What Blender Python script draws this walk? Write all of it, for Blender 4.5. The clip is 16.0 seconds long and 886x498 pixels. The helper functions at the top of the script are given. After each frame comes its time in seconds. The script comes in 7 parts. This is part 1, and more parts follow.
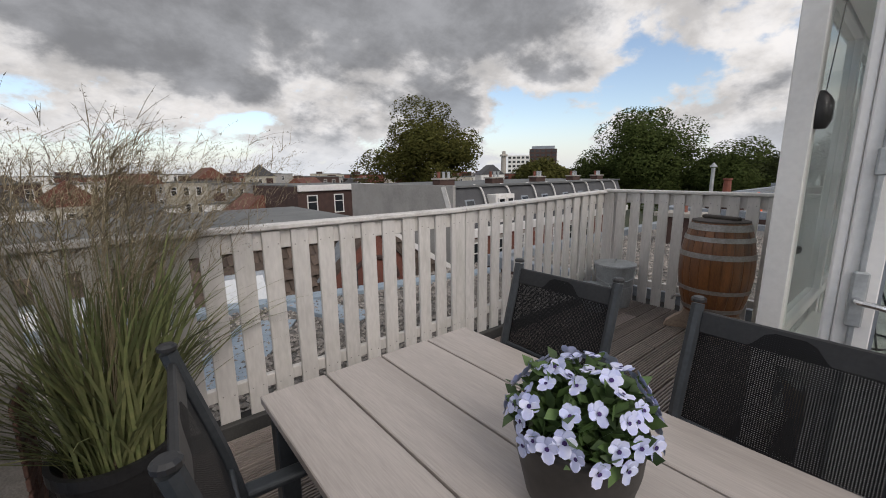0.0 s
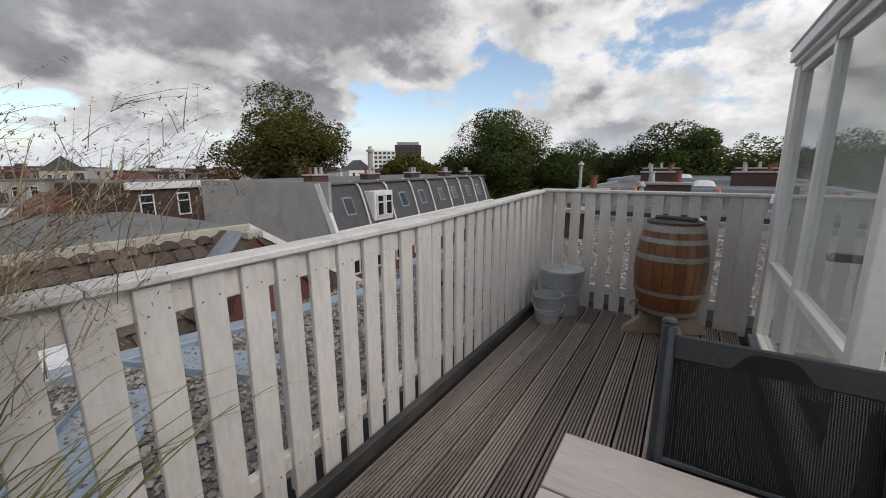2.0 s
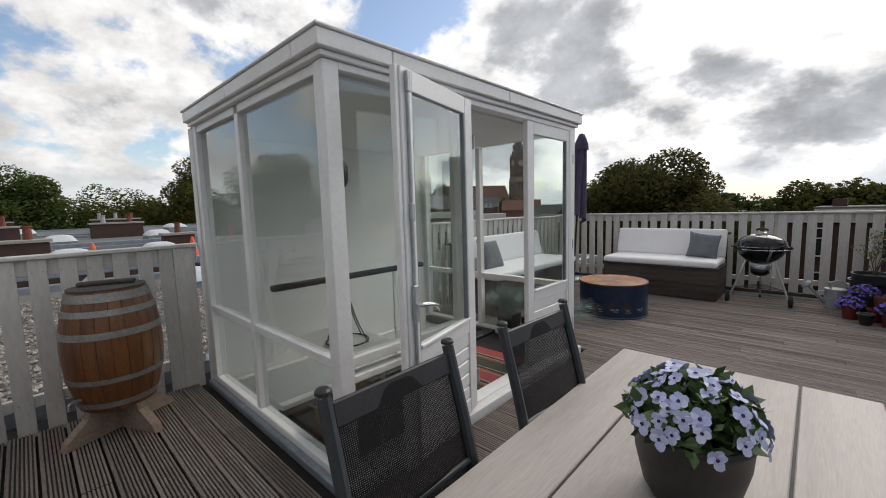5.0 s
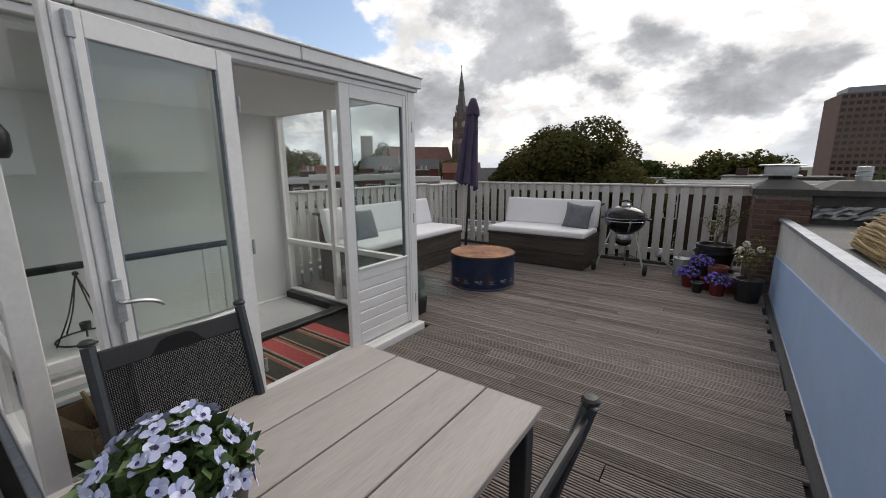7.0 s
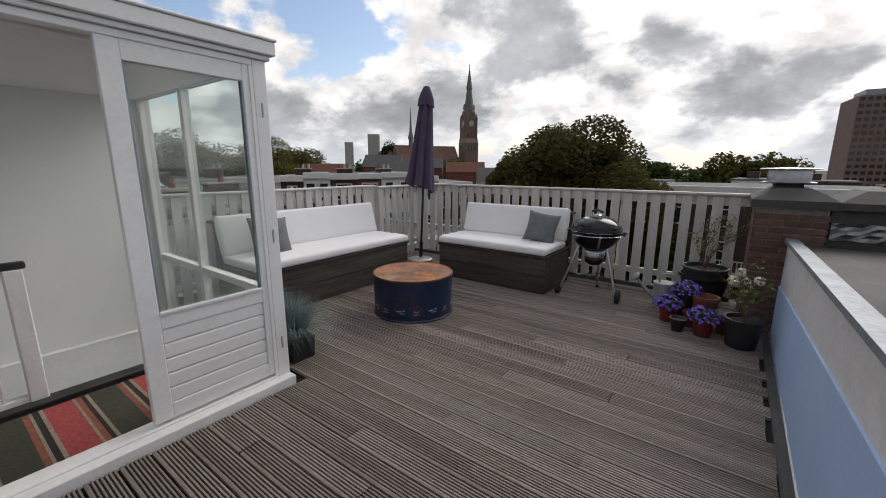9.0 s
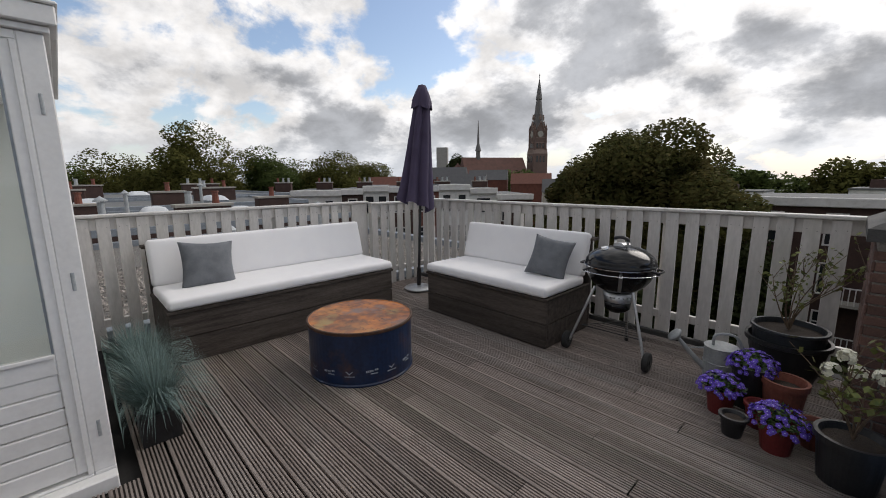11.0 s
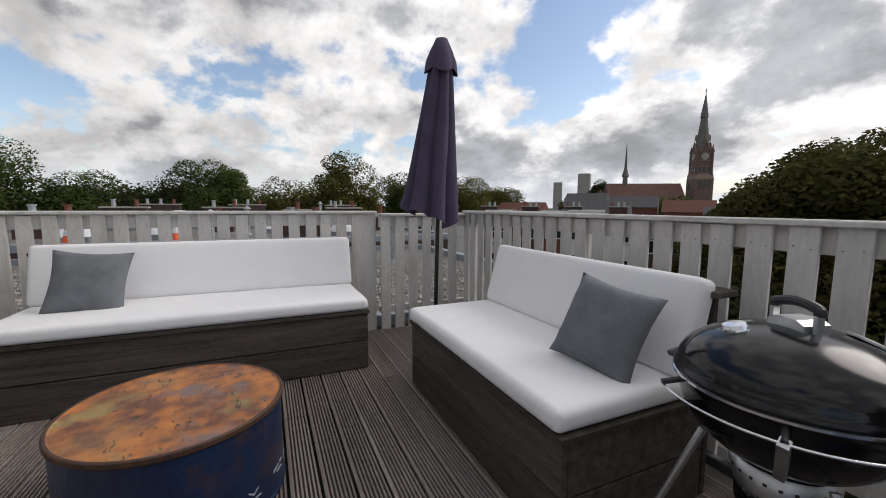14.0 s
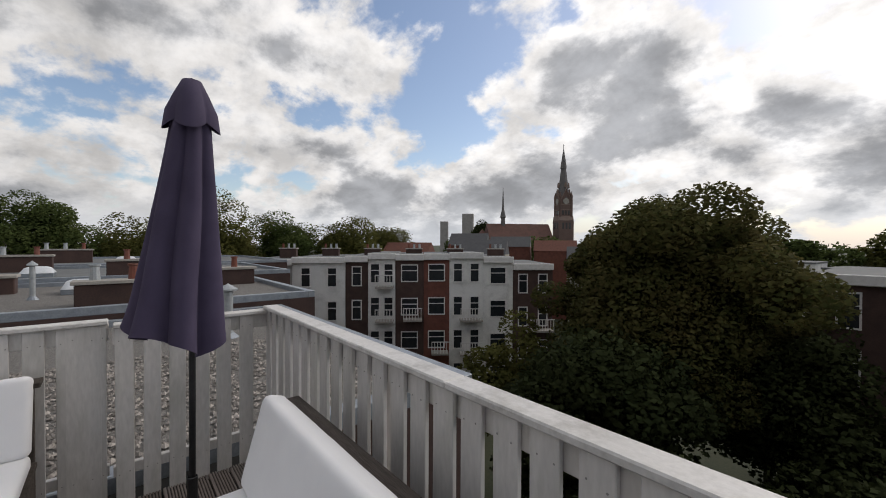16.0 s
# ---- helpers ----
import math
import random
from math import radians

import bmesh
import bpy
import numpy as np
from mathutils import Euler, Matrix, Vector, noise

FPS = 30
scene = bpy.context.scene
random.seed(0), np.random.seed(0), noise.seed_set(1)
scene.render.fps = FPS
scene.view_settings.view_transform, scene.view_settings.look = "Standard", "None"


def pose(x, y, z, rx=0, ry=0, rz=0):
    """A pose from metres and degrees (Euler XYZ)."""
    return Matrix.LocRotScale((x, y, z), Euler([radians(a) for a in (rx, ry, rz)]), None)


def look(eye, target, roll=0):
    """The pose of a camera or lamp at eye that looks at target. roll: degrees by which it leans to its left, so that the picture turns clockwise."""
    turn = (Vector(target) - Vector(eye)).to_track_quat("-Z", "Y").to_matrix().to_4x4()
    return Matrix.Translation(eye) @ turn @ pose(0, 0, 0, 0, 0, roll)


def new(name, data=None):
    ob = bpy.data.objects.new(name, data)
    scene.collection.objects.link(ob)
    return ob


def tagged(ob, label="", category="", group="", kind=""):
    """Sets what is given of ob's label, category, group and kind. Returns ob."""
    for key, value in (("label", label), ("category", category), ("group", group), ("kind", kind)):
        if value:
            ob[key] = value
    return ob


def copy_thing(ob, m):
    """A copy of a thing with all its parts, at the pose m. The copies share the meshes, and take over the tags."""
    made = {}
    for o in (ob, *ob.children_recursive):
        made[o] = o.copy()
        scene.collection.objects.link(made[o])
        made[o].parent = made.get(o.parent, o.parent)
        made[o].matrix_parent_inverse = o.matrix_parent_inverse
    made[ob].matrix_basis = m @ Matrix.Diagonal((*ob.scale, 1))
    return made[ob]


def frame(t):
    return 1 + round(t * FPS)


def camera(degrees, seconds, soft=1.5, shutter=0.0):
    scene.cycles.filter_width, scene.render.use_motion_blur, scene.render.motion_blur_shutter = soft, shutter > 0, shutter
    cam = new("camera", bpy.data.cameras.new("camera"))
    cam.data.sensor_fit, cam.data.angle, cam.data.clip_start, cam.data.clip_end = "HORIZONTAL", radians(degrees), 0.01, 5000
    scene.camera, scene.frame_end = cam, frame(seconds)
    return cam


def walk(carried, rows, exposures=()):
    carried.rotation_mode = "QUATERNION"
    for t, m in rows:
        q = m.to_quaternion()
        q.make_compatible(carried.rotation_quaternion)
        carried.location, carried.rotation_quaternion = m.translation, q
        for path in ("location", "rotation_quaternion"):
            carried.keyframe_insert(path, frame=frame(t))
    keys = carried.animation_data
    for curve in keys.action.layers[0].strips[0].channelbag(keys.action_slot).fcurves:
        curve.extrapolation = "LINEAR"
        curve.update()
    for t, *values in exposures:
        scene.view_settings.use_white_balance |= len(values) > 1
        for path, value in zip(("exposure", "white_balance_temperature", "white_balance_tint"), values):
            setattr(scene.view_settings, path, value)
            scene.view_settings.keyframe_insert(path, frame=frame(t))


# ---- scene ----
cam = camera(96.5, 16.0, soft=1.0)
PATH = [
    (0, (0.028, 0.036, 1.438), (1.274, 1.554, 1.06), -0.6),
    (0.5, (-0.058, 0.307, 1.45), (1.198, 1.815, 1.064), 0.5),
    (1, (0.006, 0.611, 1.437), (1.315, 2.067, 1.031), -0.3),
    (1.5, (0.101, 0.892, 1.437), (1.534, 2.224, 1.026), -0.4),
    (2, (0.183, 1.07, 1.463), (1.85, 2.098, 1.059), -0.2),
    (2.5, (0.255, 1.264, 1.506), (2.144, 1.807, 1.133), 0.2),
    (3, (0.448, 1.37, 1.524), (2.413, 1.568, 1.207), -1.3),
    (3.5, (0.557, 1.445, 1.56), (2.53, 1.229, 1.314), -1.0),
    (4, (0.615, 1.53, 1.56), (2.466, 0.805, 1.336), -0.5),
    (4.5, (0.591, 1.551, 1.508), (2.238, 0.434, 1.313), -1.6),
    (5, (0.508, 1.502, 1.48), (1.874, 0.057, 1.271), -1.7),
    (7.5, (-0.216, 0.341, 1.555), (0.917, -1.255, 1.143), -0.5),
    (8, (-0.24, -0.016, 1.547), (0.902, -1.604, 1.132), -0.0),
    (8.5, (-0.257, -0.385, 1.549), (0.885, -1.974, 1.135), 0.1),
    (11, (-0.336, -2.209, 1.559), (1.089, -3.568, 1.211), -0.5),
    (11.5, (-0.272, -2.641, 1.516), (1.221, -3.923, 1.157), -0.9),
    (12, (-0.174, -3.028, 1.412), (1.393, -4.214, 1.04), -0.2),
    (12.5, (-0.017, -3.38, 1.287), (1.603, -4.493, 0.917), 0.2),
    (13, (0.118, -3.718, 1.207), (1.778, -4.794, 0.912), -0.4),
    (13.5, (0.247, -4.027, 1.222), (2.013, -4.934, 0.98), -0.9),
    (14, (0.45, -4.303, 1.312), (2.266, -5.114, 1.097), 0.3),
    (14.5, (0.602, -4.597, 1.447), (2.421, -5.408, 1.272), -0.4),
    (15, (0.696, -4.895, 1.585), (2.472, -5.803, 1.435), -0.0),
    (15.5, (0.853, -5.159, 1.709), (2.495, -6.296, 1.616), 0.5),
    (16, (0.978, -5.391, 1.79), (2.515, -6.67, 1.765), 0.2),
]
# the clip's camera closes a little towards the open sky
EXPO = [(0, -0.02, 6500, 13), (2.5, -0.05, 6400, 12), (5, 0.0, 6450, 11), (8, -0.05, 6500, 12), (11, -0.07, 6450, 12), (14.5, -0.05, 6450, 12), (16, -0.24, 6500, 12)]
walk(cam, [(t, look(eye, target, roll)) for t, eye, target, roll in PATH], EXPO)
# ---- world, sun ----
SUN_AZ, SUN_EL = radians(190), radians(38)   # azimuth clockwise from +y
SUN_DIR = Vector((math.sin(SUN_AZ) * math.cos(SUN_EL), math.cos(SUN_AZ) * math.cos(SUN_EL), math.sin(SUN_EL)))
sun = new("sun", bpy.data.lights.new("sun", "SUN"))
sun.data.energy, sun.data.angle, sun.data.color = 1.5, radians(34), (1.0, 0.94, 0.86)
sun.matrix_world = look(SUN_DIR * 60, (0, 0, 0))


def make_sky():
    """Blue sky under broken, grey-bellied cumulus, brighter round the hidden sun."""
    w = bpy.data.worlds.new("sky")
    scene.world = w
    w.use_nodes = True
    nt = w.node_tree
    N, L = nt.nodes, nt.links
    bg = N["Background"]
    sky = N.new("ShaderNodeTexSky")
    sky.sky_type, sky.sun_disc = "NISHITA", False
    sky.sun_elevation, sky.sun_rotation = SUN_EL, SUN_AZ
    sky.air_density, sky.dust_density = 1.0, 1.0
    blue = N.new("ShaderNodeVectorMath")
    blue.operation = "MULTIPLY"
    blue.inputs[1].default_value = (0.165, 0.158, 0.152)
    L.new(sky.outputs[0], blue.inputs[0])

    def math_(op, a, b=None, clamp=False):
        n = N.new("ShaderNodeMath")
        n.operation, n.use_clamp = op, clamp
        for k, v in enumerate((a, b)):
            if v is None:
                continue
            if isinstance(v, (int, float)):
                n.inputs[k].default_value = v
            else:
                L.new(v, n.inputs[k])
        return n.outputs[0]

    def noise_(vec, scale, detail, rough=0.55, dist=0.0):
        n = N.new("ShaderNodeTexNoise")
        n.inputs["Scale"].default_value, n.inputs["Detail"].default_value = scale, detail
        n.inputs["Roughness"].default_value, n.inputs["Distortion"].default_value = rough, dist
        L.new(vec, n.inputs["Vector"])
        return n.outputs["Fac"]

    def ramp_(fac, lo, hi, a=0.0, b=1.0, smooth=True):
        n = N.new("ShaderNodeMapRange")
        n.interpolation_type = "SMOOTHSTEP" if smooth else "LINEAR"
        for k, v in zip(("From Min", "From Max", "To Min", "To Max"), (lo, hi, a, b)):
            n.inputs[k].default_value = v
        L.new(fac, n.inputs["Value"])
        return n.outputs[0]

    tc = N.new("ShaderNodeTexCoord")
    sep = N.new("ShaderNodeSeparateXYZ")
    L.new(tc.outputs["Generated"], sep.inputs[0])
    up = math_("MAXIMUM", sep.outputs["Z"], 0.0)
    den = math_("ADD", up, 0.50)
    com = N.new("ShaderNodeCombineXYZ")
    L.new(math_("DIVIDE", sep.outputs["X"], den), com.inputs[0])
    L.new(math_("DIVIDE", sep.outputs["Y"], den), com.inputs[1])
    com.inputs[2].default_value = 3.7
    p = com.outputs[0]
    big = noise_(p, 1.25, 3, 0.5)
    mid = noise_(p, 2.9, 12, 0.58, 0.1)
    cover = math_("ADD", math_("MULTIPLY", big, 0.7), math_("MULTIPLY", mid, 0.62))
    cloud = ramp_(cover, 0.570, 0.625)
    dense = ramp_(cover, 0.625, 0.745)
    puff = noise_(p, 5.5, 10, 0.6, 0.1)
    # brightness: bright rims, grey bellies
    belly = ramp_(dense, 0.0, 1.0, 0.85, 0.40)
    shade = math_("MULTIPLY", belly, ramp_(puff, 0.3, 0.7, 0.72, 1.22))
    sd = N.new("ShaderNodeVectorMath")
    sd.operation = "DOT_PRODUCT"
    sd.inputs[1].default_value = SUN_DIR
    L.new(tc.outputs["Generated"], sd.inputs[0])
    level = math_("MULTIPLY", shade, ramp_(sd.outputs["Value"], -0.5, 0.95, 0.80, 1.26))
    tint = N.new("ShaderNodeMix")
    tint.data_type = "RGBA"
    tint.inputs[6].default_value = (1.0, 0.985, 0.955, 1)
    tint.inputs[7].default_value = (0.95, 0.98, 1.02, 1)
    L.new(dense, tint.inputs[0])
    cc = N.new("ShaderNodeVectorMath")
    cc.operation = "SCALE"
    L.new(tint.outputs[2], cc.inputs[0])
    L.new(level, cc.inputs["Scale"])
    mix = N.new("ShaderNodeMix")
    mix.data_type = "RGBA"
    L.new(cloud, mix.inputs[0])
    L.new(blue.outputs[0], mix.inputs[6])
    L.new(cc.outputs[0], mix.inputs[7])
    # warm haze low down
    hz = N.new("ShaderNodeMix")
    hz.data_type = "RGBA"
    hz.inputs[7].default_value = (0.72, 0.76, 0.80, 1)
    L.new(ramp_(sep.outputs["Z"], 0.0, 0.13, 0.75, 0.0), hz.inputs[0])
    L.new(mix.outputs[2], hz.inputs[6])
    L.new(hz.outputs[2], bg.inputs["Color"])
    bg.inputs["Strength"].default_value = 1.06


make_sky()

# ---- materials ----
MATS = {}


def nodes_of(name):
    m = bpy.data.materials.new(name)
    m.use_nodes = True
    nt = m.node_tree
    return m, nt, nt.nodes["Principled BSDF"]


def surface(name, c1, c2=None, rough=0.6, scale=8.0, fine=60.0, bump=0.15, metal=0.0, stretch=(1, 1, 1),
            rand=0.0, dirt=None, dirt_amt=0.0, dirt_scale=2.5, coat=0.0, spec=0.5, island=False, dist=0.004, contrast=0.25):
    """A painted, wooden, mineral or metal surface: two colours mixed by noise of two sizes, stains, and a fine relief."""
    if name in MATS:
        return MATS[name]
    m, nt, b = nodes_of(name)
    N, L = nt.nodes, nt.links
    c2 = c2 or tuple(v * 0.8 for v in c1)
    tc = N.new("ShaderNodeTexCoord")
    mp = N.new("ShaderNodeMapping")
    mp.inputs["Scale"].default_value = stretch
    L.new(tc.outputs["Object"], mp.inputs["Vector"])
    off = N.new("ShaderNodeVectorMath")
    off.operation = "ADD"
    info = N.new("ShaderNodeObjectInfo")
    mul = N.new("ShaderNodeMath")
    mul.operation = "MULTIPLY"
    mul.inputs[1].default_value = 37.0
    L.new(info.outputs["Random"], mul.inputs[0])
    L.new(mp.outputs[0], off.inputs[0])
    L.new(mul.outputs[0], off.inputs[1])
    n1 = N.new("ShaderNodeTexNoise")
    n1.inputs["Scale"].default_value = scale
    n1.inputs["Detail"].default_value = 6
    n2 = N.new("ShaderNodeTexNoise")
    n2.inputs["Scale"].default_value = fine
    n2.inputs["Detail"].default_value = 4
    L.new(off.outputs[0], n1.inputs["Vector"])
    L.new(off.outputs[0], n2.inputs["Vector"])
    add = N.new("ShaderNodeMath")
    add.operation = "ADD"
    L.new(n1.outputs["Fac"], add.inputs[0])
    L.new(n2.outputs["Fac"], add.inputs[1])
    rng = N.new("ShaderNodeMapRange")
    rng.inputs["From Min"].default_value = 1.0 - contrast
    rng.inputs["From Max"].default_value = 1.0 + contrast
    L.new(add.outputs[0], rng.inputs["Value"])
    mix = N.new("ShaderNodeMix")
    mix.data_type = "RGBA"
    mix.inputs[6].default_value = (*c1, 1)
    mix.inputs[7].default_value = (*c2, 1)
    L.new(rng.outputs[0], mix.inputs[0])
    out = mix.outputs[2]
    if dirt:
        n3 = N.new("ShaderNodeTexNoise")
        n3.inputs["Scale"].default_value = dirt_scale
        n3.inputs["Detail"].default_value = 8
        n3.inputs["Roughness"].default_value = 0.65
        L.new(off.outputs[0], n3.inputs["Vector"])
        r3 = N.new("ShaderNodeMapRange")
        r3.inputs["From Min"].default_value = 0.5
        r3.inputs["From Max"].default_value = 0.72
        r3.inputs["To Max"].default_value = dirt_amt
        L.new(n3.outputs["Fac"], r3.inputs["Value"])
        mx = N.new("ShaderNodeMix")
        mx.data_type = "RGBA"
        mx.inputs[7].default_value = (*dirt, 1)
        L.new(r3.outputs[0], mx.inputs[0])
        L.new(out, mx.inputs[6])
        out = mx.outputs[2]
    if rand or island:
        hsv = N.new("ShaderNodeHueSaturation")
        r4 = N.new("ShaderNodeMapRange")
        r4.inputs["To Min"].default_value = 1 - (rand or 0.3)
        r4.inputs["To Max"].default_value = 1 + (rand or 0.3)
        if island:
            geo = N.new("ShaderNodeNewGeometry")
            L.new(geo.outputs["Random Per Island"], r4.inputs["Value"])
        else:
            L.new(info.outputs["Random"], r4.inputs["Value"])
        L.new(r4.outputs[0], hsv.inputs["Value"])
        L.new(out, hsv.inputs["Color"])
        out = hsv.outputs[0]
    L.new(out, b.inputs["Base Color"])
    rr = N.new("ShaderNodeMapRange")
    rr.inputs["To Min"].default_value = max(0.03, rough - 0.1)
    rr.inputs["To Max"].default_value = min(1, rough + 0.1)
    L.new(n1.outputs["Fac"], rr.inputs["Value"])
    L.new(rr.outputs[0], b.inputs["Roughness"])
    b.inputs["Metallic"].default_value = metal
    b.inputs["Specular IOR Level"].default_value = spec
    b.inputs["Coat Weight"].default_value = coat
    if bump:
        bp = N.new("ShaderNodeBump")
        bp.inputs["Strength"].default_value = bump
        bp.inputs["Distance"].default_value = dist
        L.new(add.outputs[0], bp.inputs["Height"])
        L.new(bp.outputs[0], b.inputs["Normal"])
    MATS[name] = m
    return m


def glass(name, tint=(0.885, 0.93, 0.905), rough=0.0):
    if name in MATS:
        return MATS[name]
    m, nt, b = nodes_of(name)
    b.inputs["Base Color"].default_value = (*tint, 1)
    b.inputs["Transmission Weight"].default_value = 1.0
    b.inputs["Roughness"].default_value = rough
    b.inputs["IOR"].default_value = 1.45
    MATS[name] = m
    return m


WHITE = surface("white_paint", (0.74, 0.72, 0.70), (0.62, 0.60, 0.58), 0.5, 3.0, 45, 0.12, dirt=(0.40, 0.38, 0.34), dirt_amt=0.35, dirt_scale=5, rand=0.03)
FENCE_W = surface("fence_paint", (0.645, 0.615, 0.585), (0.53, 0.505, 0.48), 0.6, 4.0, 55, 0.25, stretch=(1, 1, 0.25), dirt=(0.30, 0.30, 0.24), dirt_amt=0.40, dirt_scale=6, rand=0.06)
CAP_W = surface("worn_cap_paint", (0.66, 0.635, 0.61), (0.55, 0.53, 0.505), 0.5, 4.0, 55, 0.25, dirt=(0.24, 0.22, 0.19), dirt_amt=0.6, dirt_scale=7)
TRIM_W = surface("gloss_white_paint", (0.80, 0.79, 0.775), (0.74, 0.73, 0.72), 0.35, 2.0, 40, 0.05, dirt=(0.5, 0.48, 0.44), dirt_amt=0.25)
PLASTER = surface("interior_plaster", (0.78, 0.78, 0.77), (0.74, 0.74, 0.73), 0.8, 2.0, 80, 0.05)
DECK = surface("weathered_decking", (0.272, 0.229, 0.205), (0.156, 0.129, 0.114), 0.75, 3.0, 70, 0.35, stretch=(0.25, 3, 3), rand=0.22, dirt=(0.34, 0.315, 0.29), dirt_amt=0.6, dirt_scale=1.6, spec=0.3)
# groove bottoms: the grooves' shade, with some dirt, put into a near-black colour
DECKGROOVE = surface("deck_groove_shade_dirt", (0.044, 0.035, 0.030), (0.026, 0.021, 0.018), 0.85, 3.0, 70, 0.3, stretch=(0.25, 3, 3), rand=0.16)
# near-black, so the shade in the gaps between boards sits in the colour
DARKGAP = surface("gap_shade_floor_black", (0.012, 0.011, 0.010), None, 0.9)
BITUMEN = surface("bitumen", (0.035, 0.034, 0.033), (0.06, 0.058, 0.055), 0.7, 5, 90, 0.4, dirt=(0.12, 0.12, 0.11), dirt_amt=0.5)
OLDWOOD = surface("grey_scaffold_wood", (0.040, 0.032, 0.027), (0.105, 0.088, 0.076), 0.8, 5, 60, 0.6, stretch=(0.35, 5, 5), rand=0.25, contrast=0.30, spec=0.2, dirt=(0.018, 0.014, 0.012), dirt_amt=0.7, dirt_scale=3.0)
CUSHION = surface("white_canvas", (0.83, 0.82, 0.82), (0.79, 0.78, 0.79), 0.85, 6, 300, 0.12, dist=0.002)
PILLOW = surface("grey_velour", (0.175, 0.185, 0.20), (0.12, 0.128, 0.14), 0.95, 12, 180, 0.35)
TABLETOP = surface("limed_wood", (0.44, 0.395, 0.365), (0.345, 0.31, 0.285), 0.55, 3, 60, 0.15, stretch=(4, 0.25, 4), rand=0.05, dirt=(0.36, 0.32, 0.29), dirt_amt=0.3, dirt_scale=3)
GREYMETAL = surface("anthracite_metal", (0.030, 0.035, 0.040), (0.046, 0.052, 0.058), 0.45, 10, 90, 0.05, metal=0.3)
BLACKPL = surface("black_plastic", (0.012, 0.012, 0.013), (0.022, 0.022, 0.023), 0.45, 10, 90, 0.08)
RUBBER = surface("black_rubber", (0.014, 0.014, 0.014), (0.03, 0.03, 0.03), 0.8, 10, 90, 0.15)
ENAMEL = surface("black_enamel", (0.004, 0.004, 0.005), (0.007, 0.007, 0.008), 0.14, 4, 40, 0.0, spec=0.36)
DARKRUST = surface("dark_rust", (0.085, 0.035, 0.016), (0.035, 0.020, 0.014), 0.65, 6, 40, 0.4)
CHROME = surface("chrome", (0.75, 0.75, 0.76), (0.68, 0.68, 0.70), 0.22, 8, 60, 0.02, metal=1.0)
ALU = surface("aluminium", (0.55, 0.56, 0.57), (0.45, 0.46, 0.47), 0.4, 8, 60, 0.05, metal=1.0)
ZINC = surface("zinc", (0.44, 0.46, 0.47), (0.32, 0.34, 0.35), 0.5, 9, 60, 0.1, metal=0.35, dirt=(0.24, 0.25, 0.25), dirt_amt=0.6, dirt_scale=6)
LEAD = surface("lead_flashing", (0.30, 0.33, 0.36), (0.21, 0.23, 0.26), 0.5, 6, 40, 0.3, metal=0.4)
BLUE = surface("pale_blue_paint", (0.42, 0.55, 0.78), (0.37, 0.50, 0.73), 0.6, 3, 60, 0.1, dirt=(0.40, 0.50, 0.66), dirt_amt=0.4)
DRUMBLUE = surface("navy_drum_paint", (0.008, 0.025, 0.075), (0.005, 0.014, 0.042), 0.35, 5, 40, 0.08, dirt=(0.09, 0.04, 0.018), dirt_amt=0.75, dirt_scale=4)
RUST = surface("rusty_lid", (0.50, 0.17, 0.024), (0.15, 0.050, 0.020), 0.42, 3.2, 14, 0.25, dirt=(0.235, 0.175, 0.085), dirt_amt=0.9, dirt_scale=1.9, spec=0.5, contrast=0.2)


def overlay(m, colour, scale, lo, hi, amount, offset=0.0, stretch=(1, 1, 1)):
    """Lays patches of another colour over a surface."""
    nt = m.node_tree
    N, L = nt.nodes, nt.links
    b = N["Principled BSDF"]
    tc = N.new("ShaderNodeTexCoord")
    mp = N.new("ShaderNodeMapping")
    mp.inputs["Location"].default_value = (offset, offset * 0.7, 0)
    mp.inputs["Scale"].default_value = stretch
    n = N.new("ShaderNodeTexNoise")
    n.inputs["Scale"].default_value = scale
    n.inputs["Detail"].default_value = 7
    n.inputs["Roughness"].default_value = 0.62
    r = N.new("ShaderNodeMapRange")
    for k, v in zip(("From Min", "From Max", "To Max"), (lo, hi, amount)):
        r.inputs[k].default_value = v
    x = N.new("ShaderNodeMix")
    x.data_type = "RGBA"
    x.inputs[7].default_value = (*colour, 1)
    L.new(tc.outputs["Object"], mp.inputs["Vector"])
    L.new(mp.outputs[0], n.inputs["Vector"])
    L.new(n.outputs["Fac"], r.inputs["Value"])
    L.new(r.outputs[0], x.inputs[0])
    L.new(b.inputs["Base Color"].links[0].from_socket, x.inputs[6])
    L.new(x.outputs[2], b.inputs["Base Color"])


overlay(RUST, (0.17, 0.125, 0.115), 2.3, 0.52, 0.60, 0.9, 3.1)
overlay(RUST, (0.30, 0.235, 0.085), 3.6, 0.57, 0.68, 0.8, 7.7)
overlay(RUST, (0.035, 0.020, 0.014), 15.0, 0.60, 0.66, 0.85, 1.3, (1, 2.6, 1))
overlay(RUST, (0.62, 0.58, 0.50), 7.0, 0.72, 0.76, 0.8, 12.4)
BARREL = surface("barrel_oak", (0.20, 0.076, 0.021), (0.095, 0.032, 0.010), 0.38, 4, 40, 0.2, stretch=(5, 5, 0.6), dirt=(0.045, 0.020, 0.010), dirt_amt=0.85, dirt_scale=2.0, rand=0.12, coat=0.15)
BARRELTOP = surface("barrel_lid", (0.045, 0.035, 0.028), (0.075, 0.062, 0.05), 0.7, 6, 60, 0.3)
HOOP = surface("barrel_hoop", (0.34, 0.33, 0.32), (0.22, 0.205, 0.19), 0.5, 8, 60, 0.15, metal=0.6)
PALEWOOD = surface("barrel_foot_wood", (0.30, 0.23, 0.18), (0.19, 0.135, 0.10), 0.7, 5, 50, 0.3)
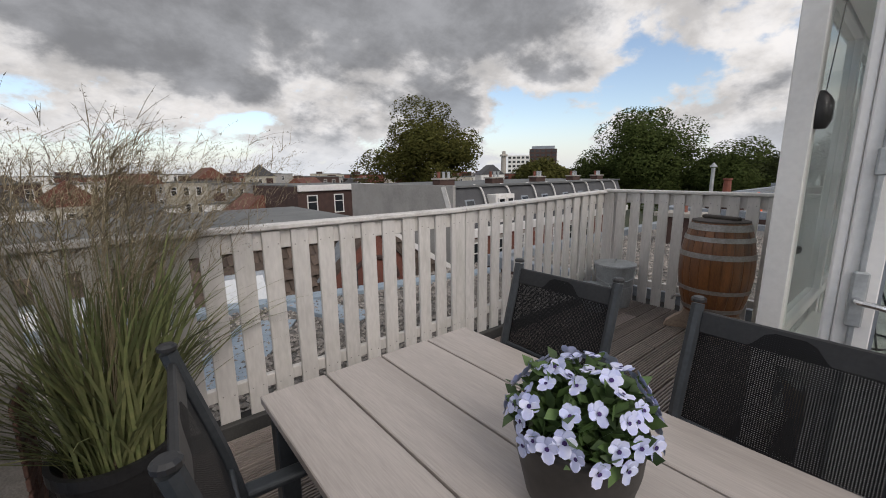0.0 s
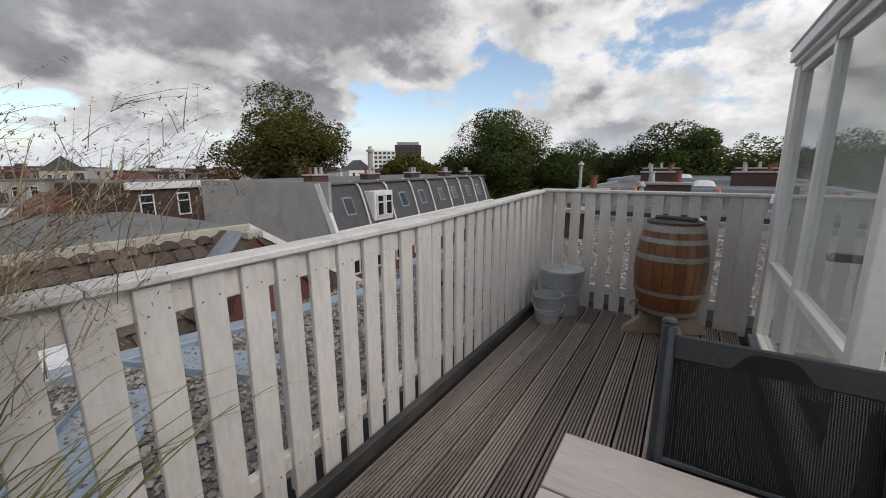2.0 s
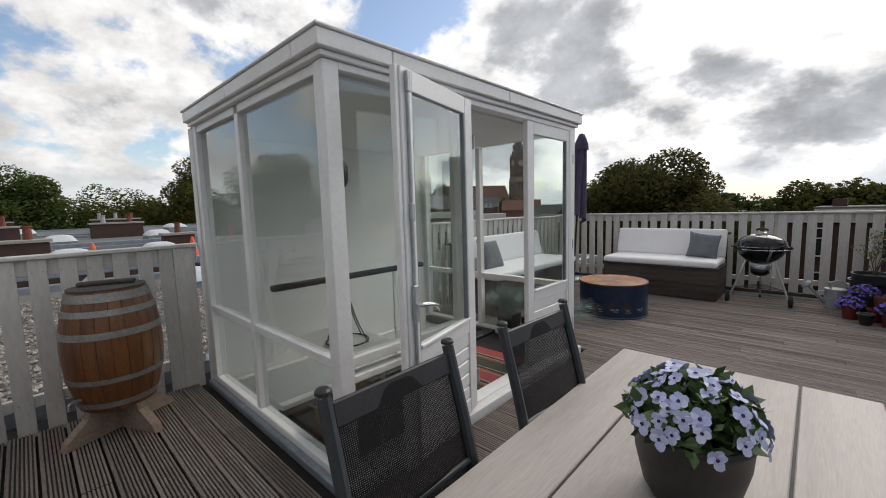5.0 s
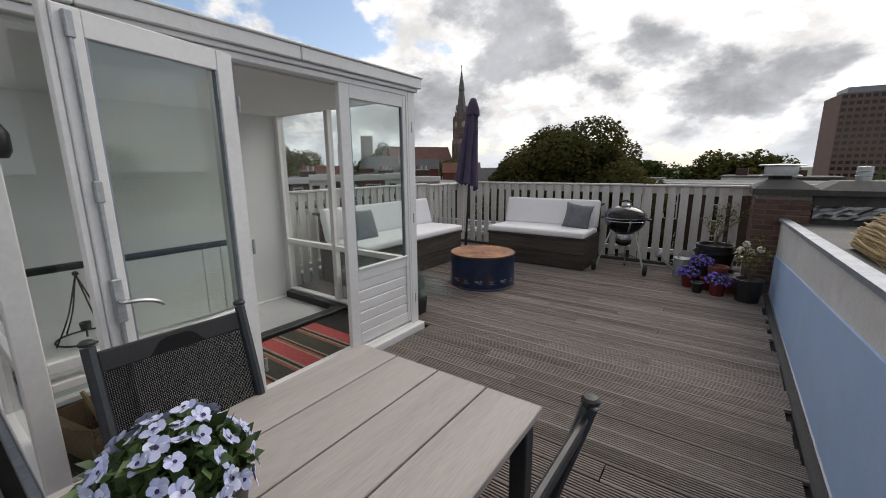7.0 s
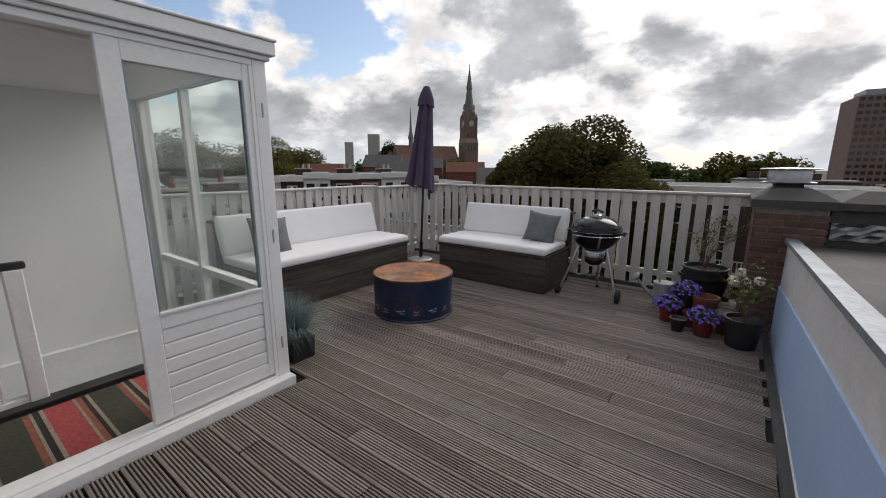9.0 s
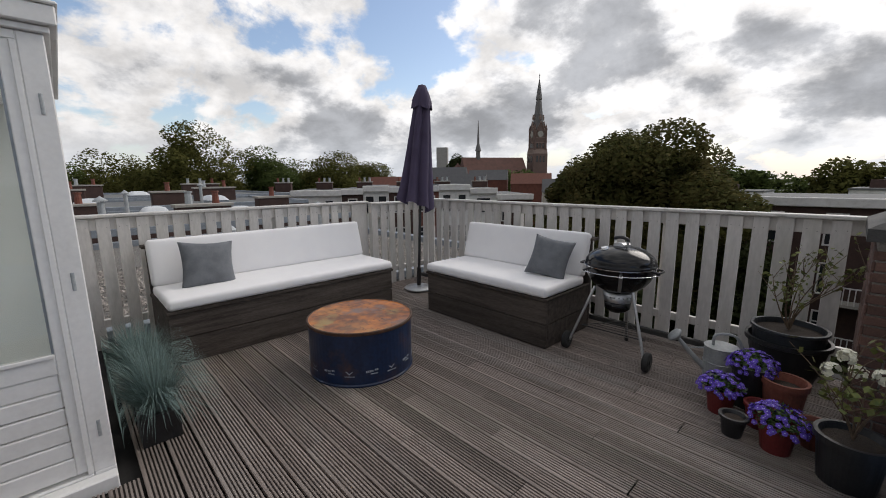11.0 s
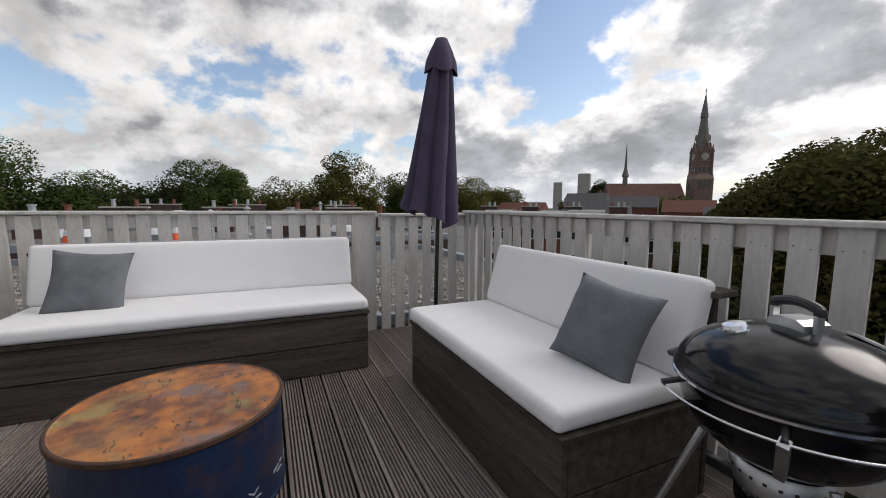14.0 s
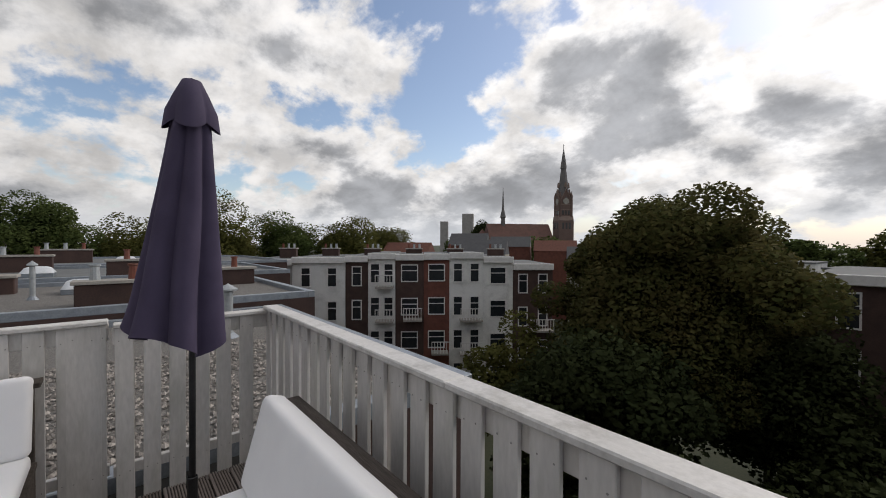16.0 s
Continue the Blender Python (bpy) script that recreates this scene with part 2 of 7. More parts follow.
UMB = surface("aubergine_canvas", (0.068, 0.052, 0.098), (0.050, 0.038, 0.074), 0.9, 5, 260, 0.15)
TERRA = surface("terracotta", (0.20, 0.060, 0.035), (0.13, 0.04, 0.026), 0.75, 8, 60, 0.25, dirt=(0.24, 0.2, 0.17), dirt_amt=0.3)
OLIVEPOT = surface("dark_planter", (0.022, 0.020, 0.018), (0.035, 0.031, 0.028), 0.5, 8, 60, 0.1)
SOIL = surface("soil", (0.025, 0.017, 0.012), (0.045, 0.032, 0.022), 0.95, 30, 120, 0.9)
BRICKM = surface("dark_brick", (0.085, 0.046, 0.037), (0.145, 0.078, 0.058), 0.85, 12, 90, 0.5, rand=0.3)
MORTAR = surface("mortar", (0.27, 0.25, 0.225), (0.18, 0.165, 0.15), 0.95, 20, 120, 0.6)
GRAVEL = surface("gravel_stones", (0.33, 0.30, 0.27), (0.20, 0.18, 0.165), 0.85, 20, 100, 0.3, island=True, rand=0.55)
GRAVELBED = surface("gravel_bed", (0.24, 0.225, 0.205), (0.10, 0.094, 0.088), 0.95, 26, 70, 1.0, contrast=0.2, dist=0.02)
GLASS = glass("window_glass")


# ---- building helpers ----
def empty(name, m, label="", category="", group="", kind=""):
    e = new(name)
    e.empty_display_size = 0.1
    e.matrix_world = m
    return tagged(e, label, category, group, kind)


def part(name, bm, mat, parent=None, label="", smooth=False, m=None):
    me = bpy.data.meshes.new(name)
    bm.normal_update()
    bm.to_mesh(me)
    bm.free()
    if mat:
        for one in (mat if isinstance(mat, (list, tuple)) else (mat,)):
            me.materials.append(one)
    if smooth:
        me.shade_smooth()
    ob = new(name, me)
    ob.parent = parent
    if m is not None:
        ob.matrix_basis = m
    return tagged(ob, label)


def share(name, me, parent, m):
    ob = new(name, me)
    ob.parent = parent
    ob.matrix_basis = m
    return ob


def box(x0, x1, y0, y1, z0, z1, bevel=0.0, bm=None, segs=1):
    own = bm is None
    if own:
        bm = bmesh.new()
    vs = [bm.verts.new((x, y, z)) for z in (z0, z1) for y in (y0, y1) for x in (x0, x1)]
    fs = [bm.faces.new([vs[i] for i in q]) for q in ((0, 2, 3, 1), (4, 5, 7, 6), (0, 1, 5, 4), (2, 6, 7, 3), (0, 4, 6, 2), (1, 3, 7, 5))]
    if bevel:
        es = {e for f in fs for e in f.edges}
        bmesh.ops.bevel(bm, geom=list(es), offset=bevel, segments=segs, affect="EDGES", profile=0.5)
    return bm


def lathe(profile, n=32, bm=None, at=(0, 0, 0)):
    """Turns (radius, height) pairs about z."""
    bm = bm or bmesh.new()
    rings = []
    for r, z in profile:
        if r < 1e-5:
            rings.append([bm.verts.new((at[0], at[1], at[2] + z))])
        else:
            rings.append([bm.verts.new((at[0] + r * math.cos(2 * math.pi * k / n), at[1] + r * math.sin(2 * math.pi * k / n), at[2] + z)) for k in range(n)])
    for a, b in zip(rings, rings[1:]):
        for k in range(n):
            j = (k + 1) % n
            if len(a) == 1 and len(b) == 1:
                continue
            if len(a) == 1:
                bm.faces.new((a[0], b[j], b[k]))
            elif len(b) == 1:
                bm.faces.new((a[k], a[j], b[0]))
            else:
                bm.faces.new((a[k], a[j], b[j], b[k]))
    return bm


def tube(points, r, n=8, bm=None, taper=None, cap=True):
    """A round bar along points."""
    bm = bm or bmesh.new()
    pts = [Vector(p) for p in points]
    rings = []
    for i, p in enumerate(pts):
        d = (pts[min(i + 1, len(pts) - 1)] - pts[max(i - 1, 0)]).normalized()
        a = d.orthogonal().normalized() if i == 0 else (rings_a - d * rings_a.dot(d)).normalized()
        rings_a = a
        b = d.cross(a)
        rr = r if taper is None else r + (taper - r) * i / (len(pts) - 1)
        rings.append([bm.verts.new(p + rr * (a * math.cos(2 * math.pi * k / n) + b * math.sin(2 * math.pi * k / n))) for k in range(n)])
    for a, b in zip(rings, rings[1:]):
        for k in range(n):
            bm.faces.new((a[k], a[(k + 1) % n], b[(k + 1) % n], b[k]))
    if cap:
        bm.faces.new(rings[0][::-1])
        bm.faces.new(rings[-1])
    return bm


def prism(poly, y0, y1, bm=None):
    """A polygon in x and z, pulled along y."""
    bm = bm or bmesh.new()
    a = [bm.verts.new((x, y0, z)) for x, z in poly]
    b = [bm.verts.new((x, y1, z)) for x, z in poly]
    n = len(poly)
    bm.faces.new(a)
    bm.faces.new(b[::-1])
    for k in range(n):
        bm.faces.new((a[k], b[k], b[(k + 1) % n], a[(k + 1) % n]))
    bmesh.ops.recalc_face_normals(bm, faces=bm.faces)
    return bm


def smooth_path(pts, k=4):
    """More points on a rounded line through pts."""
    out = []
    P = [Vector(p) for p in pts]
    for i in range(len(P) - 1):
        p0, p1, p2, p3 = P[max(i - 1, 0)], P[i], P[i + 1], P[min(i + 2, len(P) - 1)]
        for j in range(k):
            t = j / k
            out.append(0.5 * ((2 * p1) + (p2 - p0) * t + (2 * p0 - 5 * p1 + 4 * p2 - p3) * t * t + (3 * p1 - p0 - 3 * p2 + p3) * t ** 3))
    out.append(P[-1])
    return out


rnd = random.Random(5)

# ---- the plan ----
GX0, GX1, GY0, GY1, GH = 2.245, 4.34, -2.24, 0.46, 2.32    # glazed stair house
NY, EX, SX, SY, WX = 2.42, 4.44, 4.52, -6.40, -0.62       # fences north, east (north and south part), south; deck's west edge
FT = 1.235                                               # fence height


# ---- deck ----
floor_thing = empty("floor", pose(0, 0, 0), "grey weathered grooved hardwood deck boards of a roof terrace", "deck", kind="structure")
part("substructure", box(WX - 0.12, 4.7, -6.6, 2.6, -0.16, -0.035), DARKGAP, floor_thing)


def deck_board_mesh(length, w=0.130, h=0.026):
    bm = bmesh.new()
    prof = []
    n = 7
    step = w / n
    for k in range(n):
        y = -w / 2 + k * step
        prof += [(y + step * 0.05, 0.0), (y + step * 0.52, 0.0), (y + step * 0.58, -0.008), (y + step * 0.99, -0.008)]
    prof = [(-w / 2, -h)] + [(-w / 2, -0.003)] + prof[:-2] + [(w / 2, -0.003), (w / 2, -h)]
    a = [bm.verts.new((0, y, z)) for y, z in prof]
    b = [bm.verts.new((length, y, z)) for y, z in prof]
    for k in range(len(prof) - 1):
        f = bm.faces.new((a[k], b[k], b[k + 1], a[k + 1]))
        # groove bottoms get the darker colour that carries their shade
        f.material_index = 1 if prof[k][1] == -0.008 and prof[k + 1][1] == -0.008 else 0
    me = bpy.data.meshes.new("deck_board")
    bm.normal_update()
    bm.to_mesh(me)
    bm.free()
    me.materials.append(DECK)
    me.materials.append(DECKGROOVE)
    return me


def lay_deck():
    meshes = {}
    pitch = 0.1445
    y = SY + 0.10
    row = 0
    while y < NY - 0.06:
        spans = [(WX, EX - 0.03)] if y > GY1 + 0.07 else ([(WX, GX0 - 0.09)] if y > GY0 - 0.06 else [(WX, SX - 0.03)])
        for x0, x1 in spans:
            x = x0 + rnd.uniform(-0.035, 0.035)
            cut = 0.9 + 0.75 * ((row * 2) % 5) / 2.0 + rnd.uniform(-0.05, 0.05)
            while x < x1 - 0.05:
                ln = min(cut, x1 - x)
                if x1 - x - ln < 0.35:
                    ln = x1 - x
                key = round(ln, 2)
                if key not in meshes:
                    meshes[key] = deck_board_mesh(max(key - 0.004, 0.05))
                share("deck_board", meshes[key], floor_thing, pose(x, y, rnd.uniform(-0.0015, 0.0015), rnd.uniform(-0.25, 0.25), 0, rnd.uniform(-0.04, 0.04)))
                x += ln
                cut = 2.6 + rnd.uniform(-0.4, 0.4)
        y += pitch
        row += 1


# ---- fences ----
def fence(name, length, pitch, width, m, label, skip=(), top=FT, wide=(), low=-0.04, joints=(), first=None, rise=0.0):
    """A picket fence along local +x; its boards face local -y (the terrace); rise lifts its top along the way."""
    def lifted(bm):
        for v in bm.verts:
            v.co.z += rise * v.co.x
        return bm

    f = empty(name, m, label, "fence", kind="structure")
    me = bpy.data.meshes.new("picket")
    bm = box(-width / 2, width / 2, -0.022, 0.0, low, top - 0.03, 0.003)
    bm.normal_update(); bm.to_mesh(me); bm.free()
    me.materials.append(FENCE_W)
    screws = bmesh.new()
    x = first or width / 2 + 0.01
    while x < length - width / 2:
        share("picket", me, f, pose(x + rnd.uniform(-0.004, 0.004), rnd.uniform(-0.002, 0.002), rise * x + rnd.uniform(-0.008, 0.004), 0, rnd.uniform(-0.35, 0.35), 0))
        for z in (0.20, top - 0.12):
            for dx in (-width * 0.28, width * 0.28):
                lathe([(0.0, 0.0), (0.0042, 0.0), (0.0036, 0.002), (0, 0.002)][::-1], 6, screws)
                bmesh.ops.transform(screws, matrix=pose(x + dx, -0.0225, z + rise * x + rnd.uniform(-.01, .01), 90, 0, 0), verts=screws.verts[-14:])
        x += pitch
    part("screws", screws, HOOP, f)["kind"] = "stuff"
    part("rail", lifted(box(0, length, 0.004, 0.048, 0.17, 0.245, 0.004)), FENCE_W, f)
    part("rail", lifted(box(0, length, 0.004, 0.048, top - 0.145, top - 0.031, 0.004)), FENCE_W, f)
    cuts = [0] + list(joints) + [length]
    for a, b in zip(cuts, cuts[1:]):
        part("cap", lifted(box(a + 0.002, b - 0.002, -0.045, 0.07, top - 0.03, top, 0.006)), CAP_W, f)
    k = 0.05
    while k < length:
        part("post", box(k, k + 0.07, 0.05, 0.12, -0.3, top - 0.032, 0.004), FENCE_W, f)
        k += 1.75
    for a, b in wide:
        part("board", box(a, b, -0.024, -0.003, low, top - 0.032, 0.003), FENCE_W, f)
    return f


NX0 = -0.62
NXM = 2.20
fence("fence", NXM - NX0, 0.157, 0.103, pose(NX0, NY, 0), "low white painted picket fence with a flat cap beside the table", top=1.157, joints=(1.15,), wide=((2.72, 2.82),))
fence("fence", EX - NXM, 0.157, 0.103, pose(NXM, NY, 0), "white painted picket fence with a flat cap rising towards the barrel", top=1.158, joints=(1.4,), rise=0.029)
fence("fence", NY - GY1 - 0.02, 0.15, 0.098, pose(EX, NY, 0, 0, 0, -90), "white painted picket fence behind the barrel", wide=((0.0, 0.05), (1.76, 1.90)))
fence("fence", GY0 + 5.36, 0.15, 0.100, pose(SX + 0.03, GY0, 0, 0, 0, -90), "white painted picket fence behind the long sofa", top=FT + 0.025, wide=((2.90, 3.08),))
fence("fence", -5.36 - SY, 0.155, 0.102, pose(SX - 0.02, -5.38, 0, 0, 0, -90), "short white picket fence panel behind the parasol", top=FT)
fence("fence", SX + 0.47, 0.163, 0.108, pose(SX, SY, 0, 0, 0, 180), "white painted picket fence along the garden side", top=FT + 0.03, joints=(2.39,), wide=((2.30, 2.42),), first=0.067)

trim = part("trim", box(NX0, EX, NY - 0.075, NY - 0.03, -0.06, 0.05, 0.006), BITUMEN)
tagged(trim, "black bitumen upstand along the foot of the fence", "roof edging", kind="structure")
trim = part("trim", box(-0.35, SX, SY + 0.03, SY + 0.075, -0.06, 0.05, 0.006), BITUMEN)
tagged(trim, "black bitumen upstand along the foot of the fence", "roof edging", kind="structure")

# ---- the west parapet and the chimney ----
wall = empty("wall_west", pose(-0.70, 0, 0), "low parapet wall painted white above pale blue, with a lead coping", "parapet", kind="structure")


def ramped(x0, x1, y0, y1, lo0, hi0, lo1, hi1):
    """A bar along y whose bottom and top rise from its near end (lo0, hi0) to its far end (lo1, hi1)."""
    bm = bmesh.new()
    v = [bm.verts.new(q) for q in ((x0, y0, lo0), (x1, y0, lo0), (x1, y0, hi0), (x0, y0, hi0), (x0, y1, lo1), (x1, y1, lo1), (x1, y1, hi1), (x0, y1, hi1))]
    for f in ((0, 1, 2, 3), (5, 4, 7, 6), (1, 5, 6, 2), (4, 0, 3, 7), (3, 2, 6, 7), (4, 5, 1, 0)):
        bm.faces.new([v[k] for k in f])
    return bm


part("body", ramped(-0.05, 0.0, -5.42, 2.05, -0.2, 0.895, -0.2, 1.15), WHITE, wall)
part("blue_panel", ramped(0.0, 0.012, -5.40, 2.0, 0.0, 0.49, 0.0, 1.08), BLUE, wall, "pale blue painted lower face")
part("coping", ramped(-0.065, 0.028, -5.42, 2.05, 0.897, 0.93, 1.152, 1.185), LEAD, wall, "grey lead coping")
part("gutter", box(0.012, 0.075, -5.42, 2.0, -0.06, 0.012, 0.01), BITUMEN, wall, "black bitumen strip")
part("edge_strip", box(0.013, 0.024, -5.40, 2.0, 0.0125, 0.03), ALU, wall)
roof = part("roof_west", ramped(-9, -0.767, -5.36, 2.05, 0.5, 0.885, 0.5, 1.135), BITUMEN)
tagged(roof, "black bitumen flat roof of the neighbouring house", "roof", kind="structure")
roof = part("roof_below", box(-1.06, 5.2, -6.95, 4.95, -0.6, -0.17), GRAVELBED)
tagged(roof, "gravel covered flat roof round the terrace", "roof", kind="structure")


# ---- the glazed stair house ----
def pane(parent, w, h, m, label=""):
    ob = part("pane", box(-w / 2, w / 2, -0.003, 0.003, -h / 2, h / 2), GLASS, parent, label, m=m)
    ob.visible_shadow = False
    return ob


def stair_house():
    g = empty("stair_house", pose(0, 0, 0), "white timber glazed stair house with a flat roof", "stair house", kind="structure")
    x0, x1, y0, y1 = GX0, GX1, GY0, GY1
    P = 0.09
    # sill and skirting
    for a in ((x0, x1, y1 - P, y1), (x0, x1, y0, y0 + P)):
        part("sill", box(*a, -0.03, 0.07, 0.006), TRIM_W, g)
    part("sill", box(x0, x0 + 0.11, y0 + P, y1 - P, -0.03, 0.065, 0.006), TRIM_W, g)
    part("skirting", box(x0 - 0.05, x1, y1 + 0.001, y1 + 0.045, -0.03, 0.03, 0.008), LEAD, g, "grey lead flashing at the foot")
    part("threshold", box(x0 - 0.075, x0 - 0.001, y0, y1 + 0.04, -0.03, 0.055, 0.006), TRIM_W, g)
    # posts
    for x, y in ((x0, y1 - P), (x0, y0), (x1 - P, y1 - P), (x1 - P, y0)):
        part("post", box(x, x + P, y, y + P, 0.07, 2.204, 0.005), TRIM_W, g)
    mx = 3.36
    for y in (y1 - P + 0.01, y0 + 0.01):
        part("mullion", box(mx, mx + 0.06, y, y + 0.07, 0.07, 2.15, 0.004), TRIM_W, g)
        for a, b in ((x0 + P, mx), (mx + 0.06, x1 - P)):
            part("rail", box(a, b, y, y + 0.07, 0.645, 0.70, 0.004), TRIM_W, g)
            part("rail", box(a, b, y, y + 0.07, 2.15, 2.204, 0.004), TRIM_W, g)
            for c, d in ((0.07, 0.645), (0.70, 2.15)):
                pane(g, b - a, d - c, pose((a + b) / 2, y + 0.035, (c + d) / 2))
    # head, fascia and roof
    part("head", box(x0, x0 + 0.09, y0 + P, y1 - P, 2.165, 2.204, 0.004), TRIM_W, g)
    part("fascia", box(x0 - 0.022, x1 + 0.012, y0 - 0.022, y1 + 0.022, 2.206, 2.234, 0.004), TRIM_W, g)
    for a, b in ((y0 - 0.05, -1.05), (-1.046, 0.06), (0.064, y1 + 0.05)):
        part("fascia_board", box(x0 - 0.05, x0 + 0.2, a, b, 2.236, 2.318, 0.006), TRIM_W, g)
    part("fascia_board", box(x0 + 0.202, 3.38, y0 - 0.05, y1 + 0.05, 2.236, 2.318, 0.006), TRIM_W, g)
    part("fascia_board", box(3.384, x1 + 0.03, y0 - 0.05, y1 + 0.05, 2.236, 2.318, 0.006), TRIM_W, g)
    part("roof", box(x0 - 0.06, x1 + 0.04, y0 - 0.06, y1 + 0.06, 2.320, 2.336, 0.005), TRIM_W, g, "thin white roof edge")
    part("ceiling", box(x0 + 0.095, x1 - 0.022, y0 + 0.095, y1 - 0.095, 2.152, 2.203), PLASTER, g)
    # east wall, solid
    part("wall", box(x1 - 0.02, x1 + 0.10, y0 + 0.0, y1 - 0.0, -0.6, 2.204), PLASTER, g, "white plastered back wall")
    # west face: fixed side light, hinge post of the folded leaf, doorway, closed leaf
    part("rail", box(x0 + 0.01, x0 + 0.08, -0.50, y1 - P, 0.645, 0.70, 0.004), TRIM_W, g)
    part("rail", box(x0 + 0.005, x0 + 0.085, -0.50, y1 - P, 0.56, 0.60, 0.004), TRIM_W, g)
    for c, d in ((0.07, 0.56), (0.70, 2.165)):
        pane(g, y1 - P + 0.50, d - c, pose(x0 + 0.045, (y1 - P - 0.50) / 2, (c + d) / 2, 0, 0, 90))
    part("jamb", box(x0 - 0.005, x0 + 0.085, -0.57, -0.50, 0.066, 2.165, 0.005), TRIM_W, g)
    part("post", box(x0, x0 + 0.06, y0 + P, y0 + P + 0.025, 0.066, 2.165, 0.004), TRIM_W, g)
    return g


def door_leaf(name, width, m, label, handle=False):
    """A half-glazed door leaf along local +x from its hinge, with a boarded lower panel; faces local -y."""
    d = empty(name, m, label, "door", kind="structure")
    S, H = 0.098, 2.085
    for a, b in ((0, S), (width - S, width)):
        part("stile", box(a, b, -0.022, 0.022, 0.0, H, 0.004), TRIM_W, d)
    part("top_rail", box(S, width - S, -0.021, 0.021, H - 0.105, H, 0.004), TRIM_W, d)
    part("middle_rail", box(S, width - S, -0.021, 0.021, 0.555, 0.655, 0.004), TRIM_W, d)
    part("bottom_rail", box(S, width - S, -0.021, 0.021, 0.0, 0.095, 0.004), TRIM_W, d)
    z = 0.095
    while z < 0.54:
        part("panel_board", box(S, width - S, -0.014, 0.010, z + 0.003, z + 0.089, 0.006), TRIM_W, d)
        z += 0.092
    pane(d, width - 2 * S, H - 0.76, pose(width / 2, 0, (H + 0.55) / 2)).visible_shadow = not handle
    for a in (S, width - S - 0.010):
        part("bead", box(a, a + 0.010, -0.016, 0.016, 0.655, H - 0.105), LEAD, d, "grey glazing bead")
    part("glazing_sill", box(S, width - S, -0.034, -0.0215, 0.640, 0.662, 0.004), TRIM_W, d)
    for z in (0.22, 1.0, 1.82):
        part("hinge", lathe([(0, -0.045), (0.009, -0.045), (0.009, 0.045), (0, 0.045)], 10), ZINC, d, m=pose(-0.012 if handle else width + 0.012, -0.026, z))
    if handle:
        part("rebate_lip", box(width + 0.001, width + 0.03, -0.012, 0.022, 0.0, H, 0.004), TRIM_W, d)
        x = width - 0.045
        bar = part("espagnolette_bar", box(x - 0.008, x + 0.008, -0.040, -0.0225, 0.03, H - 0.03, 0.003), ZINC, d, "grey metal locking bar")
        part("bar_guide", box(x - 0.016, x + 0.016, -0.044, -0.0225, H - 0.12, H - 0.02, 0.004), ZINC, bar)
        part("bar_guide", box(x - 0.016, x + 0.016, -0.044, -0.0225, 1.33, 1.42, 0.004), ZINC, bar)
        part("lock_plate", box(x - 0.022, x + 0.022, -0.047, -0.0225, 0.80, 1.00, 0.006), ZINC, bar)
        part("door_handle", tube(smooth_path([(x, -0.03, 0.90), (x, -0.080, 0.90), (x - 0.05, -0.10, 0.895), (x - 0.11, -0.098, 0.875), (x - 0.15, -0.09, 0.845)]), 0.011), CHROME, bar, "curved metal lever")
    return d


stair_house()
# one leaf is folded right back in front of the side light, the other is closed
ang = math.degrees(math.atan2(0.734, -0.174))
door_leaf("door_1", 0.79, pose(2.205, -0.575, 0.085, 0, 0, ang) @ Matrix.Diagonal((1, -1, 1, 1)), "white half-glazed timber door leaf folded back outwards", True)
door_leaf("door_2", 0.80, pose(GX0 + 0.03, -1.385, 0.085, 0, 0, -90), "white half-glazed timber door leaf, closed")


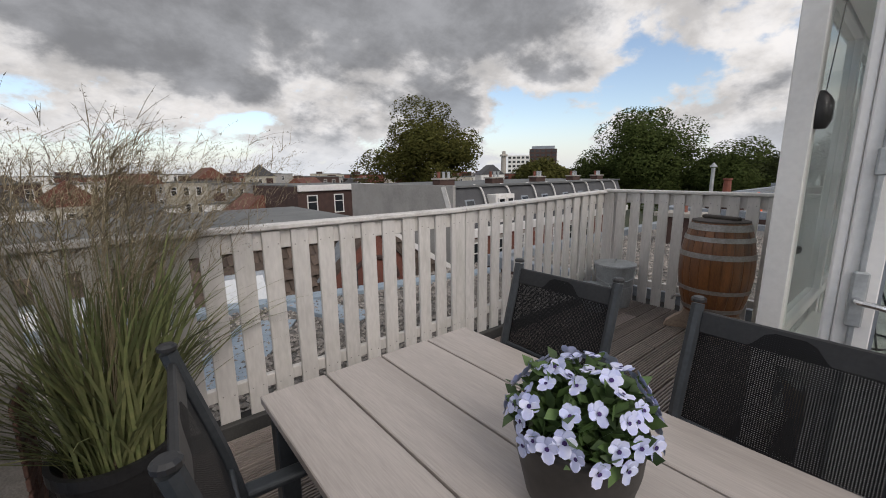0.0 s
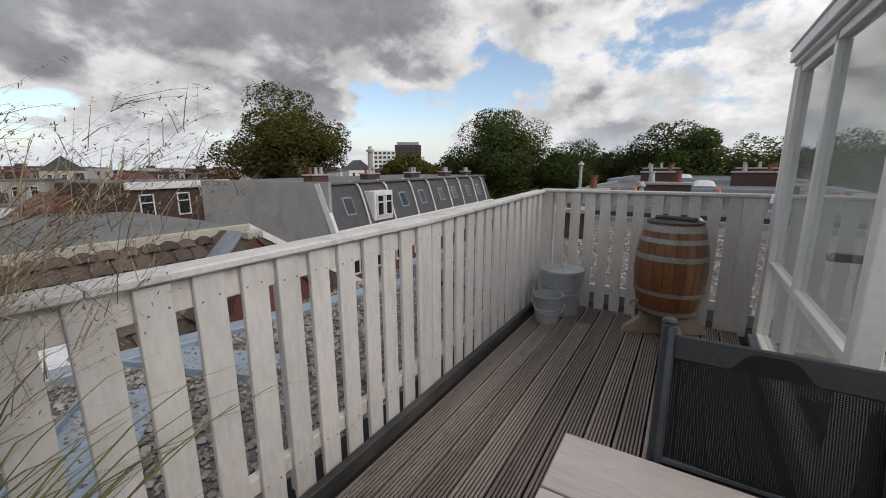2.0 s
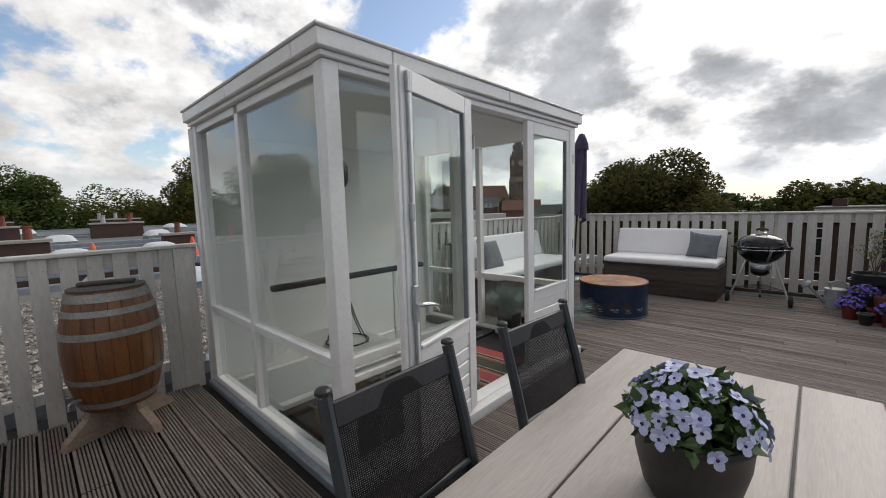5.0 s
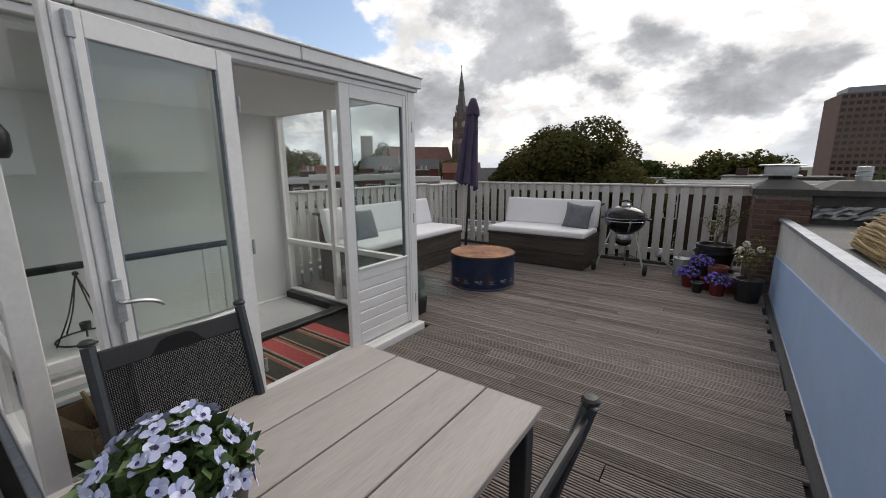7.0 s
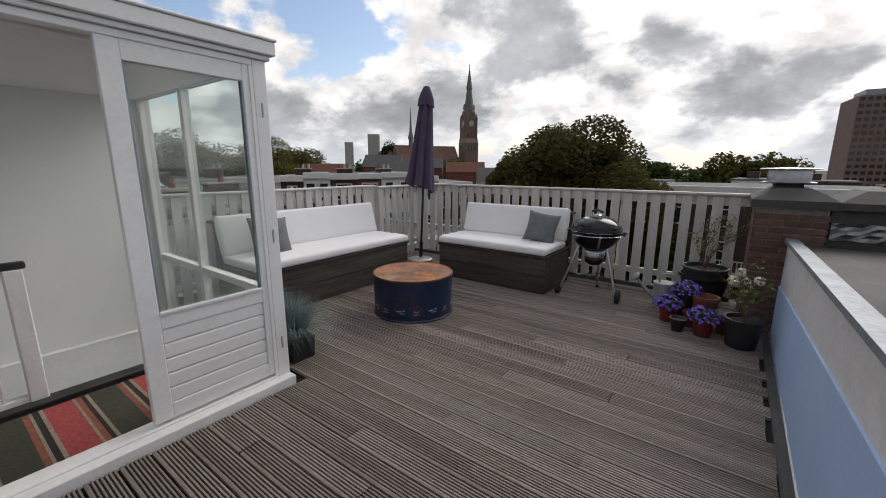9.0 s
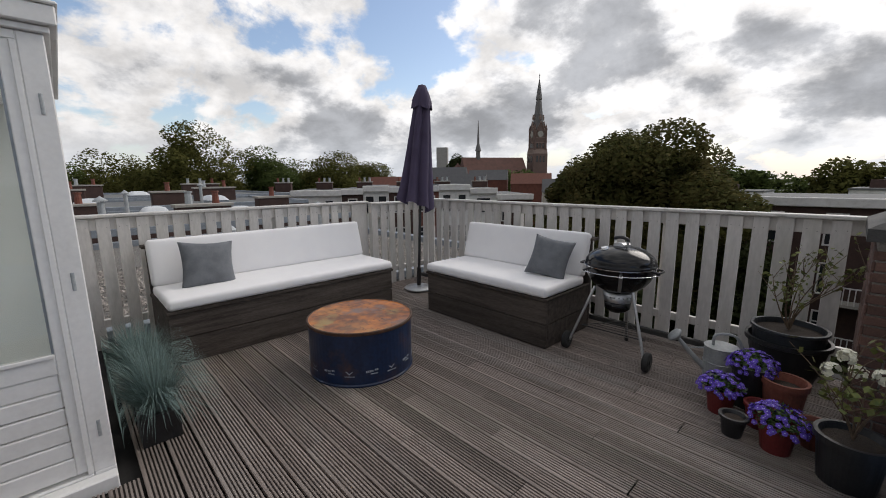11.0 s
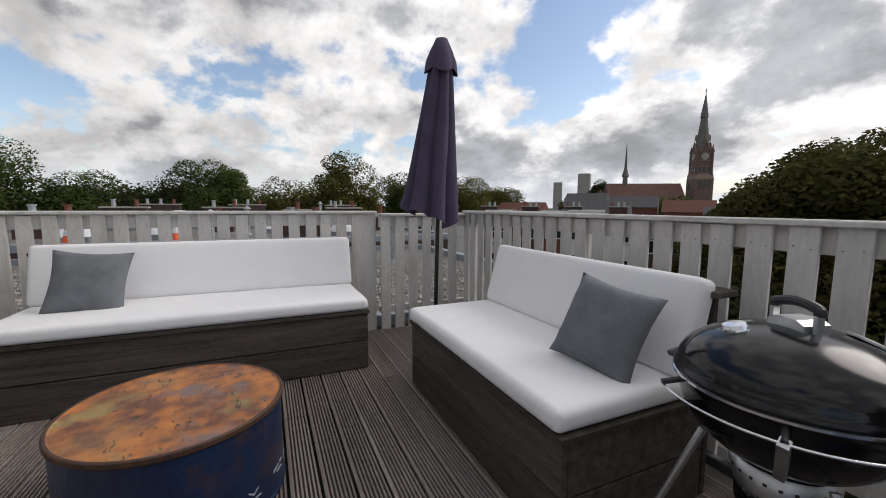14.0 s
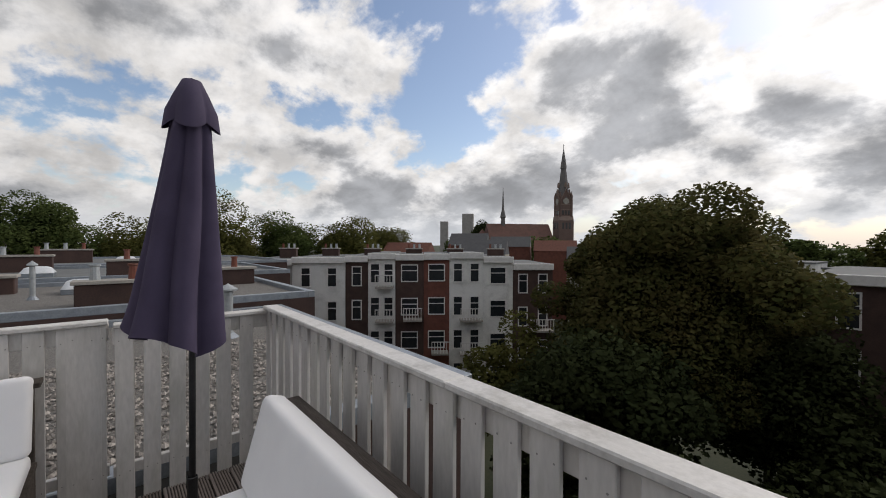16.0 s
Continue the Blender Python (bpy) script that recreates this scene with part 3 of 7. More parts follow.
# ---- inside the stair house ----
def stair_inside():
    # the landing floor takes the same near-black colour as the deck gaps
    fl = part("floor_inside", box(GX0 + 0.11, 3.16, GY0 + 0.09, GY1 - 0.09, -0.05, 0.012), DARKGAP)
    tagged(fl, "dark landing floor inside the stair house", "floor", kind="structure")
    st = empty("stairwell", pose(3.18, 0, 0), "white stairwell with a black edge board", "stairwell", kind="structure")
    part("edge_board", box(-0.02, 0.10, GY0 + 0.09, GY1 - 0.09, -0.09, 0.05, 0.005), BLACKPL, st, "black painted edge")
    part("edge_board", box(0.102, 1.06, GY0 + 0.092, GY0 + 0.17, -0.09, 0.05, 0.005), BLACKPL, st, "black painted edge")
    part("shaft_wall", box(1.07, 1.135, GY0 + 0.09, GY1 - 0.09, -2.6, -0.02, 0.004), PLASTER, st)
    part("shaft_wall", box(0.0, 1.13, GY0 + 0.02, GY0 + 0.085, -2.6, 0.0), PLASTER, st)
    part("shaft_wall", box(0.0, 1.13, GY1 - 0.085, GY1 - 0.02, -2.6, 0.0), PLASTER, st)
    part("shaft_wall", box(-0.05, -0.03, GY0 + 0.09, GY1 - 0.09, -2.6, -0.09), PLASTER, st)
    part("hatch_panel", box(0.104, 1.066, GY0 + 0.172, GY1 - 0.09, -0.07, -0.025, 0.004), surface("grey_panel_paint", (0.44, 0.45, 0.46), (0.38, 0.39, 0.40), 0.45, 3, 50, 0.05), st, "pale grey closing panel")
    part("shaft_floor", box(-0.05, 1.13, GY0 + 0.02, GY1 - 0.02, -2.66, -2.6), PLASTER, st)
    b = empty("stair_railing", pose(3.28, 0, 0), "white turned spindles under a black handrail", "railing")
    part("handrail", box(-0.03, 0.03, -1.12, GY1 - 0.12, 0.92, 0.965, 0.012, segs=2), BLACKPL, b, "black painted handrail")
    part("newel", box(-0.045, 0.045, -1.10, -1.01, -0.024, 0.92, 0.006), TRIM_W, b)
    part("base_rail", box(-0.035, 0.035, -1.01, GY1 - 0.12, -0.024, 0.085, 0.005), TRIM_W, b)
    prof = [(0.0, 0), (0.008, 0), (0.008, 0.30), (0.014, 0.32), (0.009, 0.34), (0.015, 0.37), (0.009, 0.40), (0.014, 0.42), (0.008, 0.44), (0.008, 0.835), (0, 0.835)]
    for y in (-0.90, -0.76):
        part("spindle", lathe(prof, 8), TRIM_W, b, m=pose(0, y, 0.085))


stair_inside()


def rug():
    r = empty("rug", pose(2.72, -1.0, 0.0135), "woven rug with red, green and cream stripes", "rug")
    cols = {"red": (0.42, 0.075, 0.075), "green": (0.055, 0.055, 0.038), "cream": (0.36, 0.29, 0.22), "dark": (0.03, 0.026, 0.022), "rust": (0.30, 0.10, 0.06)}
    seq = [("red", .14), ("cream", .02), ("dark", .03), ("cream", .015), ("rust", .03), ("green", .15), ("cream", .02), ("dark", .02), ("rust", .03), ("cream", .015)]
    x = -0.65
    k = 0
    while x < 0.62:
        c, w = seq[k % len(seq)]
        m = surface("rug_" + c, cols[c], tuple(v * 0.6 for v in cols[c]), 0.95, 40, 160, 0.8)
        part("stripe", box(-0.36, 0.40, x, x + w, 0, 0.010 + 0.002 * (k % 2)), m, r)
        x += w
        k += 1


rug()


# ---- furniture ----
def garden_table():
    t = empty("garden_table", pose(0.74, 0.39, 0), "long pale limed-wood garden table on dark metal legs", "table")
    W, Ln = 0.885, 1.80
    w = W / 4
    for k in range(4):
        part("plank", box(-W / 2 + k * w + 0.004, -W / 2 + (k + 1) * w - 0.004, -Ln / 2, Ln / 2, 0.722, 0.75, 0.003), TABLETOP, t)
    part("apron", box(-W / 2 + 0.05, W / 2 - 0.05, -Ln / 2 + 0.06, Ln / 2 - 0.06, 0.68, 0.720, 0.004), GREYMETAL, t, "dark metal frame")
    for sx in (-1, 1):
        for sy in (-1, 1):
            cx, cy = sx * (W / 2 - 0.05), sy * (Ln / 2 - 0.06)
            part("leg", box(cx - 0.03, cx + 0.03, cy - 0.03, cy + 0.03, 0.001, 0.720, 0.004), GREYMETAL, t)


def mesh_fabric():
    """Black woven sling: fine holes through which a little light passes."""
    m, nt, b = nodes_of("sling_mesh")
    N, L = nt.nodes, nt.links
    tc = N.new("ShaderNodeTexCoord")
    weave = N.new("ShaderNodeTexNoise")
    weave.inputs["Scale"].default_value = 420
    L.new(tc.outputs["Object"], weave.inputs["Vector"])
    sep = N.new("ShaderNodeSeparateXYZ")
    L.new(tc.outputs["Object"], sep.inputs[0])

    def op(kind, a, c):
        n = N.new("ShaderNodeMath")
        n.operation = kind
        for k, v in enumerate((a, c)):
            if isinstance(v, (int, float)):
                n.inputs[k].default_value = v
            elif v is not None:
                L.new(v, n.inputs[k])
        return n.outputs[0]

    rows = op("SINE", op("MULTIPLY", sep.outputs["Y"], 2 * math.pi / 0.0052), None)
    cols = op("SINE", op("MULTIPLY", op("ADD", sep.outputs["Z"], sep.outputs["X"]), 2 * math.pi / 0.0060), None)
    hole = op("MULTIPLY", op("GREATER_THAN", rows, 0.40), op("GREATER_THAN", cols, 0.50))
    L.new(op("SUBTRACT", 1.0, op("MULTIPLY", hole, 0.62)), b.inputs["Alpha"])
    b.inputs["Base Color"].default_value = (0.008, 0.008, 0.009, 1)
    b.inputs["Roughness"].default_value = 0.6
    b.inputs["Specular IOR Level"].default_value = 0.18
    bp = N.new("ShaderNodeBump")
    bp.inputs["Strength"].default_value = 0.4
    bp.inputs["Distance"].default_value = 0.002
    L.new(weave.outputs["Fac"], bp.inputs["Height"])
    L.new(bp.outputs[0], b.inputs["Normal"])
    return m


SLING = mesh_fabric()


def sling_sheet(rows, half):
    bm = bmesh.new()
    n = 9
    grid = []
    for x, z in rows:
        grid.append([bm.verts.new((x - 0.012 * (1 - (2 * k / (n - 1) - 1) ** 2), -half + 2 * half * k / (n - 1), z)) for k in range(n)])
    for a, b in zip(grid, grid[1:]):
        for k in range(n - 1):
            bm.faces.new((a[k], a[k + 1], b[k + 1], b[k]))
    return bm


def garden_chair(m, label):
    """Faces local -x: its back is at +x."""
    c = empty("garden_chair", m, label, "chair", "chairs round the table")
    H = 0.21
    back = [(0.27, 0.36), (0.22, 0.42), (0.235, 0.55), (0.275, 0.78), (0.335, 1.00), (0.352, 1.065)]
    for s in (-1, 1):
        part("back_frame", tube(smooth_path([(x, s * H, z) for x, z in back], 3), 0.0175, 8), GREYMETAL, c)
        part("frame_cap", lathe([(0, 0), (0.0195, 0), (0.0195, 0.008), (0.014, 0.013), (0, 0.014)], 12), BLACKPL, c, m=pose(0.353, s * H, 1.072))
        part("seat_frame", tube(smooth_path([(0.24, s * H, 0.40), (0.0, s * H, 0.415), (-0.24, s * H, 0.435)], 3), 0.015, 8), GREYMETAL, c)
        part("leg", tube([(-0.24, s * (H + 0.02), 0.001), (-0.20, s * (H + 0.02), 0.63)], 0.014, 8), GREYMETAL, c)
        part("leg", tube([(0.34, s * (H + 0.02), 0.001), (0.10, s * (H + 0.02), 0.42), (-0.02, s * (H + 0.02), 0.63)], 0.014, 8), GREYMETAL, c)
        part("armrest", box(-0.27, 0.24, s * (H + 0.02) - 0.024, s * (H + 0.02) + 0.024, 0.632, 0.655, 0.008, segs=2), GREYMETAL, c)
    sh = [(x, z) for x, z, _ in [(p.x, p.z, 0) for p in smooth_path([(x, 0, z) for x, z in back[1:]], 3)]]
    part("sling_back", sling_sheet([(x + 0.006, z) for x, z in sh if z < 1.05], H - 0.012), SLING, c, "black woven mesh")
    part("sling_hem", box(-0.008, 0.008, -H + 0.014, H - 0.014, -0.05, 0.012, 0.004), BLACKPL, c, m=pose(0.347, 0, 1.035, 0, 13, 0))
    part("sling_seat", sling_sheet([(0.22, 0.415), (0.1, 0.405), (0, 0.41), (-0.1, 0.42), (-0.23, 0.435)], H - 0.012), SLING, c, "black woven mesh")
    part("crossbar", tube([(0.268, -H, 0.74), (0.268, H, 0.74)], 0.010, 8), GREYMETAL, c)
    return c


garden_table()
chair = garden_chair(pose(0.945, 0.86, 0, 0, 0, 1), "high-backed garden chair with black mesh sling and grey metal frame")
copy_thing(chair, pose(0.915, 0.21, 0, 0, 0, -2))
copy_thing(chair, pose(0.405, 0.785, 0, 0, 0, 175))
copy_thing(chair, pose(0.41, 0.10, 0, 0, 0, 179))


def cushion(x0, x1, y0, y1, z0, z1, puff=0.012, axis=2):
    """A stuffed slab with rounded edges, a little domed on its broad side and slightly creased."""
    bm = box(x0, x1, y0, y1, z0, z1)
    bmesh.ops.bevel(bm, geom=bm.edges[:], offset=0.034, segments=5, affect="EDGES", profile=0.5)
    for ax, lo, hi, n in ((0, x0, x1, 26), (1, y0, y1, 8), (2, z0, z1, 8)):
        if hi - lo < 0.2:
            continue
        for k in range(1, n):
            co, no = [0, 0, 0], [0, 0, 0]
            co[ax], no[ax] = lo + (hi - lo) * k / n, 1
            bmesh.ops.bisect_plane(bm, geom=bm.verts[:] + bm.edges[:] + bm.faces[:], plane_co=co, plane_no=no)
    lo, hi = Vector((x0, y0, z0)), Vector((x1, y1, z1))
    for v in bm.verts:
        c = [2 * (v.co[i] - lo[i]) / (hi[i] - lo[i]) - 1 for i in range(3)]
        o = [i for i in range(3) if i != axis]
        d = puff * (1 - abs(c[o[0]]) ** 4) * (1 - abs(c[o[1]]) ** 4)
        crease = 0.0035 * noise.noise(Vector((v.co.x * 5, v.co.y * 5, v.co.z * 5))) + 0.002 * noise.noise(Vector((v.co.x * 16, v.co.y * 9, v.co.z * 9)))
        if axis == 2:
            if c[2] > 0:
                v.co.z += d + crease
        else:
            v.co.y += (d if c[1] > 0 else -d) + crease
    return bm


def pillow(parent_m, size, label):
    bm = bmesh.new()
    n = 18
    half = size / 2
    for side in (1, -1):
        g = []
        for i in range(n + 1):
            row = []
            for j in range(n + 1):
                u, w = 2 * i / n - 1, 2 * j / n - 1
                pin = 1 - 0.10 * (1 - (u * w) ** 2) * max(abs(u), abs(w)) ** 2
                t = max(0.0, (1 - u ** 2) * (1 - w ** 2)) ** 0.42
                x = u * half * pin
                y = w * half * pin
                z = side * (0.085 * t) + 0.013 * t * noise.noise(Vector((u * 2.6, w * 2.6, side))) + 0.004 * t * noise.noise(Vector((u * 9, w * 9, side)))
                row.append(bm.verts.new((x, y, z if t > 0 else 0)))
            g.append(row)
        for i in range(n):
            for j in range(n):
                q = (g[i][j], g[i + 1][j], g[i + 1][j + 1], g[i][j + 1])
                bm.faces.new(q if side > 0 else q[::-1])
    bmesh.ops.remove_doubles(bm, verts=bm.verts, dist=0.0006)
    p = part("cushion", bm, PILLOW, None, smooth=True)
    p.matrix_world = parent_m
    return tagged(p, label, "pillow")


def sofa(m, length, label):
    """A box bench of weathered planks along local +x, seat towards local -y; back at y = 0.9."""
    s = empty("garden_sofa", m, label, "sofa", "sofas")
    D = 0.80
    for z0, z1 in ((0.005, 0.228), (0.235, 0.452)):
        part("front_plank", box(0.0, length, 0.0, 0.028, z0, z1, 0.004), OLDWOOD, s)
        for a in (0.0, length - 0.028):
            part("side_plank", box(a, a + 0.028, 0.030, D, z0, z1, 0.004), OLDWOOD, s)
    part("seat_board", box(-0.012, length + 0.012, -0.018, D, 0.455, 0.484, 0.004), OLDWOOD, s)
    part("back_board", box(0.0, length, D + 0.01, D + 0.04, 0.005, 0.925, 0.004), OLDWOOD, s)
    part("back_top", box(-0.03, length + 0.03, D - 0.02, D + 0.12, 0.927, 0.955, 0.004), OLDWOOD, s)
    part("seat_cushion", cushion(0.0, length, -0.028, D - 0.10, 0.486, 0.582, 0.014), CUSHION, s, "white canvas seat cushion", smooth=True)
    part("back_cushion", cushion(0.0, length, -0.060, 0.060, 0.0, 0.45, 0.012, 1), CUSHION, s, "white canvas back cushion", smooth=True, m=pose(0, D - 0.135, 0.572, -15, 0, 0))
    return s


sofa(pose(3.53, -2.72, 0, 0, 0, -90), 2.30, "long bench sofa of grey planks with white cushions")
sofa(pose(3.12, -5.25, 0, 0, 0, 180), 1.62, "short bench sofa of grey planks with white cushions")
pillow(pose(3.95, -3.15, 0.765, 0, -66, 0) @ pose(0, 0, 0, 0, 0, -5), 0.47, "grey velour scatter cushion leaning on the long sofa")
pillow(pose(1.755, -5.69, 0.770, 0, 0, 14) @ pose(0, 0, 0, -66, 0, 0) @ pose(0, 0, 0, 0, 0, -9), 0.42, "grey velour scatter cushion leaning on the short sofa")


def drum_table():
    d = empty("drum_table", pose(2.47, -3.91, 0), "cut blue oil drum with a rusty lid used as a table", "coffee table")
    R, H = 0.425, 0.44
    prof = [(R - 0.02, 0.0), (R + 0.006, 0.0), (R + 0.008, 0.012), (R, 0.022), (R, H - 0.03), (R + 0.003, H - 0.025)]
    part("body", lathe(prof, 72), DRUMBLUE, d, "navy painted drum wall")
    part("rim", lathe([(R + 0.004, H - 0.030), (R + 0.011, H - 0.022), (R + 0.011, H - 0.004), (R + 0.006, H), (R - 0.004, H - 0.002)], 72), DARKRUST, d, "dark rusty rim")
    part("lid", lathe([(R - 0.004, H - 0.002), (R - 0.012, H - 0.007), (0, H - 0.005)], 72), RUST, d, "rusty steel lid")
    whitep = surface("faded_white_print", (0.48, 0.52, 0.56), (0.20, 0.24, 0.30), 0.6, 30, 80, 0)
    for k in range(16):
        a = 2 * math.pi * k / 16
        bm = bmesh.new()
        if k % 2:
            for j in range(4):
                box(-0.05 + 0.018 * j, -0.038 + 0.018 * j, -0.002, 0, 0.0, 0.018, bm=bm)
            box(0.03, 0.045, -0.002, 0, 0.01, 0.025, bm=bm)
            box(0.048, 0.06, -0.002, 0, 0.01, 0.025, bm=bm)
            box(-0.01, 0.055, -0.002, 0, -0.02, -0.012, bm=bm)
        else:
            for j in (-1, 1):
                v = [bm.verts.new(p) for p in ((0, -0.001, 0.0), (j * 0.03, -0.001, 0.022), (j * 0.034, -0.001, 0.016), (0, -0.001, -0.012))]
                bm.faces.new(v if j < 0 else v[::-1])
            box(-0.045, 0.045, -0.002, 0, -0.032, -0.026, bm=bm)
        part("print", bm, whitep, d, m=pose(0, 0, 0.115, 0, 0, math.degrees(a)) @ pose(0, -R - 0.0015, 0) @ Matrix.Scale(0.85, 4))


drum_table()


def kettle_grill():
    g = empty("kettle_grill", pose(1.055, -5.695, 0, 0, 0, 182), "black enamelled kettle barbecue on a three-legged stand", "barbecue")
    R = 0.285
    bowl = [(0, 0.545)] + [(R * math.sin(a), 0.80 - 0.255 * math.cos(a)) for a in [k * math.pi / 2 / 12 for k in range(1, 13)]] + [(R + 0.006, 0.803), (R + 0.006, 0.812), (R - 0.005, 0.812)]
    b = part("bowl", lathe(bowl, 56), ENAMEL, g, smooth=True)
    lidp = [(R + 0.010, 0.806), (R + 0.012, 0.818)] + [((R + 0.006) * math.cos(a), 0.822 + 0.150 * math.sin(a)) for a in [k * math.pi / 2 / 12 for k in range(12)]] + [(0, 0.972)]
    l = part("lid", lathe(lidp, 56), ENAMEL, g, "glossy black enamel lid", smooth=True, m=pose(0, 0, 0, 0, 0, -17))
    part("rim", lathe([(R + 0.008, 0.795), (R + 0.014, 0.797), (R + 0.014, 0.804), (R + 0.008, 0.806)], 56), CHROME, b, "bright metal rim")
    part("handle", tube(smooth_path([(-0.062, 0, 1.018), (-0.058, 0, 1.034), (0, 0, 1.046), (0.058, 0, 1.034), (0.062, 0, 1.018)]), 0.015, 10), BLACKPL, l, "black grip")
    part("handle_bracket", box(-0.068, -0.056, -0.015, 0.015, 0.940, 1.02, 0.003), ALU, l)
    part("handle_bracket", box(0.056, 0.068, -0.015, 0.015, 0.940, 1.02, 0.003), ALU, l)
    part("heat_shield", prism([(-0.054, 0.955), (0.054, 0.955), (0.052, 0.986), (0.03, 0.998), (-0.03, 0.998), (-0.052, 0.986)], -0.035, 0.055), ALU, l, "bright heat shield")
    part("thermometer", lathe([(0, 0.02), (0.03, 0.018), (0.034, 0.008), (0.036, 0)][::-1], 20), CHROME, l, m=pose(-0.0615, -0.1335, 0.9485, 0, 0, 65) @ pose(0, 0, 0, 0, -17, 0))
    part("vent", lathe([(0.055, 0), (0.055, 0.006), (0.0, 0.009)], 20), ALU, l, m=pose(0.082, 0.157, 0.939, 0, 0, 62) @ pose(0, 0, 0, 0, 24, 0))
    for s in (-1, 1):
        part("side_handle", tube(smooth_path([(s * R, -0.06, 0.79), (s * (R + 0.05), -0.05, 0.785), (s * (R + 0.055), 0.05, 0.785), (s * R, 0.06, 0.79)]), 0.009), BLACKPL, b)
    rail = [((R + 0.055) * math.cos(radians(a)), (R + 0.055) * math.sin(radians(a)), 0.765) for a in range(-128, -7, 6)]
    part("tool_rail", tube(rail, 0.004, 8), CHROME, b, "bright wire tool rail", smooth=True)
    for a in (-128, -68, -8):
        ca, sa = math.cos(radians(a)), math.sin(radians(a))
        part("rail_bracket", tube([((R - 0.01) * ca, (R - 0.01) * sa, 0.785), ((R + 0.058) * ca, (R + 0.058) * sa, 0.768)], 0.009, 8), BLACKPL, b)
    ca, sa = math.cos(radians(-68)), math.sin(radians(-68))
    strip = [(R + 0.056, 0.768), (R + 0.028, 0.742), (R - 0.022, 0.665), (R - 0.075, 0.615)]
    part("bowl_bracket", tube([(r * ca, r * sa, z) for r, z in strip], 0.017, 4), ALU, b, "flat metal bracket")
    part("ash_collar", lathe([(0.115, 0.475), (0.13, 0.565), (0.126, 0.565), (0.112, 0.475)], 32), ALU, g, "perforated bright collar", smooth=True)
    bm = lathe([(0.006, 0), (0, 0.001)], 8)
    hole = bpy.data.meshes.new("collar_hole")
    bm.to_mesh(hole)
    bm.free()
    hole.materials.append(BLACKPL)
    for k in range(22):
        share("collar_hole", hole, g, pose(0, 0, 0.525, 0, 0, 360 * k / 22) @ pose(0.1238, 0, 0, 0, 84, 0))
    part("ash_pot", lathe([(0, 0.375), (0.07, 0.378), (0.108, 0.41), (0.112, 0.475), (0.0, 0.476)], 32), ENAMEL, g, smooth=True)
    for a, w in ((216, True), (324, True), (90, False)):
        ca, sa = math.cos(radians(a)), math.sin(radians(a))
        part("leg", tube([(0.20 * ca, 0.20 * sa, 0.60), ((0.40 if w else 0.30) * ca, (0.40 if w else 0.30) * sa, 0.085 if w else 0.012)], 0.0125, 10), ALU, g)
        if w:
            wh = part("wheel", lathe([(0.018, -0.022), (0.06, -0.026), (0.078, -0.018), (0.080, 0), (0.078, 0.018), (0.06, 0.026), (0.018, 0.022)], 28), RUBBER, g, m=pose(0.43 * ca, 0.405 * sa, 0.08, 0, 90, 0))
            part("hub", lathe([(0, -0.03), (0.02, -0.03), (0.02, 0.03), (0, 0.03)], 14), BLACKPL, wh)
        else:
            part("foot", lathe([(0, 0), (0.018, 0), (0.018, 0.03), (0, 0.03)], 12), BLACKPL, g, m=pose(0.302 * ca, 0.302 * sa, 0.0))
    rack = bmesh.new()
    tube([(0.30 * math.cos(radians(200)), 0.30 * math.sin(radians(200)), 0.20), (0.30 * math.cos(radians(340)), 0.30 * math.sin(radians(340)), 0.20), (0, 0.30, 0.20), (0.30 * math.cos(radians(200)), 0.30 * math.sin(radians(200)), 0.20)], 0.004, 6, rack)
    for k in range(7):
        y = -0.09 + k * 0.055
        h = 0.27 * (1 - (y + 0.10) / 0.42)
        tube([(-h, y, 0.20), (h, y, 0.20)], 0.003, 5, rack)
    part("wire_rack", rack, BLACKPL, g, "wire bottom rack")


kettle_grill()


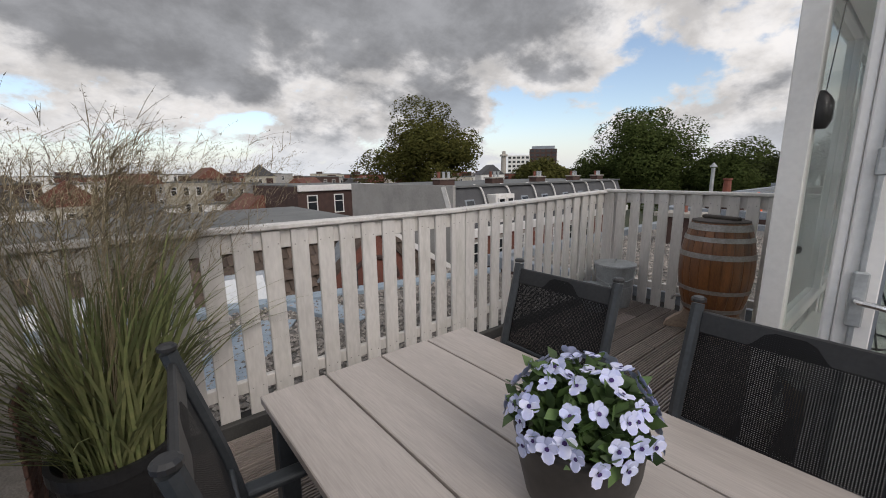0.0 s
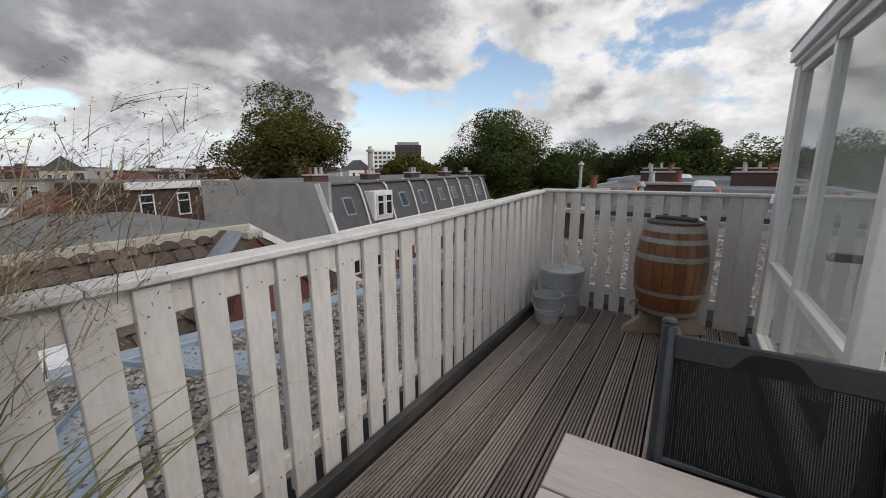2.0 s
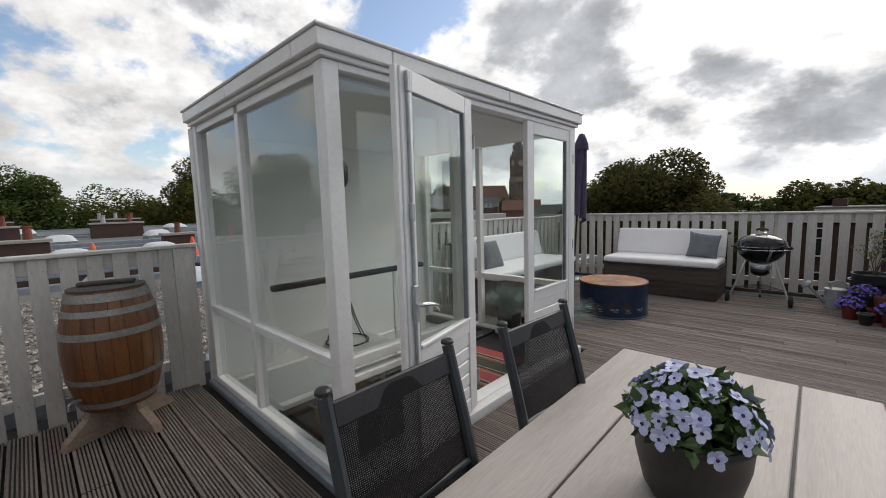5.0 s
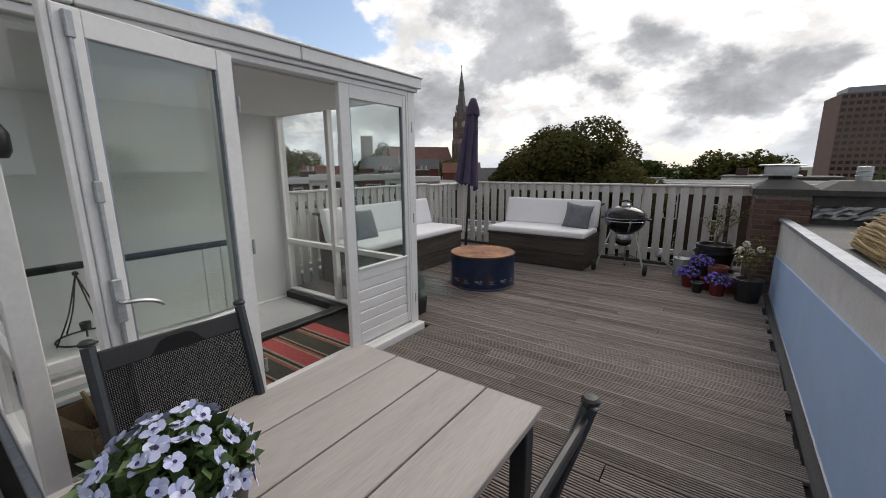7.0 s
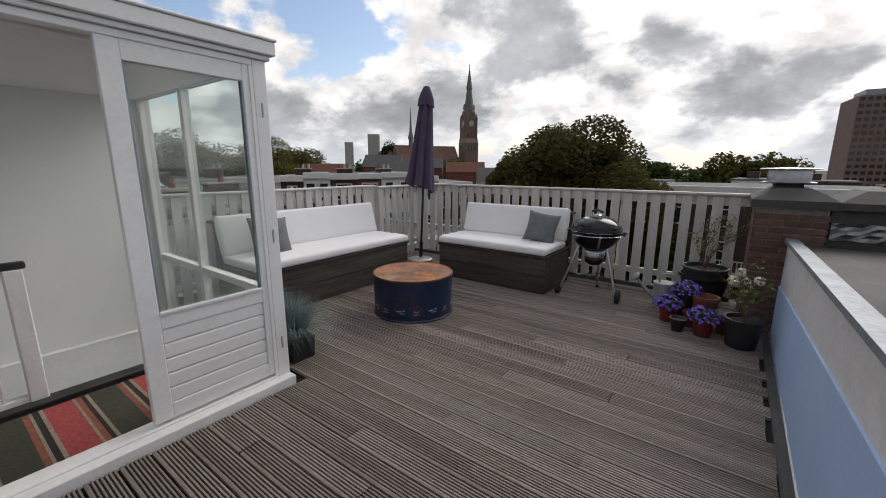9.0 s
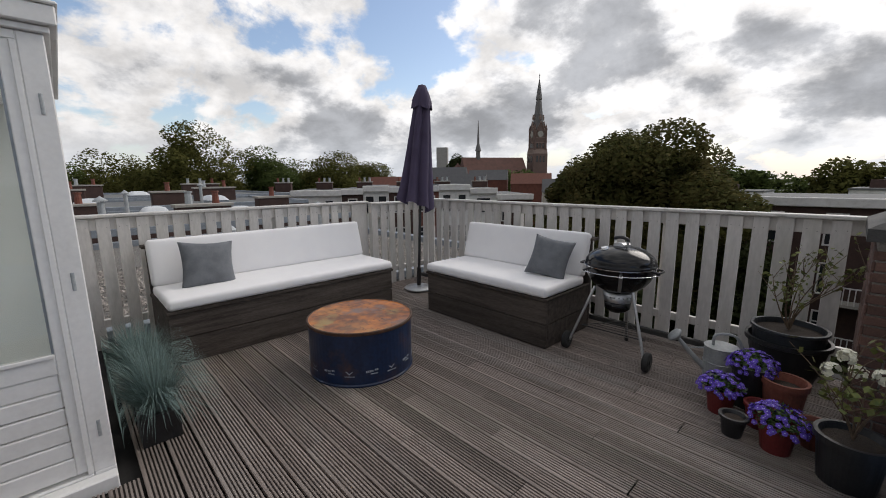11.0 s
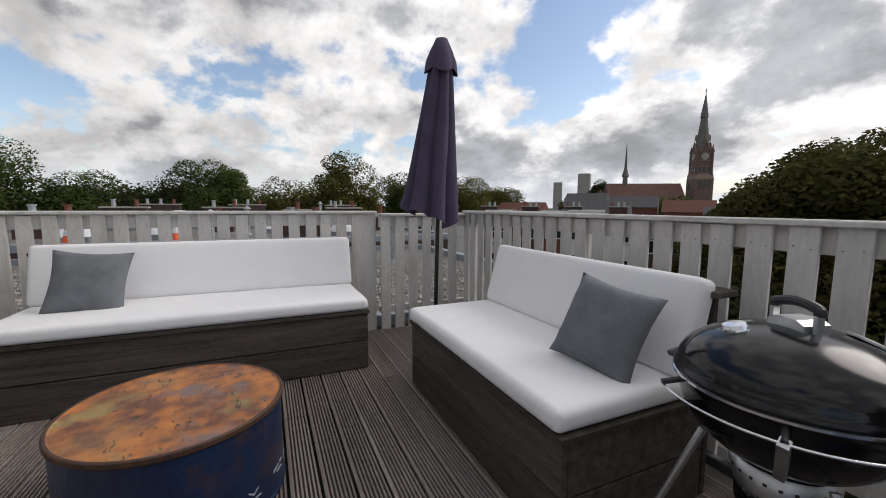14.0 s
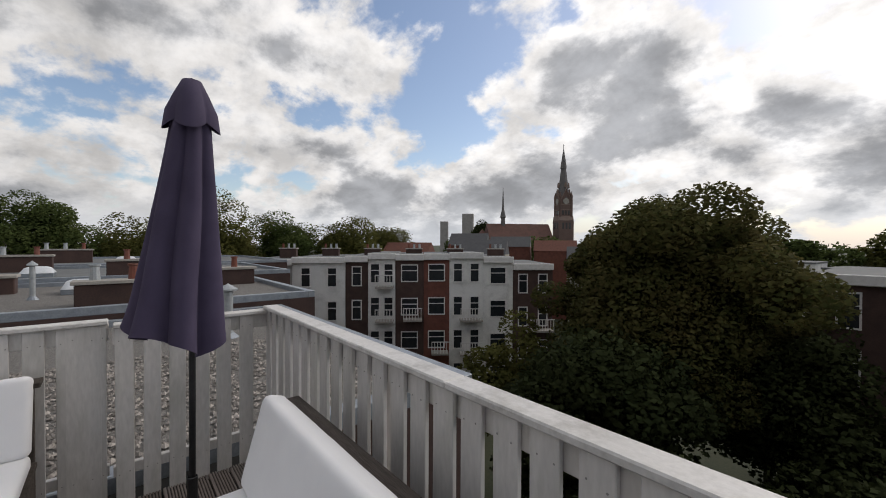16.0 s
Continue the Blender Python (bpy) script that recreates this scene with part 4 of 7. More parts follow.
def parasol():
    """Closed: the cloth hangs in a few deep folds, pulled to one side of the leaning pole."""
    p = empty("parasol", pose(3.905, -5.765, 0, -0.3, -3.4, 0), "closed aubergine parasol hanging in folds round its pole", "parasol")
    part("base", lathe([(0, 0.0), (0.20, 0.0), (0.21, 0.012), (0.20, 0.035), (0.10, 0.055), (0.035, 0.065), (0.0, 0.066)], 32), ALU, p, "bright metal foot", smooth=True, m=pose(0, 0, 0.002, 0.3, 3.4, 0))
    part("socket", lathe([(0.03, 0.05), (0.03, 0.32), (0.024, 0.325)], 16), BLACKPL, p)
    part("pole", lathe([(0.019, 0.05), (0.019, 2.72), (0, 2.73)], 16), BLACKPL, p, "dark pole")
    n, folds = 96, 7
    rows = []
    bm = bmesh.new()
    for i in range(25):
        u = i / 24
        ring = []
        for k in range(n):
            a = 2 * math.pi * k / n
            w = a * folds + 0.9 * math.sin(a + 0.5) + 0.35 * math.sin(2 * math.pi * u + 2 * a)
            fold = 1 - abs(math.sin(w / 2)) ** 0.75
            deep = 0.20 + 0.30 * (1 - u) ** 0.6
            r = 1 - deep * fold
            rx, ry = 0.225 - 0.125 * u ** 0.9, 0.285 - 0.185 * u ** 0.85
            z = 1.265 + 1.325 * u
            if i < 4:
                z += (1 - i / 4) * (0.075 * math.sin(a + 0.8) + 0.035 * math.sin(3 * a) - 0.05 * fold)
            ring.append(bm.verts.new((rx * r * math.cos(a) + 0.012 * (1 - u), ry * r * math.sin(a) + 0.075 * (1 - u) ** 1.2, z)))
        rows.append(ring)
    top = bm.verts.new((0, 0, 2.62))
    for a, b in zip(rows, rows[1:]):
        for k in range(n):
            bm.faces.new((a[k], a[(k + 1) % n], b[(k + 1) % n], b[k]))
    for k in range(n):
        bm.faces.new((rows[-1][k], rows[-1][(k + 1) % n], top))
    part("canopy", bm, UMB, p, smooth=True)
    bm = bmesh.new()
    rows = []
    for z, r, f in ((2.51, 0.150, 0.75), (2.57, 0.135, 0.6), (2.67, 0.092, 0.3), (2.755, 0.050, 0.08)):
        ring = []
        for k in range(64):
            a = 2 * math.pi * k / 64
            q = r * (1 - f * 0.36 * (1 - abs(math.cos(2 * a + 0.4))))
            ring.append(bm.verts.new((q * math.cos(a), q * math.sin(a), z - (0.05 * abs(math.cos(2 * a + 0.4)) if f > 0.7 else 0))))
        rows.append(ring)
    t = bm.verts.new((0, 0, 2.772))
    for a, b in zip(rows, rows[1:]):
        for k in range(64):
            bm.faces.new((a[k], a[(k + 1) % 64], b[(k + 1) % 64], b[k]))
    for k in range(64):
        bm.faces.new((rows[-1][k], rows[-1][(k + 1) % 64], t))
    part("vent_cap", bm, UMB, p, smooth=True)


parasol()


def barrel():
    b = empty("wine_barrel", pose(4.06, 1.14, 0), "oak wine barrel with steel hoops on a wooden cross foot", "barrel")
    H0, H1 = 0.20, 1.00

    def rad(z):
        u = (z - H0) / (H1 - H0) * 2 - 1
        return 0.215 + 0.068 * (1 - u * u)
    n = 22
    zs = [H0 + (H1 - H0) * k / 12 for k in range(13)]
    bm = bmesh.new()
    a0, a1 = -math.pi / n * 0.985, math.pi / n * 0.985
    rows = []
    for z in zs:
        r = rad(z)
        rows.append([bm.verts.new((r * math.cos(a), r * math.sin(a), z)) for a in (a0 * 0.99, a0 * 0.9, a0 * 0.3, a1 * 0.3, a1 * 0.9, a1 * 0.99)])
        for k in (0, 5):
            rows[-1][k].co.x -= 0.003
    for p, q in zip(rows, rows[1:]):
        for k in range(5):
            bm.faces.new((p[k], p[k + 1], q[k + 1], q[k]))
    me = bpy.data.meshes.new("stave")
    bm.normal_update(); bm.to_mesh(me); bm.free()
    me.materials.append(BARREL)
    for k in range(n):
        share("stave", me, b, pose(0, 0, 0, 0, 0, 360 * k / n))
    part("lining", lathe([(0, H0 + 0.01)] + [(rad(z) - 0.012, z) for z in zs] + [(0, H1 - 0.012)], 44), BARRELTOP, b)
    for z0, z1 in ((0.225, 0.265), (0.40, 0.435), (0.70, 0.745), (0.845, 0.885), (0.935, 0.99)):
        part("hoop", lathe([(rad(z0) + 0.001, z0), (rad(z0) + 0.005, z0 + 0.001), (rad(z1) + 0.005, z1 - 0.001), (rad(z1) + 0.001, z1)], 48), HOOP, b)
    lid = part("lid", lathe([(0.212, 0.99), (0.215, 1.012), (0.15, 1.018), (0, 1.02)], 40), BARRELTOP, b, "dark wooden lid")
    part("lid_batten", box(-0.16, 0.16, -0.03, 0.03, 1.018, 1.05, 0.012, segs=2), BARRELTOP, lid, m=pose(0, 0, 0, 0, 0, 70))
    for a in (25, 115, 205, 295):
        part("foot", prism([(0.02, 0.0), (0.36, 0.0), (0.34, 0.05), (0.22, 0.15), (0.20, 0.215), (0.02, 0.215)], -0.03, 0.03), PALEWOOD, b, "pale wooden cross foot", m=pose(0, 0, 0.001, 0, 0, a))
    part("tap", tube(smooth_path([(0, 0, 0), (0.07, 0, 0), (0.08, 0, -0.035)]), 0.012), HOOP, b, m=pose(0, 0, 0.30, 0, 0, 120) @ pose(0.232, 0, 0))


barrel()


def zinc_bucket(m, r0, r1, h, lid, label):
    b = empty("zinc_bucket", m, label, "bucket")
    part("body", lathe([(0, 0.0), (r0, 0.0), (r0 + 0.004, 0.01), (r0 + (r1 - r0) * 0.5, h * 0.5), (r0 + (r1 - r0) * 0.5 + 0.005, h * 0.51), (r0 + (r1 - r0) * 0.52, h * 0.53), (r1, h - 0.012), (r1 + 0.008, h - 0.008), (r1 + 0.008, h), (r1 - 0.004, h), (r0, 0.01), (0, 0.01)], 36), ZINC, b, smooth=False)
    if lid:
        part("lid", lathe([(r1 + 0.004, h + 0.001), (r1 + 0.016, h + 0.003), (r1 + 0.014, h + 0.022), (r1 * 0.6, h + 0.034), (0, h + 0.036)], 36), ZINC, b, "flat zinc lid")
        part("lid_handle", tube(smooth_path([(-0.06, 0, h + 0.033), (-0.05, 0, h + 0.06), (0.05, 0, h + 0.06), (0.06, 0, h + 0.033)]), 0.006), ZINC, b)
    for s in (-1, 1):
        part("ear", box(-0.02, 0.02, s * (r1 + 0.012) - 0.004, s * (r1 + 0.012) + 0.004, h - 0.07, h - 0.02, 0.003), ZINC, b)
    part("bail", tube(smooth_path([(0.0, -r1 - 0.014, h - 0.04), (-0.10, -r1 * 0.9, h - 0.12), (-r1 - 0.03, 0, h - 0.16), (-0.10, r1 * 0.9, h - 0.12), (0, r1 + 0.014, h - 0.04)]), 0.0045), ZINC, b, "wire handle")


zinc_bucket(pose(4.12, 2.08, 0, 0, 0, 20), 0.165, 0.20, 0.44, True, "large lidded zinc bucket beside the fence")
zinc_bucket(pose(3.80, 2.12, 0, 0, 0, 30), 0.105, 0.14, 0.27, False, "small zinc bucket beside the large one")
lay_deck()


# ---- surroundings: ground, roofs, houses, trees ----
GZ = -12.5
GRASS = surface("garden_ground", (0.030, 0.042, 0.018), (0.055, 0.058, 0.03), 0.95, 0.3, 6, 0.5)
ROOFGREY = surface("roof_felt", (0.105, 0.11, 0.11), (0.15, 0.155, 0.155), 0.85, 1.2, 20, 0.3, dirt=(0.20, 0.20, 0.19), dirt_amt=0.5, dirt_scale=0.6)
GREYWALL = surface("grey_render", (0.36, 0.345, 0.33), (0.30, 0.288, 0.275), 0.9, 0.8, 12, 0.3, dirt=(0.15, 0.145, 0.14), dirt_amt=0.5, dirt_scale=0.5)
REDBRICK = surface("red_brick_facade", (0.17, 0.062, 0.042), (0.11, 0.042, 0.032), 0.9, 2, 25, 0.3, rand=0.15)
BROWNBRICK = surface("brown_brick_facade", (0.075, 0.042, 0.034), (0.05, 0.03, 0.026), 0.9, 2, 25, 0.3, rand=0.15)
CREAMWALL = surface("cream_render", (0.46, 0.43, 0.36), (0.36, 0.335, 0.28), 0.9, 1, 15, 0.3, dirt=(0.25, 0.23, 0.2), dirt_amt=0.5, dirt_scale=0.8)
WHITEWALL = surface("white_render", (0.78, 0.77, 0.74), (0.66, 0.65, 0.63), 0.9, 1, 15, 0.3, dirt=(0.28, 0.27, 0.25), dirt_amt=0.5, dirt_scale=0.8)
SLATE = surface("slate", (0.055, 0.055, 0.06), (0.085, 0.085, 0.088), 0.7, 2, 25, 0.4)
REDTILE = surface("red_roof_tile", (0.17, 0.064, 0.042), (0.115, 0.047, 0.034), 0.85, 3, 25, 0.4)
DARKPANE = surface("dark_window_pane", (0.018, 0.021, 0.024), (0.03, 0.034, 0.038), 0.12, 0.5, 3, 0.0)
STONE = surface("pale_stone", (0.40, 0.37, 0.33), (0.30, 0.28, 0.25), 0.9, 2, 25, 0.3)
ORANGE = surface("orange_plastic", (0.70, 0.13, 0.03), (0.55, 0.09, 0.025), 0.5, 10, 60, 0.05)
DOMEW = surface("skylight_dome", (0.62, 0.64, 0.66), (0.54, 0.56, 0.58), 0.3, 5, 30, 0.03)

ground = part("ground", box(-3000, 3000, -3000, 3000, GZ - 1, GZ), GRASS)
tagged(ground, "dark green ground of gardens and parks far below", "ground", kind="structure")
own = part("building_below", box(-1.3, 4.66, -6.9, 4.9, GZ, -0.605), BROWNBRICK)
tagged(own, "brown brick house under the terrace", "house", kind="structure")

WIN = {}


def window_mesh(w, h):
    key = (round(w, 2), round(h, 2))
    if key not in WIN:
        f = 0.09
        bm = bmesh.new()
        box(-w / 2, w / 2, -0.07, 0.05, 0, f, bm=bm)
        box(-w / 2, w / 2, -0.04, 0.05, h - f, h, bm=bm)
        box(-w / 2, -w / 2 + f, -0.04, 0.05, f, h - f, bm=bm)
        box(w / 2 - f, w / 2, -0.04, 0.05, f, h - f, bm=bm)
        box(-w / 2 + f, w / 2 - f, -0.03, 0.05, h * 0.62, h * 0.62 + 0.07, bm=bm)
        me = bpy.data.meshes.new("window")
        bm.normal_update(); bm.to_mesh(me); bm.free()
        me.materials.append(WHITE)
        bm = box(-w / 2 + f, w / 2 - f, 0.0, 0.012, f, h - f)
        pm = bpy.data.meshes.new("pane")
        bm.normal_update(); bm.to_mesh(pm); bm.free()
        pm.materials.append(DARKPANE)
        WIN[key] = (me, pm)
    return WIN[key]


def put_window(parent, x, y, z, w, h, rz=0):
    me, pm = window_mesh(w, h)
    o = share("window", me, parent, pose(x, y, z, 0, 0, rz))
    share("pane", pm, o, pose(0, 0, 0))
    return o


def chimney(x, y, z, w, d, h, rz=0, pots=3, label="brick chimney stack with clay pots on a roof"):
    c = empty("chimney", pose(x, y, z, 0, 0, rz), label, "chimney", "chimneys")
    part("shaft", box(-w / 2, w / 2, -d / 2, d / 2, -0.3, h, 0.02), BROWNBRICK, c)
    part("slab", box(-w / 2 - 0.06, w / 2 + 0.06, -d / 2 - 0.06, d / 2 + 0.06, h, h + 0.09, 0.01), STONE, c)
    for k in range(pots):
        px = -w / 2 + w * (k + 0.5) / pots
        part("pot", lathe([(0.11, h + 0.09), (0.09, h + 0.42), (0.12, h + 0.44), (0.12, h + 0.48), (0.07, h + 0.48)], 10), ZINC if k % 3 else TERRA, c, m=pose(px, 0, 0))
    return c


def house(name, m, width, depth, top, wallmat, label, floors=3, bays=3, fh=3.0, win=(1.0, 1.7), roofm=None, cornice=True, mansard=0.0, balcony=(), bands=False, base=GZ):
    """A terraced house: front along local +x, facing local -y; top is the height of its cornice."""
    h = empty(name, m, label, "house")
    part("wall", box(0, width, 0, depth, base, top), wallmat, h)
    rm = roofm or ROOFGREY
    if mansard:
        part("mansard", prism([(y, z) for y, z in ((0.0, top), (mansard * 0.38, top + mansard), (depth, top + mansard), (depth, top))], 0, width), SLATE, h, m=pose(0, 0, 0, 0, 0, 90) @ pose(0, 0, 0, 0, 0, 0) @ Matrix.Scale(-1, 4, (0, 1, 0)))
        part("roof", box(-0.1, width + 0.1, mansard * 0.30, depth + 0.1, top + mansard, top + mansard + 0.12), rm, h)
    else:
        part("roof", box(0.02, width - 0.02, 0.05, depth + 0.05, top + 0.002, top + 0.10), rm, h)
    if cornice:
        part("cornice", box(-0.02, width + 0.02, -0.28, 0.0, top - 0.42, top + 0.12, 0.04), WHITE, h, "white painted cornice")
    for f in range(floors):
        z = top - 0.75 - win[1] - f * fh
        for b in range(bays):
            x = width * (b + 0.5) / bays
            put_window(h, x, -0.01, z, *win)
            if bands:
                part("lintel", box(x - win[0] / 2 - 0.12, x + win[0] / 2 + 0.12, -0.04, -0.001, z + win[1], z + win[1] + 0.22), STONE, h)
        if f in balcony:
            bal = part("balcony", box(width * 0.30, width * 0.95, -1.1, -0.001, z - 0.35, z - 0.2), STONE, h)
            part("balcony_rail", box(width * 0.30, width * 0.95, -1.1, -1.06, z + 0.72, z + 0.79), WHITE, bal)
            k = width * 0.30
            while k < width * 0.95:
                part("baluster", box(k, k + 0.05, -1.1, -1.06, z - 0.2, z + 0.72), WHITE, bal)
                k += 0.24
    return h


# flat gravel roofs to the east, with their clutter
def flat_roof(x0, x1, y0, y1, z, mat, label, base=GZ):
    r = empty("flat_roof_house", pose(0, 0, 0), label, "house")
    part("wall", box(x0, x1, y0, y1, base, z - 0.05), BROWNBRICK, r)
    part("roof", box(x0 + 0.05, x1 - 0.05, y0 + 0.05, y1 - 0.05, z - 0.05, z), mat, r)
    for a in ((x0, x1, y0, y0 + 0.2), (x0, x1, y1 - 0.2, y1), (x0, x0 + 0.2, y0 + 0.2, y1 - 0.2), (x1 - 0.2, x1, y0 + 0.2, y1 - 0.2)):
        part("parapet", box(*a, z - 0.05, z + 0.14, 0.01), LEAD, r)


flat_roof(4.70, 12.4, -9.0, 4.6, -0.05, GRAVELBED, "neighbouring house with a gravel covered flat roof")
flat_roof(12.5, 20.5, -10.0, 5.0, 0.25, GRAVELBED, "house with a gravel covered flat roof and skylights")
flat_roof(20.6, 30.0, -12.0, 5.4, 0.40, ROOFGREY, "house with a grey felt flat roof")
flat_roof(30.1, 44.0, -15.0, 6.0, 0.50, ROOFGREY, "house with a grey felt flat roof")


def dome(x, y, z, w, d):
    o = empty("skylight", pose(x, y, z), "white dome skylight on a flat roof", "skylight", "skylights")
    part("kerb", box(-w / 2, w / 2, -d / 2, d / 2, 0, 0.16, 0.01), LEAD, o)
    bm = bmesh.new()
    n = 8
    g = [[bm.verts.new((w * (i / n - 0.5) * 1.03, d * (j / n - 0.5) * 1.03, 0.16 + 0.26 * (max(0, (1 - (2 * i / n - 1) ** 4) * (1 - (2 * j / n - 1) ** 4))) ** 0.6)) for j in range(n + 1)] for i in range(n + 1)]
    for i in range(n):
        for j in range(n):
            bm.faces.new((g[i][j], g[i + 1][j], g[i + 1][j + 1], g[i][j + 1]))
    part("dome", bm, DOMEW, o, smooth=True)


for x, y, z, w, d in ((10.2, -0.9, -0.05, 1.2, 1.0), (15.0, 0.7, 0.25, 1.3, 1.3), (15.5, -1.4, 0.25, 1.5, 1.2), (17.5, -4.6, 0.25, 1.4, 1.2), (23, 0.5, 0.40, 1.6, 1.4), (24, -3.0, 0.40, 1.6, 1.4), (15.0, -6.8, 0.25, 1.3, 1.1), (24, -8.2, 0.40, 2.2, 1.4), (34, -6, 0.5, 2.4, 1.6), (35, 1.5, 0.5, 2.4, 1.6)):
    dome(x, y, z, w * 0.75, d * 0.7)
for x, y, z, w, h, p in ((16.8, 1.85, 0.25, 1.7, 0.72, 4), (14.0, -5.4, 0.25, 1.5, 0.66, 4), (18.5, -2.6, 0.25, 1.0, 0.6, 2), (13.2, 3.6, 0.25, 0.8, 0.6, 2), (22.0, -5.8, 0.40, 1.3, 0.8, 3), (27.0, 2.6, 0.40, 2.0, 0.9, 5), (28.0, -2.0, 0.40, 2.2, 0.9, 5), (27.0, -9.0, 0.40, 2.2, 0.9, 5), (36, -3.0, 0.5, 2.6, 1.0, 6), (38, 3.2, 0.5, 2.6, 1.0, 6), (37, -10.5, 0.5, 2.6, 1.0, 6), (17.6, -8.9, 0.25, 1.3, 0.7, 3), (9.0, 3.2, -0.05, 0.7, 0.7, 2)):
    chimney(x, y, z, w, 0.55, h * 0.8, 90, p // 2)


def cone(x, y, z):
    o = empty("traffic_cone", pose(x, y, z), "orange traffic cone with a white band on a flat roof", "traffic cone", "traffic cones")
    part("base", box(-0.18, 0.18, -0.18, 0.18, 0, 0.035, 0.01), ORANGE, o)
    part("body", lathe([(0.15, 0.035), (0.10, 0.26)], 16), ORANGE, o, smooth=True)
    part("band", lathe([(0.10, 0.26), (0.07, 0.42)], 16), DOMEW, o, smooth=True)
    part("tip", lathe([(0.07, 0.42), (0.03, 0.60), (0, 0.60)], 16), ORANGE, o, smooth=True)


for x, y in ((13.6, 0.35), (14.8, 2.6), (13.9, -1.9), (13.3, 2.9)):
    cone(x, y, 0.25)


def vent_pipe(x, y, z, h, r, label="grey metal vent pipe with a cowl on a roof"):
    o = empty("vent_pipe", pose(x, y, z), label, "vent pipe", "vent pipes")
    part("pipe", lathe([(r, 0), (r, h)], 12), ZINC, o, smooth=True)
    part("cowl", lathe([(r * 1.9, h + 0.02), (r * 1.9, h + 0.05), (0, h + 0.16)], 12), ZINC, o)
    part("flashing", lathe([(r * 2.2, 0.0), (r * 1.05, 0.10)], 12), LEAD, o)


for x, y, z, h, r in ((8.2, 0.9, -0.05, 0.55, 0.06), (7.4, -4.3, -0.05, 0.7, 0.07), (11.5, 2.1, -0.05, 1.0, 0.05), (13.1, -2.9, 0.25, 0.8, 0.08), (16.2, -3.7, 0.25, 0.9, 0.06), (19.5, -6.6, 0.25, 1.1, 0.06), (13.6, 4.1, 0.25, 1.25, 0.05), (9.6, -7.1, -0.05, 0.9, 0.09)):
    vent_pipe(x, y, z, h, r)

# the near roofs and the terrace to the north
BLUEZINC = surface("blue_grey_zinc", (0.33, 0.40, 0.47), (0.25, 0.31, 0.37), 0.5, 4, 30, 0.15, metal=0.2)
TILEBROWN = surface("brown_tiles", (0.060, 0.045, 0.036), (0.10, 0.074, 0.058), 0.85, 6, 30, 0.5)
nb = house("house", pose(-14, 7.4, 0, 0, 0, 0), 18.13, 4.6, 0.40, CREAMWALL, "low house with a brown tiled hipped slope", 0, 7, 2.9, (0.9, 1.5), cornice=False)
RUN, DROP, HIP = 1.6, 2.15, 1.74
slope = bmesh.new()
slope.faces.new([slope.verts.new(q) for q in ((0, -RUN, 0.45 - DROP), (18.13 + HIP * RUN, -RUN, 0.45 - DROP), (18.13, -0.01, 0.45), (0, -0.01, 0.45))])
slope.faces.new([slope.verts.new(q) for q in ((18.13 + HIP * RUN, -RUN, 0.45 - DROP), (18.13 + HIP * RUN, 4.6, 0.45 - DROP), (18.13, 4.6, 0.45), (18.13, -0.01, 0.45))])
part("slope_board", slope, TILEBROWN, nb, "steep brown tiled slope")
part("hip_board", tube([(18.10, 0.0, 0.50), (18.13 + HIP * RUN, -RUN - 0.03, 0.53 - DROP)], 0.075, 4), WHITE, nb, "white hip board")
part("ridge_board", box(0.0, 18.12, -0.07, -0.005, 0.40, 0.54, 0.01), CREAMWALL, nb, "cream ridge board")


def pantiles(x0, x1, run, z0, z1, parent):
    """Courses of slightly bulging tiles lying on a slope that falls towards local -y."""
    g = random.Random(17)
    verts, faces = [], []
    n = 13
    w = 0.24
    for c in range(n):
        u0, u1 = c / n, (c + 1.12) / n
        x = x0 + (w / 2 if c % 2 else 0)
        while x < x1 - w + HIP * run * (1 - u0):
            lift = 0.055 + g.uniform(-0.008, 0.012)
            k = len(verts)
            for u, h in ((u0, lift), (min(u1, 1.0), 0.02)):
                y, z = -run * (1 - u), z0 + (z1 - z0) * u
                for dx, dh in ((0.0, 0.0), (w * 0.35, 0.03), (w * 0.7, 0.02), (w * 0.97, -0.015)):
                    verts.append((x + dx, y - (h + dh) * 0.7, z + (h + dh) * 0.7))
            for q in range(3):
                faces.append((k + q, k + q + 1, k + q + 5, k + q + 4))
            x += w
    me = bpy.data.meshes.new("pantiles")
    me.from_pydata(verts, [], faces)
    me.materials.append(surface("old_pantiles", (0.105, 0.074, 0.056), (0.060, 0.046, 0.038), 0.85, 3, 30, 0.4, island=True, rand=0.4))
    share("pantiles", me, parent, pose(0, 0, 0))["kind"] = "stuff"


pantiles(10.5, 18.1, RUN, 0.45 - DROP, 0.45, nb)
for x in (13.2, 15.4):
    w = part("roof_window", box(-0.42, 0.42, -0.10, 0.0, -0.55, 0.55, 0.02), LEAD, nb, m=pose(x, -0.80, -0.60, -37, 0, 0))
    part("pane", box(-0.33, 0.33, -0.115, -0.102, -0.45, 0.45), DOMEW, w)
# a small brick gable standing in the tiled slope, with a blind arch and lead cheeks
gab = part("brick_gable", prism([(-0.9, -1.7), (0.9, -1.7), (0.9, -0.42), (0, 0.44), (-0.9, -0.42)], -0.95, -0.02), REDBRICK, nb, "small red brick gable with a blind arch", m=pose(17.62, 0, 0))
arch = [(0.5 * math.cos(math.pi * k / 14), -0.55 + 0.45 * math.sin(math.pi * k / 14)) for k in range(15)]
part("arch", tube([(x, -0.96, z) for x, z in arch], 0.05, 6), BROWNBRICK, gab)
part("cheek", prism([(-0.98, -0.52), (-0.02, 0.42), (-0.02, 0.50), (-1.02, -0.47)], -0.99, 0.1), TILEBROWN, gab)
